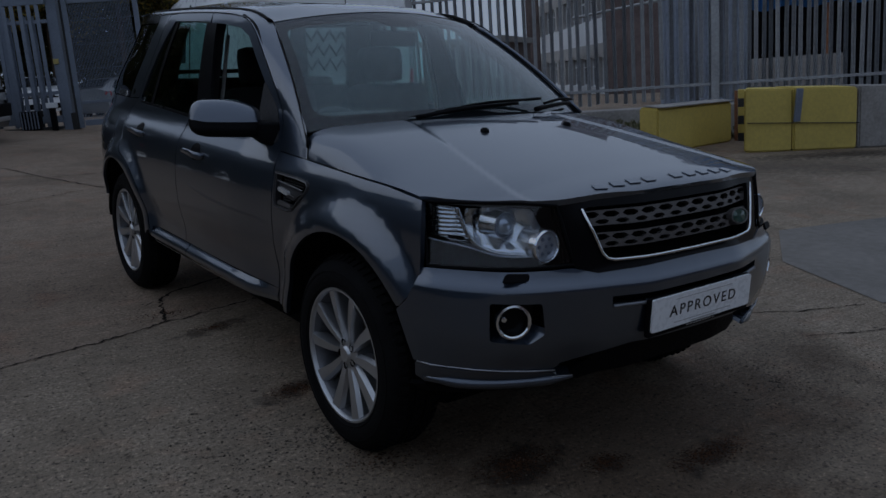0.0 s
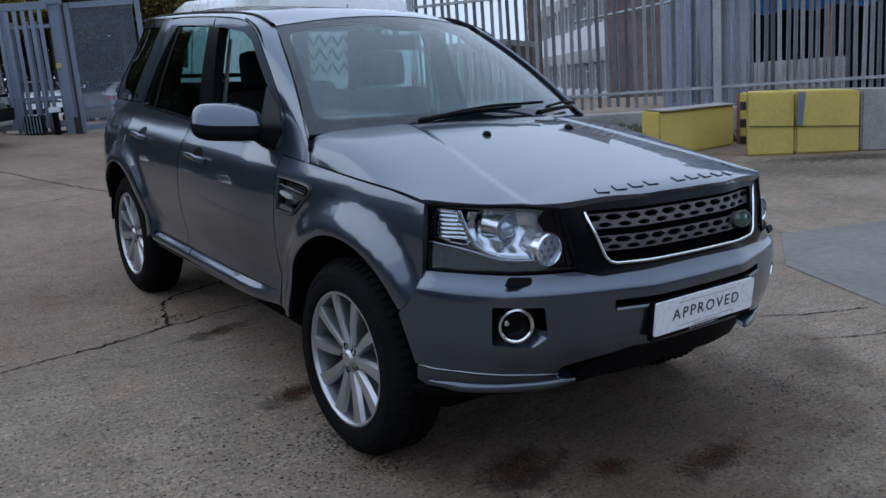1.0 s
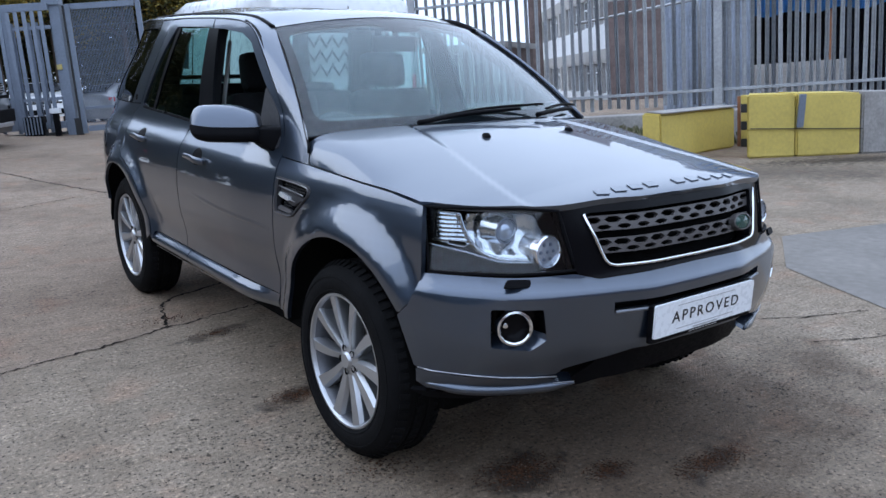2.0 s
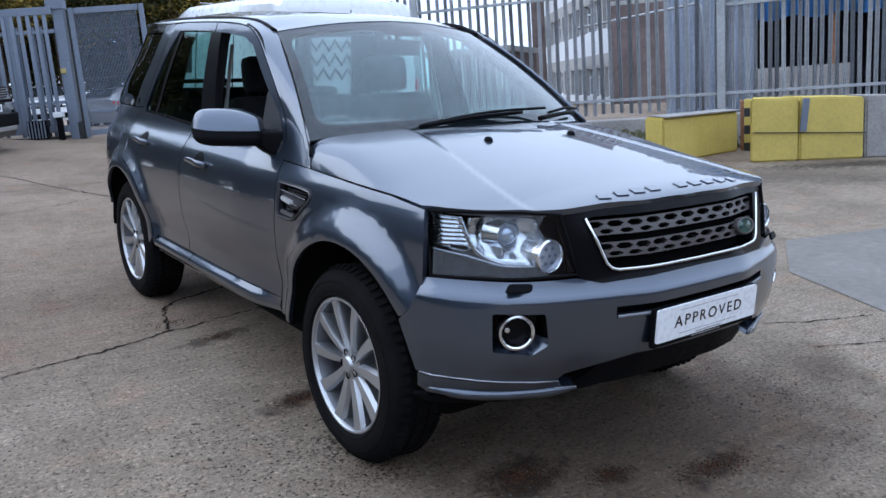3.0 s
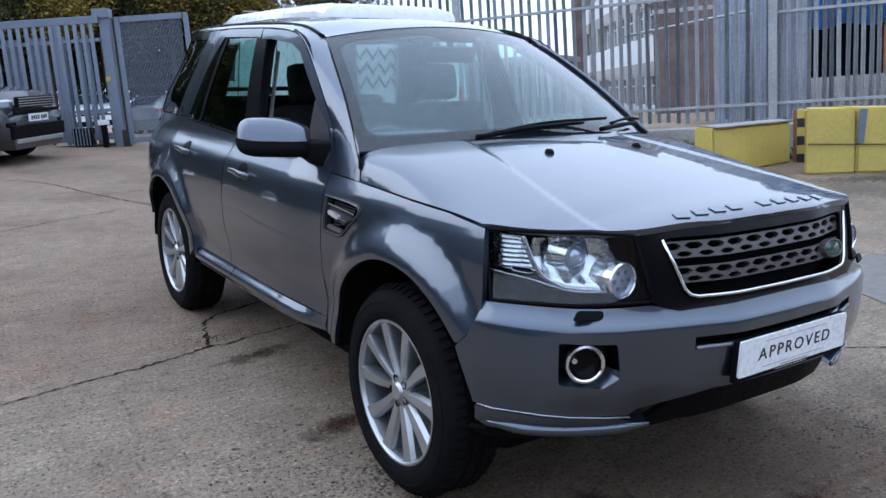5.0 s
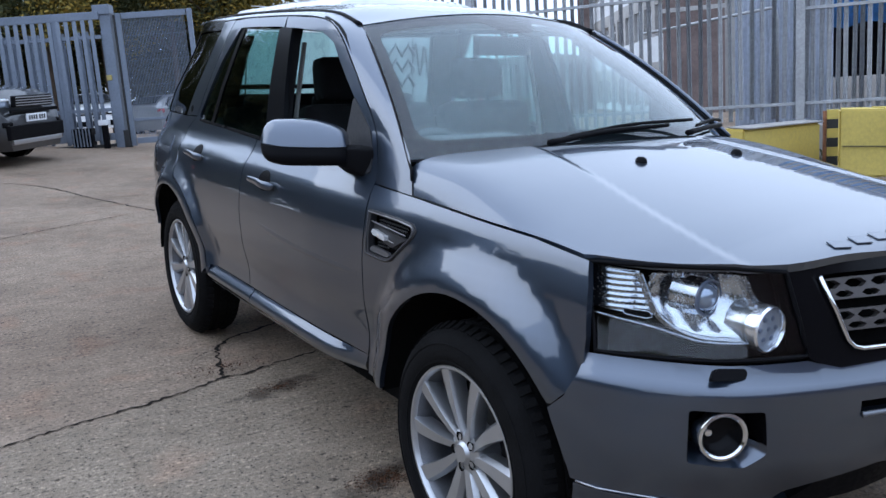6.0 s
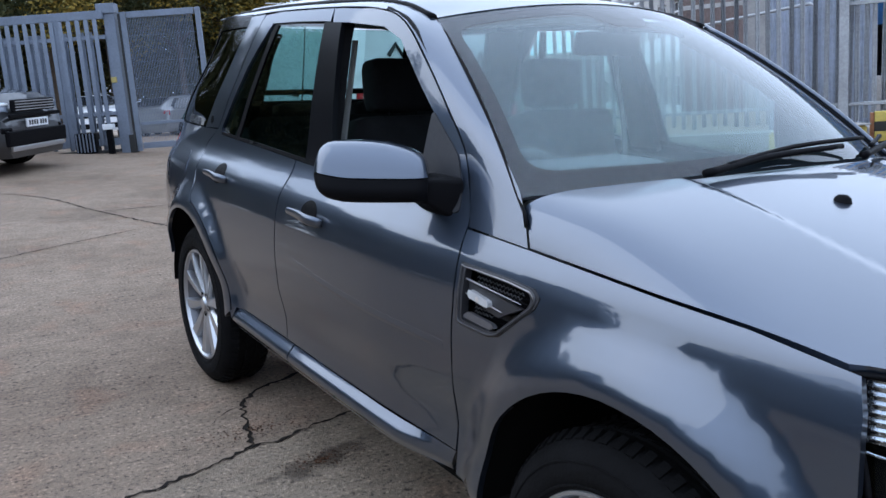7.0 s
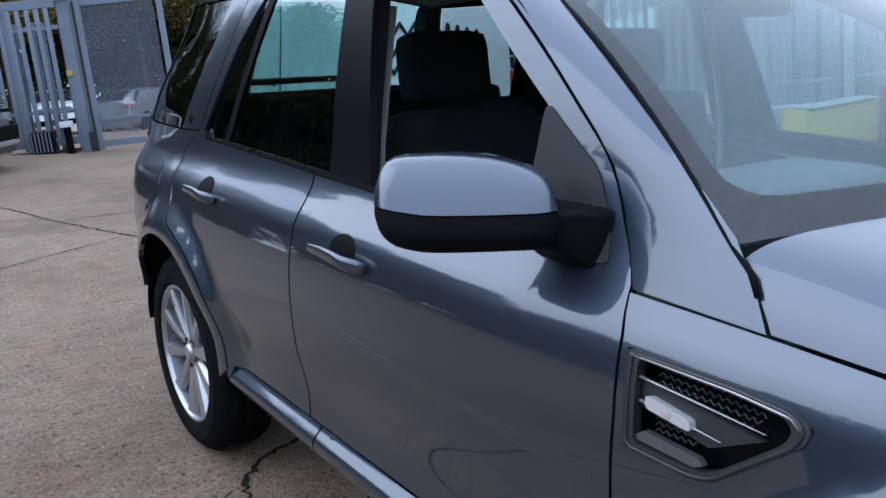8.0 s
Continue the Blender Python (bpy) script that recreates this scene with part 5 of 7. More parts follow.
# door mirrors
def mirror_shell(k):
    """A painted cap with a sloping top over a flat black foot, which runs on as the arm to the door."""
    cx, cy, cz, turn = k * 0.945, 0.838, 1.172, k * 36
    m = pose(cx, cy, cz, 0, 0, turn)
    crown = smooth_table([-0.146, -0.140, -0.125, -0.100, -0.03, 0.03, 0.08, 0.115, 0.135, 0.143, 0.148], [0.020, 0.046, 0.068, 0.080, 0.088, 0.085, 0.075, 0.062, 0.048, 0.032, 0.006])
    keel = smooth_table([-0.146, -0.140, -0.125, -0.105, -0.06, 0.148], [0.018, 0.036, 0.053, 0.061, 0.064, 0.062])
    reach = smooth_table([-0.146, -0.135, -0.11, -0.06, 0.0, 0.09, 0.13, 0.148], [0.026, 0.040, 0.054, 0.064, 0.067, 0.064, 0.054, 0.040])
    seam = smooth_table([-0.146, -0.10, -0.05, 0.148], [0.012, 0.006, 0.001, 0.0])
    stations = [-0.146, -0.1445, -0.142, -0.138, -0.132, -0.124, -0.112, -0.095, -0.07, -0.04, 0.0, 0.04, 0.07, 0.095, 0.112, 0.124, 0.132, 0.138, 0.143, 0.1465, 0.148]

    def power(v, e):
        return math.copysign(abs(v) ** e, v)

    def shell(height, sense, inset):
        bm, grid = bmesh.new(), []
        for u in stations:
            row = []
            for j in range(23):
                a = math.pi * j / 22
                z = seam(u) + sense * height(u) * power(math.sin(a), 0.62)
                d = (reach(u) - inset) * power(math.cos(a), 0.50 if sense < 0 else 0.62)
                row.append(bm.verts.new(m @ Vector((-k * u, d + 0.34 * max(z, -0.03), z - (0.003 if sense < 0 else 0.0)))))
            grid.append(row)
        for p, q in zip(grid, grid[1:]):
            for j in range(22):
                bm.faces.new((p[j], p[j + 1], q[j + 1], q[j]))
            bm.faces.new((p[0], q[0], q[-1], p[-1]))
        bm.faces.new(grid[0]), bm.faces.new(grid[-1])
        return bm
    cap = part("door_mirror", solid(shell(crown, 1, 0.0), "door_mirror", PAINT, 50), PAINT, car, "grey painted mirror cap over a black foot")
    part("mirror_foot", solid(shell(keel, -1, 0.002), "mirror_foot", TRIM_BLACK, 50), TRIM_BLACK, cap, "black mirror foot")
    arm, rings = bmesh.new(), []
    for x, y, z, hy, hz in ((0.955, 0.845, 1.138, 0.046, 0.028), (0.88, 0.795, 1.138, 0.050, 0.029), (0.84, 0.768, 1.134, 0.052, 0.034), (0.815, 0.757, 1.124, 0.058, 0.045), (0.79, 0.752, 1.116, 0.070, 0.054), (0.77, 0.752, 1.114, 0.078, 0.056)):
        rings.append([arm.verts.new((k * x, y + hy * py, z + hz * pz)) for py, pz in rounded([(-1, -1), (1, -1), (1, 1), (-1, 1)], 0.3)])
    for p, q in zip(rings, rings[1:]):
        for i in range(len(p)):
            arm.faces.new((p[i], p[(i + 1) % len(p)], q[(i + 1) % len(p)], q[i]))
    arm.faces.new(rings[0]), arm.faces.new(rings[-1])
    part("mirror_arm", solid(arm, "mirror_arm", TRIM_BLACK, 40), TRIM_BLACK, cap)
    g = m @ pose(0, 0.062, 0.012, -90, 0, 0)
    part("mirror_glass", solid(prism(rounded([(-0.105, -0.055), (0.105, -0.055), (0.105, 0.058), (-0.105, 0.058)], 0.02), 0.004, g), "mirror_glass", MIRROR_SILVER), MIRROR_SILVER, cap)


MIRROR_SILVER = material("mirror silver", (0.9, 0.9, 0.9), 0.01, 1.0)
mirror_shell(-1)
mirror_shell(1)

# door handles with their finger cups
for door_pair, (y0, y1, z) in zip(doors, ((1.285, 1.545, 0.978), (2.205, 2.46, 1.008))):
    for door, k in zip(door_pair, (-1, 1)):
        pts, n = [], 12
        for i in range(n + 1):
            t = i / n
            y = y0 + (y1 - y0) * t
            out = 0.010 + 0.030 * min(1, 5 * t * (1 - t) * 1.2)
            pts.append((k * (side_x(y, z) + out), y, z - 0.012 + 0.010 * math.sin(math.pi * t) + 0.012 * t))
        handle = part("door_handle", tube(pts, [0.0085 * (0.75 if i == 0 else 1.0) - 0.0055 * (i / n) ** 2 for i in range(n + 1)], 12, squash=2.0), PAINT, door, "grey painted pull handle", True)
        ym = (y0 + y1) / 2 - 0.01
        cup = [(ym + 0.058 * math.cos(a), z + 0.002 + 0.040 * math.sin(a)) for a in np.linspace(0, 2 * math.pi, 25)[:-1]]
        part("handle_cup", panel_mesh("handle_cup", cup, side, TRIM_BLACK, step=0.02, depth=0.002, lift=0.0015, mirror=k > 0, sign=-1), TRIM_BLACK, door, "dark finger cup")

# wing vents: frame, mesh, blades and the side repeater
VC = (0.42, 0.92)
VENT_BRIGHT = material("satin silver vent edge", (0.42, 0.42, 0.43), 0.35, 0.8)
VENT_WIRE = material("dark grey vent wire", (0.05, 0.05, 0.052), 0.4, 0.4)
BULB = material("pale amber bulb", (0.46, 0.41, 0.37), 0.3)
VENT_FOOT = material("grey vent foot", (0.15, 0.15, 0.16), 0.3, 0.6)
VENT_FRAME = material("dark satin vent frame", (0.036, 0.036, 0.040), 0.36, 0.3, noise_scale=20, vary=0.06)


def shrink_to(outline, f):
    return [(VC[0] + (y - VC[0]) * f, VC[1] + (z - VC[1]) * f) for y, z in outline]


for k in (-1, 1):
    mk = dict(mirror=k > 0, sign=-1)
    frame_o, frame_i = rounded(VENT, 0.012, 3), rounded(shrink_to(VENT, 0.84), 0.010, 3)
    vent = part("wing_vent", panel_mesh("wing_vent", frame_o, side, VENT_FRAME, step=0.02, depth=0.02, lift=0.0025, holes=[frame_i], **mk), VENT_FRAME, car, "dark satin wing vent with a bright edge")
    part("vent_bevel", tube([Vector((k * (side_x(y, z) + 0.0035), y, z)) for y, z in dense(rounded(shrink_to(VENT, 0.93), 0.012, 3), 0.02)], 0.0035, 6, True), VENT_FRAME, vent, "", True)
    part("vent_back", panel_mesh("vent_back", frame_o, side, GLOSS_BLACK, step=0.03, depth=0.004, lift=-0.036, **mk), GLOSS_BLACK, vent)

    def on(y, z, d=0.0):
        return Vector((k * (side_x(y, z) + d), y, z))
    part("vent_edge", tube([on(y, z, 0.004) for y, z in dense([(0.553, 0.980), (0.376, 0.977), (0.293, 0.971), (0.278, 0.961)], 0.02, False)], 0.0028, 6), VENT_BRIGHT, vent, "satin silver upper edge", True)
    part("vent_foot", panel_mesh("vent_foot", [(0.540, 0.857), (0.425, 0.852), (0.41, 0.860), (0.42, 0.868), (0.515, 0.874)], side, VENT_FOOT, step=0.02, depth=0.012, lift=-0.004, **mk), VENT_FOOT, vent, "satin grey vent foot")
    for j, (ya, yb, z) in enumerate(((0.535, 0.325, 0.938), (0.528, 0.388, 0.905))):
        pts = [on(ya + (yb - ya) * i / 10, z + 0.012 - 0.024 * i / 10 + 0.010 * (i / 10), -0.004) for i in range(11)]
        part("vent_blade", tube(pts, [0.0034 - 0.0018 * i / 10 for i in range(11)], 6, squash=0.6), VENT_BRIGHT, vent, "thin satin silver blade", True)
    part("vent_web", panel_mesh("vent_web", [(0.535, 0.946), (0.33, 0.925), (0.41, 0.885), (0.528, 0.906)], side, VENT_FRAME, step=0.03, depth=0.012, lift=-0.012, **mk), VENT_FRAME, vent)
    lens = rounded([(0.516, 0.930), (0.436, 0.918), (0.432, 0.902), (0.512, 0.911)], 0.008, 4)
    part("side_repeater", panel_mesh("side_repeater", lens, side, AMBER_CLEAR, step=0.02, depth=0.016, lift=0.003, **mk), AMBER_CLEAR, vent, "clear side repeater lamp")
    part("repeater_bulb", solid(lathe([(0, 0.0006), (0.005, 0.0005), (0.007, 0.0)], Matrix.Translation(on(0.474, 0.914, 0.004)) @ pose(0, 0, 0, 0, k * 90, 0), 16), "repeater_bulb", BULB), BULB, vent, "pale amber bulb spot")
    for row in range(5):
        pts, z = [], 0.968 - row * 0.011
        for i in range(27):
            y = 0.515 - i * 0.0068 - row * 0.002
            if y > 0.315 + row * 0.012:
                pts.append(on(y, z + (0.003 if i % 2 else -0.003) - 0.0015 * i * 0.1, -0.018))
        part("vent_mesh", tube(pts, 0.0014, 4), VENT_WIRE, vent, "dark wavy vent mesh")
    for row in range(3):
        pts = [on(0.505 - i * 0.0065, 0.896 - row * 0.010 + (0.003 if i % 2 else -0.003) + 0.0002 * i, -0.018) for i in range(14 - row)]
        part("vent_mesh", tube(pts, 0.0014, 4), VENT_WIRE, vent, "dark wavy vent mesh")

# tail: hatch, glass, bumper
part("tailgate", panel_mesh("tailgate", [(-0.72, 0.62), (0.72, 0.62), (0.68, 1.16), (-0.68, 1.16)], lambda x, z: (x, 3.49 - 0.12 * (x / 0.72) ** 4 - 0.03 * (z - 0.62), z), PAINT, sign=-1, step=0.08), PAINT, car)
part("rear_window", panel_mesh("rear_window", [(-0.70, 1.17), (0.70, 1.17), (0.54, 1.63), (-0.54, 1.63)], lambda x, z: (x, 3.47 - 0.10 * (x / 0.76) ** 4 - 0.75 * (z - 1.17), z), PRIVACY, sign=-1, step=0.1, depth=0.004), PRIVACY, car, "dark tinted rear window")
part("rear_bumper", panel_mesh("rear_bumper", [(-0.74, 0.40), (0.74, 0.40), (0.74, 0.62), (-0.74, 0.62)], lambda x, z: (x, 3.58 - 0.12 * (x / 0.74) ** 4, z), PAINT, sign=-1, step=0.08), PAINT, car)

# cabin: seats, dashboard, wheel, mirror, lining
def seat_mesh(name, w, m, back_h=0.62, lean=14):
    bm = bmesh.new()
    add_box(bm, (w, 0.52, 0.16), m @ Matrix.Translation((0, 0, 0.0)), 0.05)
    add_box(bm, (w, 0.15, back_h), m @ Matrix.Translation((0, 0.27, 0.0)) @ pose(0, 0, 0, -lean, 0, 0) @ Matrix.Translation((0, 0, back_h / 2)), 0.055)
    return solid(bm, name, CLOTH, 60)


for x in (-0.37, 0.37):
    base = Matrix.Translation((x, 1.22, 0.66))
    st = part("front_seat", seat_mesh("front_seat", 0.50, base), CLOTH, car, "black front seat")
    hr = bmesh.new()
    add_box(hr, (0.27, 0.11, 0.20), base @ Matrix.Translation((0, 0.475, 0.712)) @ pose(0, 0, 0, -8, 0, 0), 0.045)
    part("headrest", solid(hr, "headrest", CLOTH, 60), CLOTH, st)
    for d in (-0.06, 0.06):
        part("headrest_post", tube([base @ Vector((d, 0.43, 0.56)), base @ Vector((d, 0.47, 0.70))], 0.007, 6), CLOTH, st)
    # safety belt at the centre pillar
    belt = [(math.copysign(0.605, x), 1.575, 1.53), (math.copysign(0.668, x), 1.555, 1.2), (math.copysign(0.71, x), 1.54, 0.7)]
    part("seat_belt", tube(belt, 0.011, 6, squash=0.4), LINING, car, "grey seat belt")
rb = part("rear_seat", seat_mesh("rear_seat", 1.28, Matrix.Translation((0, 2.12, 0.66)), 0.58, 18), CLOTH, car, "black rear bench seat")
for x in (-0.40, 0.0, 0.40):
    hr = box((0.24, 0.10, 0.10), Matrix.Translation((x, 2.57, 1.225)), 0.04)
    part("headrest", solid(hr, "headrest", CLOTH, 60), CLOTH, rb)
bm = bmesh.new()
dash_profile = [(0.42, 1.10), (0.50, 1.140), (0.60, 1.150), (0.70, 1.125), (0.76, 1.06), (0.74, 0.90), (0.80, 0.72), (0.48, 0.62), (0.42, 0.80)]
add_prism(bm, rounded(dash_profile, 0.04), 1.26, Matrix(((0, 0, 1, -0.63), (1, 0, 0, 0), (0, 1, 0, 0), (0, 0, 0, 1))))
dash = part("dashboard", solid(bm, "dashboard", DASH_TOP, 40), DASH_TOP, car, "grey dashboard")
add_b = box((0.42, 0.24, 0.09), Matrix.Translation((-0.37, 0.64, 1.15)), 0.04)
part("instrument_hood", solid(add_b, "instrument_hood", DASH, 60), DASH, dash)
sw = Matrix.Translation((-0.37, 0.86, 1.02)) @ pose(0, 0, 0, 66, 0, 0)
wheel_rim = [sw @ Vector((0.185 * math.cos(a), 0.185 * math.sin(a), 0)) for a in np.linspace(0, 2 * math.pi, 41)[:-1]]
stw = part("steering_wheel", tube(wheel_rim, 0.016, 10, True), DASH, dash, "black steering wheel", True)
bm = bmesh.new()
add_box(bm, (0.15, 0.11, 0.05), sw, 0.02)
for a in (0, 180, 250, 290):
    add_box(bm, (0.14, 0.035, 0.02), sw @ pose(0, 0, 0, 0, 0, a) @ Matrix.Translation((0.115, 0, -0.01)), 0.006)
part("steering_spokes", solid(bm, "steering_spokes", DASH, 50), DASH, stw)
part("interior_mirror", solid(box((0.24, 0.035, 0.075), pose(0, 0.98, 1.515, 12, 0, -8), 0.012), "interior_mirror", TRIM_BLACK), TRIM_BLACK, car, "black interior mirror")
part("mirror_stalk", tube([(0, 0.97, 1.54), (0, 0.985, 1.60)], 0.016, 8), TRIM_BLACK, car)
part("headlining", panel_mesh("headlining", [(-0.55, 1.12), (0.55, 1.12), (0.55, 3.1), (-0.55, 3.1)], lambda x, y: (x, y, roof_surf(x, y)[2] - 0.05), LINING, step=0.12, depth=0.01), LINING, car, "pale headlining")
part("cabin_floor", box((1.48, 2.9, 0.04), Matrix.Translation((0, 1.95, 0.50))), DASH, car, "dark cabin floor")
for k in (-1, 1):
    for outline in ([(0.66, 0.52), (0.66, 1.06), (1.62, 1.105), (1.62, 0.52)], [(1.66, 0.52), (1.66, 1.11), (2.52, 1.14), (2.2, 0.55)], [(2.5, 0.9), (2.54, 1.15), (3.3, 1.155), (3.3, 0.7)]):
        part("door_lining", panel_mesh("door_lining", outline, side, DASH, step=0.12, depth=0.02, lift=-0.07, mirror=k > 0, sign=-1), DASH, car, "dark door lining")
    part("pillar_lining", panel_mesh("pillar_lining", [(1.44, 1.10), (1.62, 1.10), (1.68, 1.62), (1.54, 1.62)], side, CLOTH, step=0.08, depth=0.03, lift=-0.02, mirror=k > 0, sign=-1), CLOTH, car, "dark centre pillar lining")
    part("pillar_lining", panel_mesh("pillar_lining", [(2.50, 1.12), (2.78, 1.12), (2.50, 1.62), (2.22, 1.62)], side, CLOTH, step=0.08, depth=0.03, lift=-0.02, mirror=k > 0, sign=-1), CLOTH, car, "dark rear pillar lining")
    part("screen_pillar_lining", tube([Vector(screen(k * 0.985, t)) + Vector((-k * 0.03, 0.045, -0.030)) for t in np.linspace(0.03, 1, 10)], 0.028, 8), CLOTH, car, "dark windscreen pillar lining", True)
tail = lambda x, z: (x, 3.455 - 0.10 * (x / 0.76) ** 4 - 0.75 * (z - 1.17) - 0.03, z)
part("rear_window_border", panel_mesh("rear_window_border", [(-0.69, 1.16), (0.69, 1.16), (0.66, 1.25), (-0.66, 1.25)], tail, FRIT, sign=-1, step=0.1, depth=0.01), FRIT, car, "black lower border of the rear window")
part("rear_wiper_bar", panel_mesh("rear_wiper_bar", [(-0.60, 1.288), (0.40, 1.288), (0.40, 1.312), (-0.60, 1.312)], tail, CLOTH, sign=-1, step=0.1, depth=0.01), CLOTH, car, "dark bar across the rear window")
part("load_lining", panel_mesh("load_lining", [(-0.72, 1.10), (-0.27, 1.10), (-0.27, 1.50), (-0.25, 1.60), (-0.56, 1.62)], tail, CLOTH, sign=-1, step=0.1, depth=0.02), CLOTH, car, "dark load space lining")
part("load_cover", box((1.2, 0.7, 0.03), Matrix.Translation((0, 3.0, 1.10)), 0.01), CLOTH, car, "black load cover")


# ---- the yard ----
def sheet(name, rows, mat, label, category):
    """A sheet of ground from rows of points, in the yard's own frame."""
    bm = bmesh.new()
    grid = [[bm.verts.new(p) for p in row] for row in rows]
    for a, b in zip(grid, grid[1:]):
        for k in range(len(a) - 1):
            bm.faces.new((a[k], a[k + 1], b[k + 1], b[k]))
    ob = part(name, bm, mat, at=YARD)
    return tagged(ob, label, category, kind="structure")


UP = YARD.to_3x3() @ Vector((0, 0, 1))


def rise(x, y):
    """Height of the ground: the yard's slope, which ends at the gates and behind the camera."""
    return -(UP.x * min(max(x, -20), 26) + UP.y * min(max(y, -14), 14.6)) / UP.z


ground = sheet("ground", [[YARD.inverted() @ Vector((x, y, rise(x, y))) for x in (-400, -20, 0, 12, 26, 400)] for y in (-400, -14, 0, 7, 14.6, 400)],
               CONCRETE, "worn pale aggregate concrete yard with cracks", "ground")


def crack(points, width, seed, parent=ground):
    """A ragged dark fissure lying a hair above the slab."""
    rnd = random.Random(seed)
    line = dense(sweep(points, 0.25), 0.028, False)
    bm, prev = bmesh.new(), None
    for i, (x, y) in enumerate(line):
        a = Vector(line[max(i - 1, 0)])
        b = Vector(line[min(i + 1, len(line) - 1)])
        d = (b - a).normalized()
        n = Vector((-d.y, d.x))
        w = width * 0.85 * (0.25 + 1.0 * rnd.random() ** 1.5) * (0.35 if i in (0, len(line) - 1) else 1)
        c = Vector((x, y)) + n * rnd.uniform(-1, 1) * width * 0.5
        p, q = c + n * w / 2, c - n * w / 2
        cur = (bm.verts.new((p.x, p.y, 0.004)), bm.verts.new((q.x, q.y, 0.004)))
        if prev:
            bm.faces.new((prev[0], prev[1], cur[1], cur[0]))
        prev = cur
    return part("crack", bm, CRACK, parent, "dark ragged crack in the concrete")


crack([(-3.6, 1.05), (-2.6, 1.38), (-1.872, 1.612), (-1.35, 1.72), (-1.10, 1.79), (-0.952, 1.850), (-0.84, 1.845), (-0.70, 1.895), (-0.398, 1.965), (0.4, 2.2)], 0.021, 1)
crack([(-0.952, 1.850), (-0.915, 1.99), (-0.880, 2.14), (-0.842, 2.25), (-0.75, 2.37), (-0.56, 2.46), (-0.2, 2.6)], 0.026, 2)
crack([(-0.842, 2.25), (-0.89, 2.24), (-0.96, 2.20), (-1.02, 2.13)], 0.009, 8)
crack([(-2.2, 10.6), (-0.852, 9.273), (-0.374, 7.737), (-0.03, 6.673), (0.4, 5.6)], 0.03, 3)
crack([(-0.374, 7.737), (0.24, 7.726), (1.2, 7.85), (2.6, 8.0)], 0.022, 4)
crack([(-2.6, 5.2), (-1.285, 6.019), (0.1, 6.75), (1.0, 7.1)], 0.018, 5)
crack([(1.20, 0.30), (1.903, -0.003), (2.05, -0.10), (2.5, -0.25)], 0.014, 6)
crack([(1.7, -0.35), (1.993, -0.491), (2.4, -0.62)], 0.014, 7)


def dirt(centre, size, seed, count, mat, label):
    """Loose crumbs of dirt and leaf litter, thickest in the middle."""
    rnd = random.Random(seed)
    verts, faces = [], []
    for i in range(count):
        r, a = rnd.random() ** 0.8, rnd.random() * 6.283
        c = Vector((centre[0] + size[0] * r * math.cos(a), centre[1] + size[1] * r * math.sin(a), 0))
        s = rnd.uniform(0.0015, 0.006) * (1.3 - 0.6 * r)
        h = s * rnd.uniform(0.3, 0.8)
        n, turn = len(verts), rnd.random() * 3
        verts += [tuple(c + Vector((s * math.cos(turn + t * 1.257) * rnd.uniform(0.6, 1.3), s * math.sin(turn + t * 1.257) * rnd.uniform(0.6, 1.3), 0.001))) for t in range(5)] + [tuple(c + Vector((0, 0, h)))]
        faces += [(n + t, n + (t + 1) % 5, n + 5) for t in range(5)]
    me = bpy.data.meshes.new("dirt_patch")
    me.from_pydata(verts, [], faces)
    me.materials.append(mat)
    ob = part("dirt_patch", me, mat, ground, label)
    ob["kind"] = "stuff"
    return ob


DIRT = leaf_material("brown dirt crumbs", [(0.018, 0.012, 0.008), (0.042, 0.022, 0.013), (0.095, 0.046, 0.026)], 0.05)
GRIT = leaf_material("grey grit", [(0.02, 0.018, 0.016), (0.08, 0.066, 0.052), (0.16, 0.136, 0.112)], 0.05)
for i, (c, size, count) in enumerate((((-0.44, -0.50), (0.20, 0.12), 1150), ((-0.17, -0.68), (0.12, 0.07), 420), ((0.19, -0.86), (0.22, 0.08), 900), ((-0.79, 0.60), (0.15, 0.08), 560), ((-0.76, 1.61), (0.22, 0.08), 300),
                                        ((-0.82, -0.15), (0.25, 0.16), 240), ((-0.9, 2.0), (0.3, 0.12), 260))):
    dirt(c, size, 40 + i, count, DIRT, "damp brown dirt and leaf litter")
dirt((-0.9, 0.1), (2.3, 2.1), 60, 8500, GRIT, "loose grey grit")
dirt((1.0, -0.6), (1.5, 1.2), 61, 2600, GRIT, "loose grey grit")


sheet("concrete_bay", [[(2.6, -0.3, 0.004), (3.0, 0.6, 0.004), (3.9, 1.2, 0.004)], [(7.0, -3.0, 0.004), (8.0, -1.4, 0.004), (9.0, 0.2, 0.004)]], PALE_SLAB, "smoother grey concrete bay in the yard", "ground")


# ---- yellow barrier blocks at the yard's edge ----
def block(name, outline, top_z, mat, label):
    bm = prism(outline, top_z, Matrix(), 0.0)
    for v in bm.verts:
        v.co = YARD @ Vector((v.co.x, v.co.y, 0)) + Vector((0, 0, v.co.z))
    bmesh.ops.bevel(bm, geom=[e for e in bm.edges], offset=0.025, segments=2, affect="EDGES")
    ob = part(name, solid(bm, name, mat, 50), mat)
    return tagged(ob, label, "barrier block", "barrier blocks at the yard edge")


def quad(a, b, depth):
    a, b = Vector(a), Vector(b)
    d = (b - a).normalized()
    n = Vector((-d.y, d.x)) * depth
    return [tuple(a), tuple(b), tuple(b + n), tuple(a + n)]


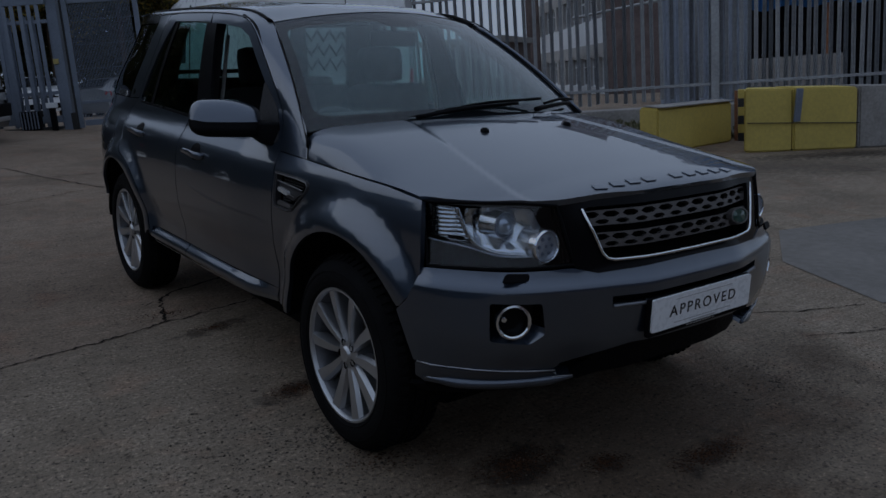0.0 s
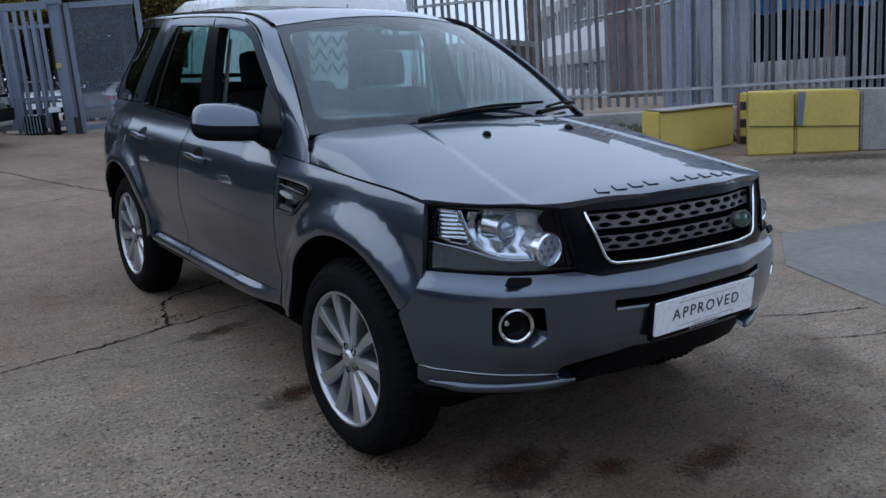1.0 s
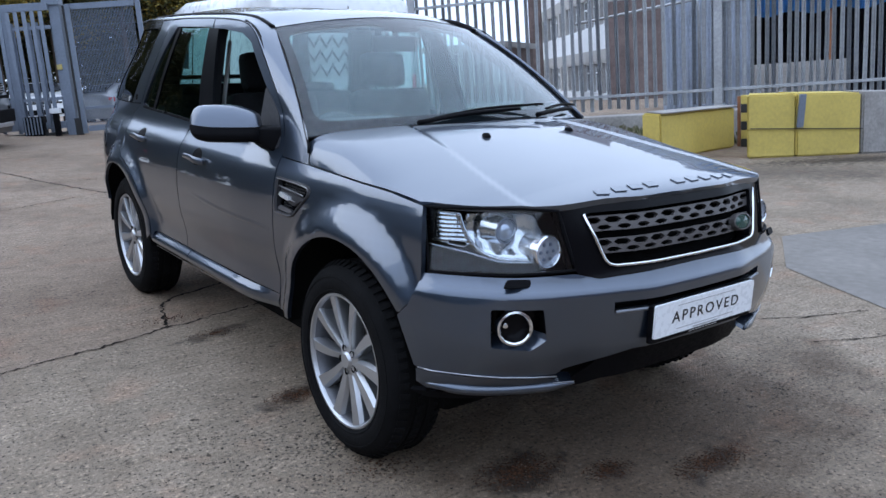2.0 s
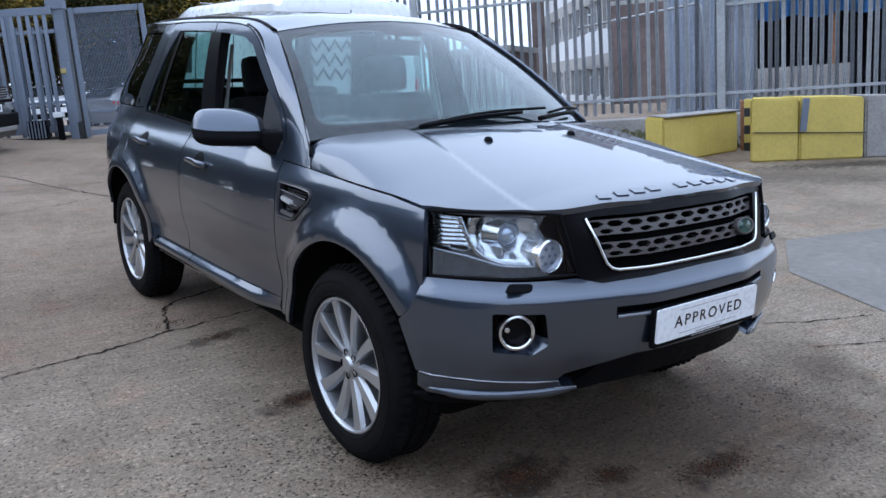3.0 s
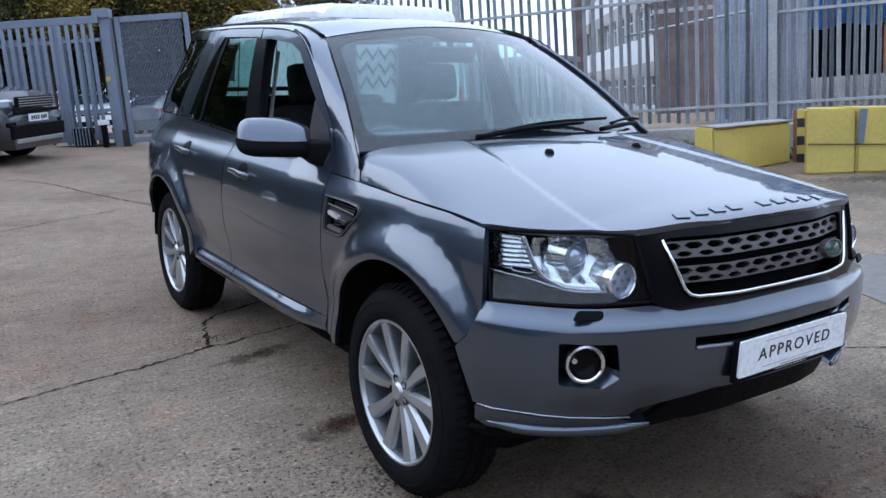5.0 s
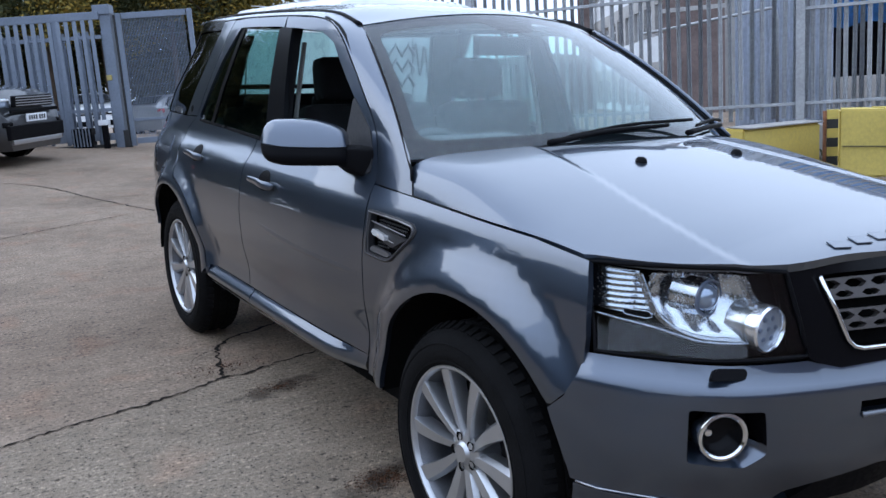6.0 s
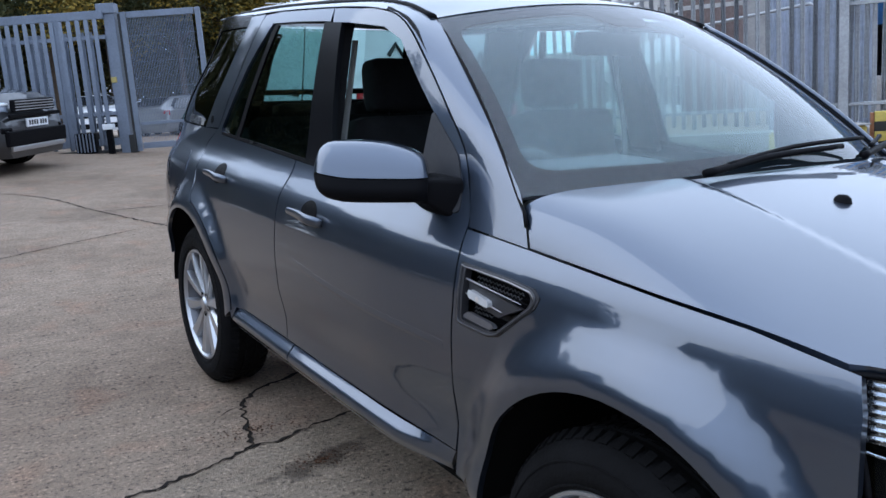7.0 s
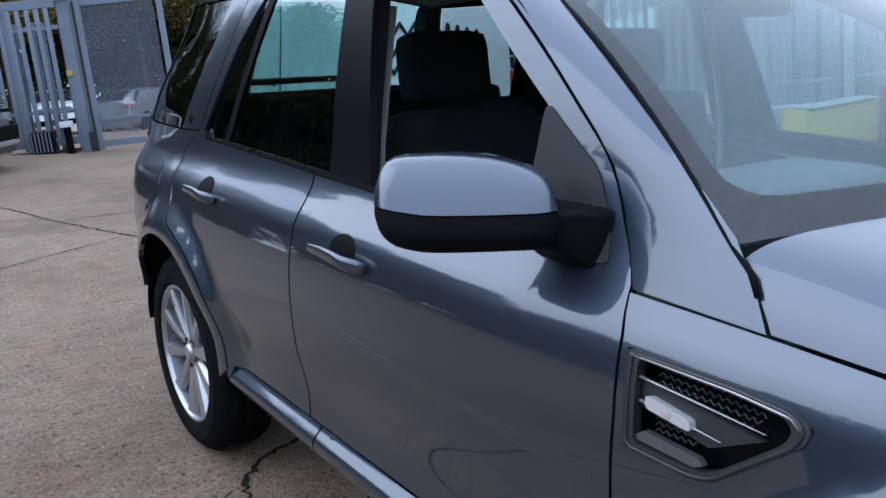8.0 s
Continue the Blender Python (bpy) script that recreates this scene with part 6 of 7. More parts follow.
A, B = Vector((8.10, 4.40)), Vector((9.98, 3.77))
D = (B - A).normalized()
mid = A.lerp(B, 0.42)
first = quad(A, mid - D * 0.01, 0.45)
first[3] = tuple(A + Vector((0.836, 0.549)) * 0.5)
block("barrier_block", first, 0.89, YELLOW, "worn yellow painted concrete barrier block")
block("barrier_block", quad(mid + D * 0.01, B, 0.45), 0.90, YELLOW, "worn yellow painted concrete barrier block")
block("barrier_block", quad(B + D * 0.03, B + D * 3.0, 0.45), 0.91, BARE_CONCRETE, "bare grey concrete barrier block")
N = Vector((D.y, -D.x))
post = part("barrier_post", box((0.11, 0.03, 0.47), YARD @ Matrix.Translation((*(mid + N * 0.018), 0.655)) @ pose(0, 0, 0, 0, 0, math.degrees(math.atan2(D.y, D.x))), 0.01), GATE_STEEL)
tagged(post, "short grey steel post bolted to the yellow barrier", "post")
seam = part("barrier_joint", box((1.96, 0.012, 0.012), YARD @ Matrix.Translation((*(A.lerp(B, 0.5) + N * 0.001), 0.40)) @ pose(0, 0, 0, 0, 1.2, math.degrees(math.atan2(D.y, D.x)))), SOOT_BLACK)
tagged(seam, "dark horizontal joint line in the yellow barrier", "joint", kind="structure")
low = block("low_barrier", quad((7.01, 5.02), (9.25, 5.41), 0.3), 0.63, YELLOW, "low yellow painted concrete barrier with a grey top")
part("coping", box((2.24, 0.30, 0.02), YARD @ Matrix.Translation((8.104, 5.363, 0.642)) @ pose(0, 0, 0, 0, 0, 9.9), 0.008), BARE_CONCRETE, low, "grey concrete coping")
bollard = thing("striped_post", "black and yellow striped steel post, rusty at its side", "bollard", pose(9.49, 5.35, rise(9.49, 5.35) - 0.005, 0, 0, -55.7))
for i in range(6):
    part("stripe_band", box((0.15, 0.15, 0.135), Matrix.Translation((0, 0, 0.068 + i * 0.1355)), 0.004), YELLOW if i % 2 else SOOT_BLACK, bollard)
part("rust_plate", box((0.05, 0.10, 0.80), Matrix.Translation((-0.105, 0.0, 0.40)), 0.004), RUST, bollard)

# ---- palisade fence ----
F0, F1 = Vector((5.55, 12.55)), Vector((11.6, 3.75))
FD = (F1 - F0).normalized()
FN = Vector((-FD.y, FD.x))
fence_turn = math.degrees(math.atan2(FD.y, FD.x))
FZ = rise(9.93, 6.18)
fence = thing("palisade_fence", "galvanised steel palisade fence with pointed pales", "fence", Matrix.Translation((0, 0, FZ)))
PALE = bmesh.new()
outline = [(-0.034, 0.0), (-0.020, 0.012), (-0.008, 0.002), (0.008, 0.002), (0.020, 0.012), (0.034, 0.0)]
low = [PALE.verts.new((x, -y, 0.62)) for x, y in outline]
high = [PALE.verts.new((x, -y, 3.36)) for x, y in outline]
tip = [PALE.verts.new((x * 0.15, -y * 0.3, 3.48)) for x, y in outline]
for a, b in ((low, high), (high, tip)):
    for i in range(5):
        PALE.faces.new((a[i], a[i + 1], b[i + 1], b[i]))
bmesh.ops.solidify(PALE, geom=PALE.faces[:], thickness=0.003)
PALE = solid(PALE, "pale", FENCE_STEEL)
rnd = random.Random(5)
length = (F1 - F0).length
post_at = Vector((9.93, 6.18))
t0 = (post_at - F0).dot(FD)
steps = [t0 - 0.08 - i * 0.158 for i in range(int(t0 / 0.158))] + [t0 + 0.08 + i * 0.112 for i in range(int((length - t0) / 0.112))]
for t in steps:
    p = F0 + FD * t
    part("pale", PALE, FENCE_STEEL, fence, at=pose(p.x, p.y, rnd.uniform(-0.03, 0.02), 0, rnd.uniform(-0.5, 0.5), fence_turn))
for z, u, v in ((0.90, 0, t0), (0.90, t0, length), (2.72, 0, t0), (2.34, t0, length)):
    m = F0 + FD * (u + v) / 2 - FN * 0.02
    part("rail", box((v - u - 0.04, 0.045, 0.05), Matrix.Translation((m.x, m.y, z - FZ)) @ pose(0, 0, 0, 0, 0, fence_turn), 0.004), FENCE_STEEL, fence)
m = F0.lerp(F1, 0.5) - FN * 0.05
plinth = part("fence_plinth", box((length + 0.4, 0.5, 1.0), Matrix.Translation((m.x, m.y, FZ + 0.02)) @ pose(0, 0, 0, 0, 0, fence_turn), 0.02), BARE_CONCRETE)
tagged(plinth, "rough grey concrete plinth under the steel fence", "plinth", kind="structure")
for i in (-1, 0, 0.55):
    p = F0 + FD * (t0 + i * 5.4) - FN * 0.09
    part("fence_post", box((0.13, 0.07, 3.75), Matrix.Translation((p.x, p.y, 1.68)) @ pose(0, 0, 0, 0, 0, fence_turn), 0.004), FENCE_STEEL, fence)


# ---- steel gates across the yard's far entrance ----
G0, G1 = Vector((-4.2, 16.65)), Vector((1.14, 13.40))
gd = (G1 - G0).normalized()
gate_turn = math.degrees(math.atan2(gd.y, gd.x))
gl = (G1 - G0).length
gate = thing("sliding_gate", "grey blue painted steel palisade gate, closed", "gate", pose(G0.x, G0.y, rise(0.5, 13.5), 0, 0, gate_turn))
for z, h in ((2.19, 0.13), (1.84, 0.06), (0.62, 0.06), (0.16, 0.12)):
    part("gate_rail", box((gl, 0.07, h), Matrix.Translation((gl / 2, 0, z)), 0.006), GATE_STEEL, gate)
GP = bmesh.new()
add_box(GP, (0.068, 0.02, 2.0), Matrix.Translation((0, -0.045, 1.12)), 0.004)
GP = solid(GP, "gate_pale", GATE_STEEL)
for i in range(int(gl / 0.14)):
    part("gate_pale", GP, GATE_STEEL, gate, at=Matrix.Translation((0.1 + i * 0.14, 0, 0)))
    if i % 3:
        part("gate_pale", GP, GATE_STEEL, gate, at=Matrix.Translation((0.172 + i * 0.14, 0.30, -0.16)))
part("gate_track", box((gl, 0.16, 0.05), Matrix.Translation((gl / 2, -0.02, 0.012)), 0.008), SOOT_BLACK, gate, "dark ground track")
for t in (0.12, 0.38, 0.62, 0.88):
    part("gate_stile", box((0.10, 0.07, 2.1), Matrix.Translation((gl * t, 0.002, 1.12)), 0.005), GATE_STEEL, gate)
post = thing("gate_post", "stout grey blue steel gate post with a small brass lock", "gate post", pose(1.25, 13.46, rise(1.2, 13.4) - 0.01, 0, 0, gate_turn))
part("post_shaft", box((0.18, 0.16, 2.36), Matrix.Translation((0.02, 0, 1.18)), 0.01), GATE_STEEL, post)
part("post_head", box((0.29, 0.22, 0.16), Matrix.Translation((-0.02, 0, 2.33)), 0.01), GATE_STEEL, post)
part("lock_box", box((0.09, 0.03, 0.09), Matrix.Translation((-0.03, -0.09, 1.20)), 0.006), material("dull brass", (0.45, 0.36, 0.14), 0.4, 0.8), post)
part("post_foot", box((0.10, 0.14, 0.30), Matrix.Translation((0.13, -0.03, 0.15)), 0.01), SOOT_BLACK, post)
motor = thing("gate_motor", "small gate drive unit with dark grille beside the gate post", "gate motor", pose(0.68, 13.62, rise(0.68, 13.62) - 0.01, 0, 0, gate_turn))
part("motor_case", box((0.34, 0.22, 0.34), Matrix.Translation((0, 0, 0.17)), 0.02), TRIM_BLACK, motor)
for i in range(6):
    part("motor_slat", box((0.02, 0.02, 0.30), Matrix.Translation((-0.14 + i * 0.055, -0.115, 0.18)), 0.003), GATE_STEEL, motor)
bracket = thing("gate_guide", "grey gate guide post with a white box on top", "gate guide", pose(0.98, 13.34, rise(0.98, 13.34) - 0.01, 0, 0, gate_turn))
part("guide_shaft", box((0.09, 0.09, 0.42), Matrix.Translation((0, 0, 0.21)), 0.01), TRIM_BLACK, bracket)
part("guide_box", box((0.17, 0.12, 0.09), Matrix.Translation((0, 0, 0.45)), 0.01), WHITE_PANEL, bracket)
# the open leaf: a steel frame filled with fine upright bars
L0 = Vector((1.40, 13.36))
L1 = L0 + gd * 1.29
ld = (L1 - L0).normalized()
ll = (L1 - L0).length
leaf = thing("gate_leaf", "grey blue gate leaf with fine mesh, standing open", "gate leaf", pose(L0.x, L0.y, rise(1.4, 13.4), 0, 0, math.degrees(math.atan2(ld.y, ld.x))))
for x in (0.04, ll - 0.04):
    part("leaf_stile", box((0.08, 0.06, 2.24), Matrix.Translation((x, 0, 1.14)), 0.005), GATE_STEEL, leaf)
for z in (2.21, 0.10, 0.46):
    part("leaf_rail", box((ll - 0.2, 0.05, 0.10 if z != 0.46 else 0.05), Matrix.Translation((ll / 2, 0, z)), 0.005), GATE_STEEL, leaf)
wire = bmesh.new()
for i in range(int((ll - 0.2) / 0.026)):
    add_box(wire, (0.0085, 0.004, 2.06), Matrix.Translation((0.11 + i * 0.026, 0.0, 1.17)))
for i in range(4):
    add_box(wire, (ll - 0.2, 0.004, 0.006), Matrix.Translation((ll / 2, 0.006, 0.62 + i * 0.42)))
part("leaf_edge", box((0.03, 0.09, 2.22), Matrix.Translation((-0.02, 0, 1.12)), 0.004), SOOT_BLACK, leaf, "black rubber edge")
part("leaf_mesh", wire, GATE_STEEL, leaf, "fine mesh infill")["kind"] = "stuff"


# ---- other vehicles ----
def loft_body(stations, mat, name):
    """A car body from cross sections (y, [(x, z) ...]) of the right half, mirrored."""
    bm, rows = bmesh.new(), []
    for y, prof in stations:
        full = [(x, z) for x, z in prof] + [(-x, z) for x, z in prof[::-1]]
        rows.append([bm.verts.new((x, y, z)) for x, z in full])
    for a, b in zip(rows, rows[1:]):
        n = len(a)
        for i in range(n - 1):
            bm.faces.new((a[i], a[i + 1], b[i + 1], b[i]))
        bm.faces.new((a[-1], a[0], b[0], b[-1]))
    bm.faces.new(rows[0]), bm.faces.new(rows[-1][::-1])
    return solid(bm, name, mat, 32)


def section(w, base, belt, top, wt):
    """Half outline of a cross section: sill, belt and roof."""
    return [(w * 0.9, base), (w, base + 0.12), (w * 1.0, (base + belt) / 2), (w * 0.97, belt - 0.04), (w * 0.93, belt), (wt, top - 0.06), (wt * 0.85, top - 0.01), (wt * 0.3, top)]


def simple_car(name, label, at, paint, long=4.3, wide=0.9, high=1.46, bonnet=0.95, belt=0.95, nose_y=0.0, boxy=0.0, tail_lamps=True):
    """A road car: body, cabin glass, wheels, lamps. It faces -y, its nose at y = 0."""
    c = thing(name, label, "car", at, "parked cars beyond the gate" if name != "waiting_suv" else "")
    L = long
    st = []
    for f, belt_k, top, wk, wt in ((0.0, 0.62, 0.66, 0.72, 0.62), (0.02, 0.80, 0.84, 0.86, 0.70), (0.06, 0.92, bonnet - 0.02, 0.95, 0.76), (0.22, 0.98, bonnet + 0.06, 1.0, 0.76), (0.30, 1.0, bonnet + 0.12, 1.0, 0.74), (0.42, 1.0, high - 0.04, 1.0, 0.64),
                                  (0.58, 1.0, high, 1.0, 0.62), (0.80, 1.02, high - 0.05, 1.0, 0.60), (0.92, 1.04, high - 0.22 + boxy * 0.15, 0.98, 0.60), (0.985, 1.0, belt + 0.10 + boxy * 0.2, 0.94, 0.66), (1.0, 0.72, belt * 0.8, 0.88, 0.7)):
        st.append((L * f, section(wide * wk, 0.24, min(belt * belt_k, top - 0.03), top, wide * wt)))
    part("body", loft_body(st, paint, "body"), paint, c)
    # glass: a slightly larger dark cabin band, cut between belt and roof
    gl_st = []
    for f, top, wt in ((0.315, belt + 0.10, 0.80), (0.42, high - 0.09, 0.70), (0.58, high - 0.07, 0.68), (0.80, high - 0.12, 0.66), (0.90, belt + 0.14 + boxy * 0.1, 0.72)):
        w = wide * 0.945
        gl_st.append((L * f, [(w, belt + 0.03), (w - (top - belt) * 0.30 + 0.012, top), (0.01, top)]))
    part("side_glass", loft_body(gl_st, FAR_GLASS, "side_glass"), FAR_GLASS, c, "dark window glass")
    ws = [(L * 0.285, wide * 0.72, bonnet + 0.115), (L * 0.408, wide * 0.60, high - 0.075)]
    bm = bmesh.new()
    v = [bm.verts.new((s * w, y - 0.03, z + 0.025)) for (y, w, z) in ws for s in (-1, 1)]
    bm.faces.new((v[0], v[1], v[3], v[2]))
    bmesh.ops.solidify(bm, geom=bm.faces[:], thickness=0.01)
    part("windscreen", bm, FAR_GLASS, c)
    bm = bmesh.new()
    rows = [[bm.verts.new((s * w, y + 0.014, z + 0.016)) for s in (-1, 1)] for y, w, z in ((L * 0.835, wide * 0.54, high - 0.088), (L * 0.92, wide * 0.56, high - 0.222 + boxy * 0.15), (L * 0.968, wide * 0.60, belt + 0.17 + boxy * 0.2))]
    for a, b in zip(rows, rows[1:]):
        bm.faces.new((a[0], a[1], b[1], b[0]))
    bmesh.ops.solidify(bm, geom=bm.faces[:], thickness=0.01)
    part("rear_window", bm, FAR_GLASS, c)
    for y in (L * 0.19, L * 0.81):
        for s in (-1, 1):
            arch = part("wheel_arch", lathe([(0, 0.0), (0.345, 0.0), (0.352, -0.02)], pose(s * wide * 1.005, y, 0.34, 0, s * 90, 0), 28), DARK_LINER, c)
            w = part("wheel", solid(lathe([(0, 0.055), (0.05, 0.06), (0.19, 0.05), (0.205, 0.075), (0.215, 0.06)], Matrix(), 28), "wheel", SILVER), SILVER, c, at=pose(s * (wide - 0.075), y, 0.325, 0, s * 90, 0))
            part("tyre", solid(lathe([(0.212, 0.062), (0.25, 0.092), (0.30, 0.088), (0.325, 0.06), (0.325, -0.08), (0.2, -0.09)], Matrix(), 32), "tyre", RUBBER), RUBBER, w)
    for s in (-1, 1):
        part("headlamp", box((0.34, 0.10, 0.14), pose(s * wide * 0.66, L * 0.035, bonnet - 0.20, 0, 0, s * 14), 0.04), PROJECTOR, c, "clear headlamp")
        part("tail_lamp", box((0.22, 0.30, 0.17), pose(s * wide * 0.80, L * 0.955, belt - 0.08, 0, 0, -s * 14), 0.05), RED_LENS, c, "red tail lamp")
        part("door_mirror", box((0.16, 0.10, 0.12), pose(s * wide * 1.08, L * 0.33, belt + 0.06), 0.035), paint, c)
    zp = 0.68 if boxy else 0.60
    part("front_plate", box((0.52, 0.02, 0.11), Matrix.Translation((0, -0.020, zp)), 0.003), PLATE_WHITE, c, "white number plate")
    for k in range(7):
        part("plate_bar", box((0.036, 0.004, 0.062), Matrix.Translation((-0.195 + k * 0.06 + (0.03 if k > 3 else 0), -0.0325, zp))), INK, c, "plain dark bar")
    part("lower_intake", box((1.5 * wide, 0.06, 0.20 if boxy else 0.17), Matrix.Translation((0, -0.006, zp - 0.19)), 0.02), TRIM_BLACK, c)
    gr = part("grille", box((1.05 * wide, 0.06, 0.16), Matrix.Translation((0, 0.022, bonnet - 0.17)), 0.02), TRIM_BLACK, c)
    for k in range(4):
        part("grille_slat", box((0.98 * wide, 0.014, 0.014), Matrix.Translation((0, -0.012, bonnet - 0.225 + k * 0.036)), 0.004), VENT_BRIGHT, gr)
    part("bumper_strip", box((1.3 * wide, 0.03, 0.05), Matrix.Translation((0, -0.004, zp + 0.10)), 0.01), TRIM_BLACK, c)
    if boxy:
        part("skid_bar", box((1.35 * wide, 0.05, 0.07), Matrix.Translation((0, -0.012, 0.36)), 0.015), VENT_BRIGHT, c, "silver skid bar")
        for s in (-1, 1):
            part("fog_lamp", box((0.17, 0.05, 0.08), pose(s * wide * 0.70, 0.03, 0.60, 0, 0, s * 20), 0.02), GLOSS_BLACK, c)
            part("lamp_strip", box((0.26, 0.02, 0.025), pose(s * wide * 0.66, L * 0.035 - 0.055, bonnet - 0.15, 0, 0, s * 14), 0.006), WHITE_PANEL, c)
    return c


simple_car("waiting_suv", "dark grey SUV with a black grille, parked before the gate", YARD @ pose(-0.38, 11.55, 0, 0, 0, 53), SUV_GREY, 4.6, 0.95, 1.72, 1.08, 1.08, boxy=1.0)
simple_car("silver_hatchback", "silver hatchback with red tail lamps, parked beyond the gate", pose(8.4, 30.7, rise(8.4, 30.7), 0, 0, 130), HATCH_SILVER, 4.3, 0.9, 1.46)
simple_car("pale_car", "pale silver car parked beyond the gate", pose(3.5, 27.5, rise(3.5, 27.5), 0, 0, -10), CAR_WHITE, 4.3, 0.88, 1.46)
simple_car("pale_car", "pale silver car parked beyond the gate", pose(7.0, 33.5, rise(7, 33.5), 0, 0, -50), HATCH_SILVER, 4.3, 0.88, 1.46)

# white van beside and behind the parked car
van = thing("white_van", "plain white panel van with dark wavy decals on its side", "van", YARD @ pose(2.72, 6.18, 0, 0, 0, 1))
VL = 5.0
vs = []
for y, belt, top, w, wt in ((0.0, 1.2, 2.02, 0.92, 0.80), (0.05, 1.2, 2.10, 0.95, 0.83), (0.25, 1.2, 2.135, 0.96, 0.83), (1.3, 1.2, 2.15, 0.96, 0.83), (2.9, 1.2, 2.14, 0.96, 0.82), (3.4, 1.2, 2.04, 0.96, 0.80), (3.75, 1.18, 1.75, 0.96, 0.79), (4.1, 1.1, 1.30, 0.95, 0.78), (4.75, 0.95, 1.02, 0.92, 0.76), (VL, 0.72, 0.80, 0.86, 0.72)):
    vs.append((y, [(w * 0.9, 0.26), (w, 0.42), (w, belt * 0.8), (w * 0.985, belt), (wt + 0.045, top - 0.10), (wt, top - 0.04), (wt * 0.85, top - 0.008), (wt * 0.3, top)]))
part("body", loft_body(vs, VAN_WHITE, "body"), VAN_WHITE, van)
for y, z in ((1.27, 2.149), (2.5, 2.143)):
    part("roof_seam", box((1.66, 0.014, 0.012), Matrix.Translation((0, y, z)), 0.003), GREY_RENDER, van)
CHEVRON = [(-0.32 + 0.08 * i, 0.055 * (1 if i % 2 else -1)) for i in range(9)]
WAVE = [(-0.35 + 0.07 * i, 0.16 * (1 if i % 2 else -1) - 0.01 * i) for i in range(11)]


def flank(s, y, z):
    """The van's side between belt and roof."""
    return Vector((s * (0.950 - 0.075 * (z - 1.2) / 0.83), y, z))


for s in (-1, 1):
    for y in (1.27, 2.5):
        part("side_door_seam", tube([flank(s, y, 0.5) * Vector((1.0, 1, 1)), flank(s, y, 1.25), flank(s, y, 1.98)], 0.007, 6), SOOT_BLACK, van)
    part("side_door_handle", box((0.03, 0.16, 0.05), Matrix.Translation((s * 0.955, 1.45, 1.12)), 0.012), TRIM_BLACK, van)
    part("cab_window", box((0.012, 0.8, 0.46), Matrix.Translation((s * 0.918, 3.05, 1.46)) @ pose(0, 0, 0, 0, -s * 6, 0), 0.01), FAR_GLASS, van)
    part("tail_lamp", box((0.06, 0.06, 0.5), Matrix.Translation((s * 0.93, 0.02, 0.95)), 0.02), RED_LENS, van)
    for y in (0.95, 4.05):
        w = part("wheel", solid(lathe([(0, 0.05), (0.19, 0.05), (0.205, 0.07), (0.215, 0.06)], Matrix(), 24), "wheel", SILVER), SILVER, van, at=pose(s * 0.87, y, 0.33, 0, s * 90, 0))
        part("tyre", solid(lathe([(0.212, 0.062), (0.25, 0.095), (0.31, 0.09), (0.33, 0.06), (0.33, -0.1), (0.2, -0.1)], Matrix(), 28), "tyre", RUBBER), RUBBER, w)
for v in (1.26, 1.42, 1.58):
    part("rear_decal", tube([Vector((-0.30 + u, -0.004, v + w)) for u, w in CHEVRON], 0.024, 6), SOOT_BLACK, van, "dark zigzag decal")
part("rear_decal", tube([Vector((0.26 + u * 0.8, -0.004, 1.50 + v)) for u, v in sweep(WAVE, 0.03)], 0.014, 6), SOOT_BLACK, van, "dark wavy decal")
part("rear_door_seam", tube([(0, -0.003, 0.5), (0, -0.003, 1.2), (0, -0.003, 1.98)], 0.007, 6), SOOT_BLACK, van)

# ---- buildings beyond the fence ----
EYE0 = Vector((-2.26, -2.55))


def bearing(dx, dy, dist):
    v = Vector((dx, dy)).normalized() * dist
    return EYE0 + v


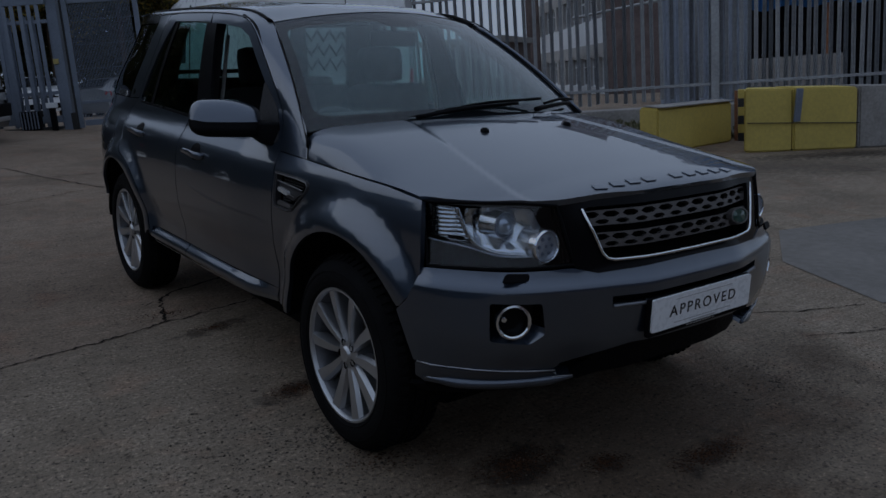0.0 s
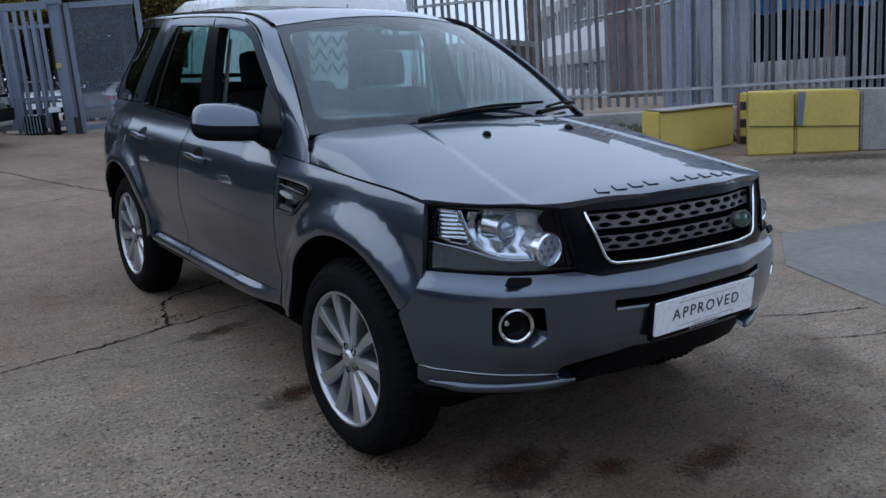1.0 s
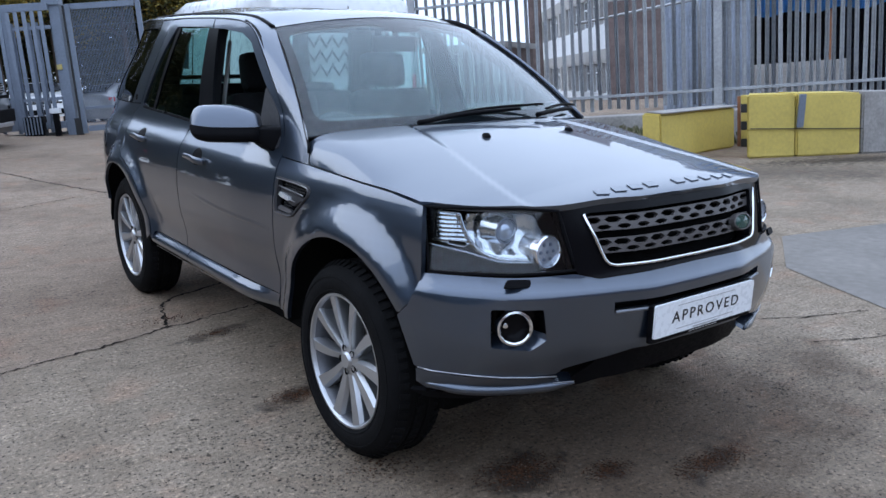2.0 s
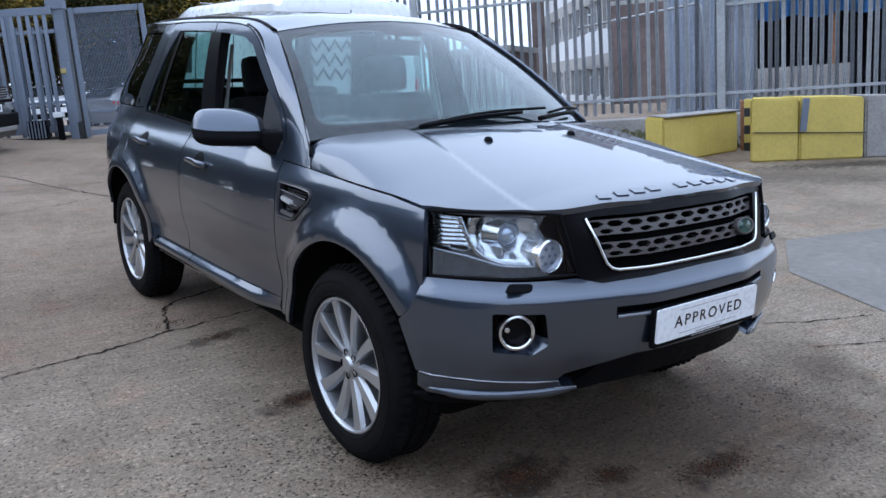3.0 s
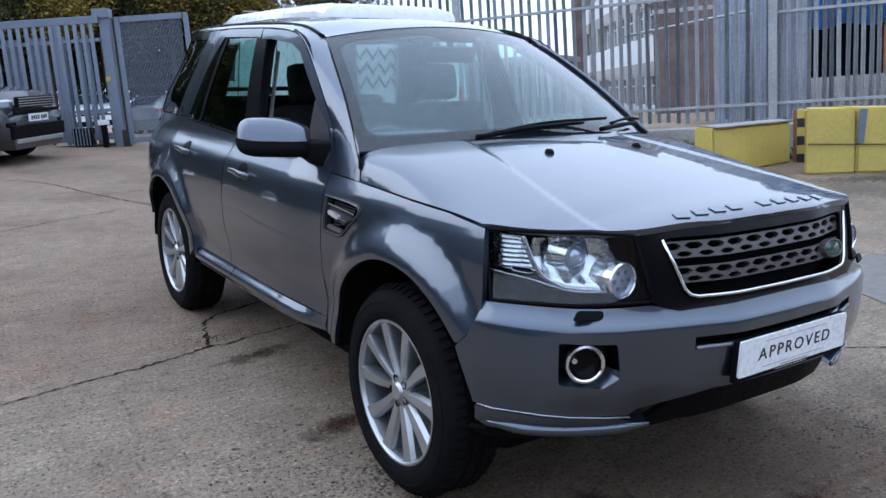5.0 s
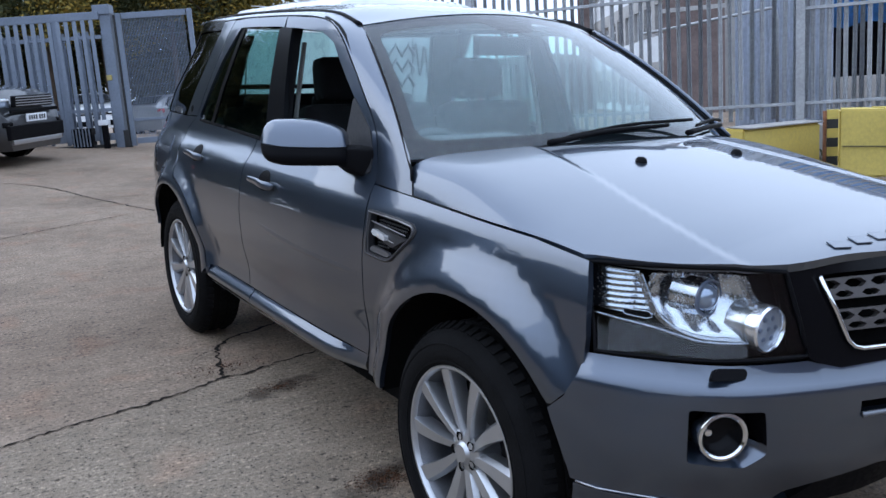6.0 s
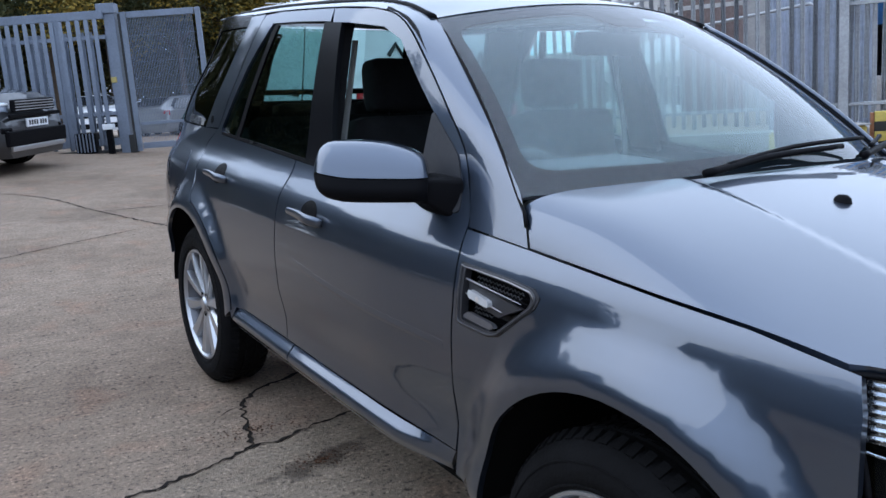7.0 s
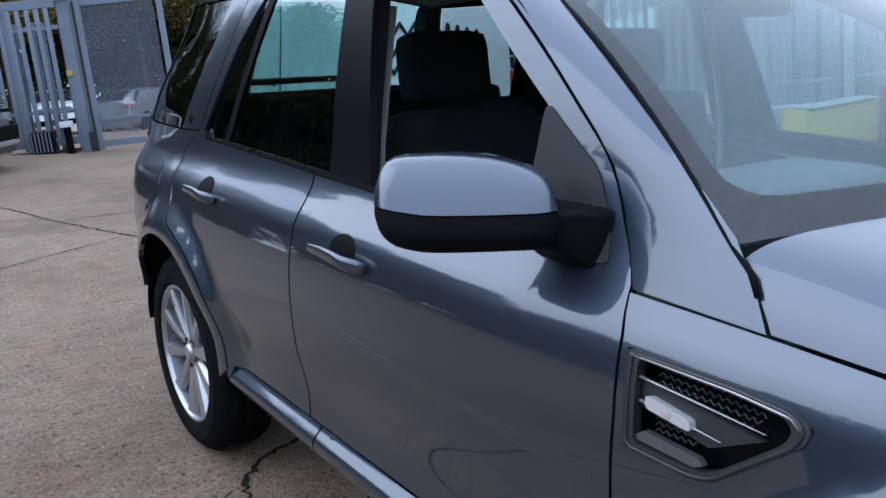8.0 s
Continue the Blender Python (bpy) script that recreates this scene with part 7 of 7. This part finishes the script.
def facade(name, label, a, b, depth, height, mat, storeys, bays, z0=0.0, window=(0.62, 0.55), sill=0.25, band=None, wall_panels=None):
    """A building whose street side runs from a to b: walls, window openings with frames and panes, and a roof edge."""
    a, b = Vector(a), Vector(b)
    d = (b - a).normalized()
    L = (b - a).length
    t = thing(name, label, "building", pose(a.x, a.y, z0, 0, 0, math.degrees(math.atan2(d.y, d.x))))
    bw, sh = L / bays, height / storeys
    part("rear_block", box((L, depth, height), Matrix.Translation((L / 2, 0.32 + depth / 2, height / 2))), mat, t)
    part("roof_edge", box((L + 0.3, depth + 0.6, 0.25), Matrix.Translation((L / 2, depth / 2 + 0.1, height + 0.12))), GREY_RENDER, t)
    for s in range(storeys):
        part("storey_band", box((L, 0.30, sh * 0.16), Matrix.Translation((L / 2, 0.16, s * sh + sh * 0.08))), band or mat, t)
        for k in range(bays):
            x0 = k * bw
            w = bw * window[0]
            zs, zh = s * sh + sh * 0.16 + sh * sill, sh * window[1]
            part("wall_panel", box((bw, 0.28, sh * sill), Matrix.Translation((x0 + bw / 2, 0.17, s * sh + sh * 0.16 + sh * sill / 2))), wall_panels or mat, t)
            part("pier", box((bw - w, 0.30, sh * 0.84 - sh * sill), Matrix.Translation((x0 + (bw - w) / 2, 0.16, zs + (sh * 0.84 - sh * sill) / 2))), mat, t)
            top_h = sh * 0.84 - sh * sill - zh
            if top_h > 0.02:
                part("lintel", box((w, 0.28, top_h), Matrix.Translation((x0 + bw - w / 2, 0.17, zs + zh + top_h / 2))), mat, t)
            win = part("window", box((w, 0.04, zh), Matrix.Translation((x0 + bw - w / 2, 0.24, zs + zh / 2))), FAR_GLASS, t, "dark window")
            fr = bmesh.new()
            for zz in (zs + 0.03, zs + zh * 0.68, zs + zh - 0.03):
                add_box(fr, (w, 0.07, 0.06), Matrix.Translation((x0 + bw - w / 2, 0.20, zz)))
            for xx in (x0 + bw - w + 0.03, x0 + bw - w / 2, x0 + bw - 0.03):
                add_box(fr, (0.06, 0.07, zh), Matrix.Translation((xx, 0.20, zs + zh / 2)))
            part("window_frame", fr, WHITE_PANEL, win)
    return t


facade("office_block", "brown and white panelled office block with rows of windows", bearing(0.6811, 0.7321, 55), bearing(0.7353, 0.6777, 36), 8, 8.7, GREY_RENDER, 3, 9, wall_panels=WHITE_PANEL, band=GREY_RENDER, sill=0.36, window=(0.74, 0.44), z0=-1.16)
facade("brick_house", "low brown brick building with small windows", bearing(0.575, 0.818, 38), bearing(0.648, 0.762, 37), 6, 2.6, BRICK_BROWN, 1, 4, z0=rise(26, 24))
tower = thing("brick_tower", "tall plain brown brick stair tower with a grey band", "building", pose(*bearing(0.756, 0.6545, 35.4), rise(26, 24), 0, 0, -49.15))
part("tower_wall", box((2.2, 3, 9), Matrix.Translation((0, 0, 4.5)), 0.02), BRICK_BROWN, tower)
part("tower_band", box((2.24, 3.04, 0.16), Matrix.Translation((0, 0, 3.95)), 0.01), GREY_RENDER, tower, "grey concrete band")
part("tower_coping", box((2.4, 3.2, 0.18), Matrix.Translation((0, 0, 9.05)), 0.01), GREY_RENDER, tower)
pier = part("brick_pier", box((0.75, 0.75, 9), Matrix.Translation((*bearing(0.6764, 0.7365, 53), 4.5 + rise(26, 24))) @ pose(0, 0, 0, 0, 0, -47), 0.02), BRICK_BROWN)
tagged(pier, "narrow brown brick pier at the office corner", "building")
# corrugated steel wall
C0, C1 = bearing(0.7761, 0.6306, 17.2), bearing(0.832, 0.555, 16.4)
cd = (C1 - C0).normalized()
bm = bmesh.new()
prev = None
for i in range(84):
    p = C0 + cd * ((C1 - C0).length * i / 83)
    off = Vector((-cd.y, cd.x)) * (0.02 if (i // 2) % 2 else 0.0)
    cur = (bm.verts.new((*(p + off), rise(p.x, p.y) - 0.1)), bm.verts.new((*(p + off), 3.7)))
    if prev:
        bm.faces.new((prev[0], cur[0], cur[1], prev[1]))
    prev = cur
bmesh.ops.solidify(bm, geom=bm.faces[:], thickness=0.02)
tagged(part("corrugated_wall", bm, SHEET_BLUE), "grey blue corrugated steel wall behind the fence", "wall")
# a bent pipe rail runs behind the fence
H0, H1 = bearing(0.712, 0.702, 17.5), bearing(0.800, 0.600, 16.0)
rail = part("pipe_rail", tube([(*H0, 2.30), (*H0.lerp(H1, 0.5), 2.39), (*H0.lerp(H1, 0.97), 2.47), (*H0.lerp(H1, 1.0), 2.43), (*H0.lerp(H1, 1.01), 2.26), (*H0.lerp(H1, 1.012), 0.3)], 0.028, 8), FENCE_STEEL, smooth=True)
tagged(rail, "thin galvanised pipe rail bent down at its end", "rail")
# open shed with blue sheeting over its mouth
S0, S1 = bearing(0.822, 0.570, 22), bearing(0.95, 0.31, 22)
sd = (S1 - S0).normalized()
shed = thing("open_shed", "open dark shed with bright blue sheeting along its eaves", "shed", pose(S0.x, S0.y, rise(S0.x, S0.y), 0, 0, math.degrees(math.atan2(sd.y, sd.x))))
sl = (S1 - S0).length
part("back_wall", box((sl, 0.2, 4.5), Matrix.Translation((sl / 2, 5.0, 2.25))), FAR_DARK, shed)
part("roof_sheet", box((sl, 5.4, 0.12), Matrix.Translation((sl / 2, 2.6, 4.5))), SHEET_BLUE, shed)
bm = bmesh.new()
prev = None
for i in range(80):
    x = sl * i / 79
    off = 0.05 * math.sin(i * 0.9) + 0.03 * math.sin(i * 2.3)
    cur = (bm.verts.new((x, off, 2.25 + 0.05 * math.sin(i * 0.5))), bm.verts.new((x, off * 0.3, 3.2)), bm.verts.new((x, 0, 4.5)))
    if prev:
        for k in (0, 1):
            bm.faces.new((prev[k], cur[k], cur[k + 1], prev[k + 1]))
    prev = cur
bmesh.ops.solidify(bm, geom=bm.faces[:], thickness=0.02)
part("blue_sheeting", bm, AWNING_BLUE, shed, "hanging bright blue sheeting", True)
part("low_wall", box((sl * 0.4, 0.2, 1.12), Matrix.Translation((sl * 0.2, 0.1, 0.56)), 0.02), BARE_CONCRETE, shed, "grey concrete upstand")
for f in (0.0, 0.33, 0.66, 1.0):
    part("shed_post", box((0.18, 0.18, 4.5), Matrix.Translation((sl * f, 0.15, 2.25)), 0.01), RUST if f == 0.33 else SHEET_BLUE, shed)
part("side_wall", box((0.2, 5, 4.5), Matrix.Translation((0, 2.7, 2.25))), FAR_DARK, shed)
part("side_wall", box((0.2, 5, 4.5), Matrix.Translation((sl, 2.7, 2.25))), BRICK_BROWN, shed)


# ---- trees and rough growth ----
def tree(name, label, at, height, spread, mat, seed, leaves=2600, leaf=0.16, trunk=0.16, low=0.45):
    rnd = random.Random(seed)
    t = thing(name, label, "tree", Matrix.Translation(at), "trees round the yard")
    bm = bmesh.new()
    lean = Vector((rnd.uniform(-0.3, 0.3), rnd.uniform(-0.3, 0.3), 0))
    add_tube(bm, [lean * (z / height) + Vector((0, 0, z)) for z in np.linspace(0, height * 0.8, 6)], [trunk * (1 - 0.14 * i) for i in range(6)], 8)
    limbs = []
    for i in range(9):
        a, z0 = rnd.random() * 6.283, height * rnd.uniform(0.25, 0.65)
        d = Vector((math.cos(a), math.sin(a), rnd.uniform(0.25, 0.9))).normalized()
        p0 = lean * (z0 / height) + Vector((0, 0, z0))
        p1 = p0 + d * spread * rnd.uniform(0.5, 0.9)
        limbs.append(p1)
        add_tube(bm, [p0, p0.lerp(p1, 0.5) + Vector((0, 0, 0.1)), p1], [trunk * 0.4, trunk * 0.25, trunk * 0.08], 6)
    part("trunk", bm, BARK, t, "", True)
    centres = limbs + [Vector((rnd.uniform(-0.5, 0.5) * spread, rnd.uniform(-0.5, 0.5) * spread, height * rnd.uniform(low, 1.0))) for _ in range(9)]
    verts, faces = [], []
    for i in range(leaves):
        c = rnd.choice(centres)
        r = spread * 0.46 * rnd.random() ** 0.45
        a, b = rnd.random() * 6.283, math.acos(rnd.uniform(-1, 1))
        p = c + Vector((r * math.sin(b) * math.cos(a), r * math.sin(b) * math.sin(a), r * 0.8 * math.cos(b)))
        if p.z < 0.15:
            continue
        u = Vector((rnd.uniform(-1, 1), rnd.uniform(-1, 1), rnd.uniform(-0.6, 0.6))).normalized() * leaf * rnd.uniform(0.5, 1.2)
        w = u.cross(Vector((rnd.uniform(-1, 1), rnd.uniform(-1, 1), rnd.uniform(-1, 1)))).normalized() * leaf * 0.38
        n = len(verts)
        verts += [p - u, p + w * 0.9, p + u, p - w]
        faces.append((n, n + 1, n + 2, n + 3))
    me = bpy.data.meshes.new("crown")
    me.from_pydata([tuple(v) for v in verts], [], faces)
    me.materials.append(mat)
    part("crown", me, mat, t)
    return t


rnd = random.Random(11)
for i in range(13):
    f = i / 12
    p = Vector((-13.0, 39.0)).lerp(Vector((14.5, 31.5)), f)
    h = rnd.uniform(7.5, 10.0) + (2.6 if i < 9 else 0.0)
    tree("roadside_tree", "bushy roadside tree turning to autumn colours" if i > 7 else "dense dark green roadside tree", (p.x + rnd.uniform(-0.6, 0.6), p.y + rnd.uniform(-0.8, 0.8), rise(p.x, p.y) - 0.05), h, rnd.uniform(3.0, 3.9), LEAF_AUTUMN if i in (8, 10, 11) else LEAF_GREEN, 20 + i, 26000 if i < 8 else 17000, 0.105)
for i in range(16):
    f = i / 15
    p = Vector((-14, 42.5)).lerp(Vector((16.5, 35.0)), f)
    tree("hedge_tree", "dense dark green hedge tree", (p.x, p.y, rise(p.x, p.y) - 0.05), rnd.uniform(5.0, 6.5), 3.2, LEAF_GREEN, 60 + i, 9000, 0.15, 0.16, 0.08)
# behind the camera: a belt of trees, known from its reflection, and added walls
for i in range(18):
    p = Vector((-8.5, 31)).lerp(Vector((-11.8, 13)), i / 10) if i < 11 else Vector((-12.0, 11.2)).lerp(Vector((-13.5, -5)), (i - 11) / 6)
    high = rnd.uniform(8.6, 9.5) if i < 5 else 8.0 - 0.63 * (i - 5) + rnd.uniform(-0.4, 0.4) if i < 11 else rnd.uniform(2.2, 3.0)
    tree("yard_tree", "tall leafy tree along the yard's edge", (p.x + rnd.uniform(-0.6, 0.6), p.y + rnd.uniform(-1, 1), rise(p.x, p.y) - 0.1), high, rnd.uniform(2.4, 2.9), LEAF_GREEN if i < 11 else LEAF_OLIVE, 90 + i, 26000 if i < 5 else 16000, 0.13, 0.2, 0.08)
# unseen brick walls, added to close the yard and darken what the paint mirrors
wall = part("unseen_wall_west", box((0.3, 36, 1.7), YARD @ Matrix.Translation((-17.0, 4, 0.8)), 0.02), BRICK_BROWN)
tagged(wall, "plain brown brick wall added out of view to darken reflections", "wall", kind="structure")
wall = part("unseen_wall_south", box((44, 0.3, 5.2), Matrix.Translation((4, -16, 2.5 + rise(4, -16))), 0.02), BRICK_BROWN)
tagged(wall, "plain brown brick wall added out of view to darken reflections", "wall", kind="structure")

# weeds and rubble under the fence
verts, faces = [], []
rnd = random.Random(3)
for i in range(5200):
    p = F0.lerp(F1, rnd.random()) - FN * rnd.uniform(-0.5, 0.6) if i % 2 else F0.lerp(F1, rnd.uniform(0.2, 0.62)) - FN * rnd.uniform(0.2, 2.0)
    h = rnd.uniform(0.05, 0.26)
    a = rnd.random() * 6.283
    w = Vector((math.cos(a), math.sin(a), 0)) * rnd.uniform(0.012, 0.05)
    q = Vector((p.x, p.y, rise(p.x, p.y)))
    lean = Vector((rnd.uniform(-0.12, 0.12), rnd.uniform(-0.12, 0.12), h))
    n = len(verts)
    verts += [q - w, q + w, q + lean + w * 0.3, q + lean - w * 0.3]
    faces.append((n, n + 1, n + 2, n + 3))
me = bpy.data.meshes.new("weeds")
me.from_pydata([tuple(v) for v in verts], [], faces)
me.materials.append(WEED)
tagged(part("weeds", me, WEED), "rough weeds and litter along the fence foot", "weeds", kind="stuff")
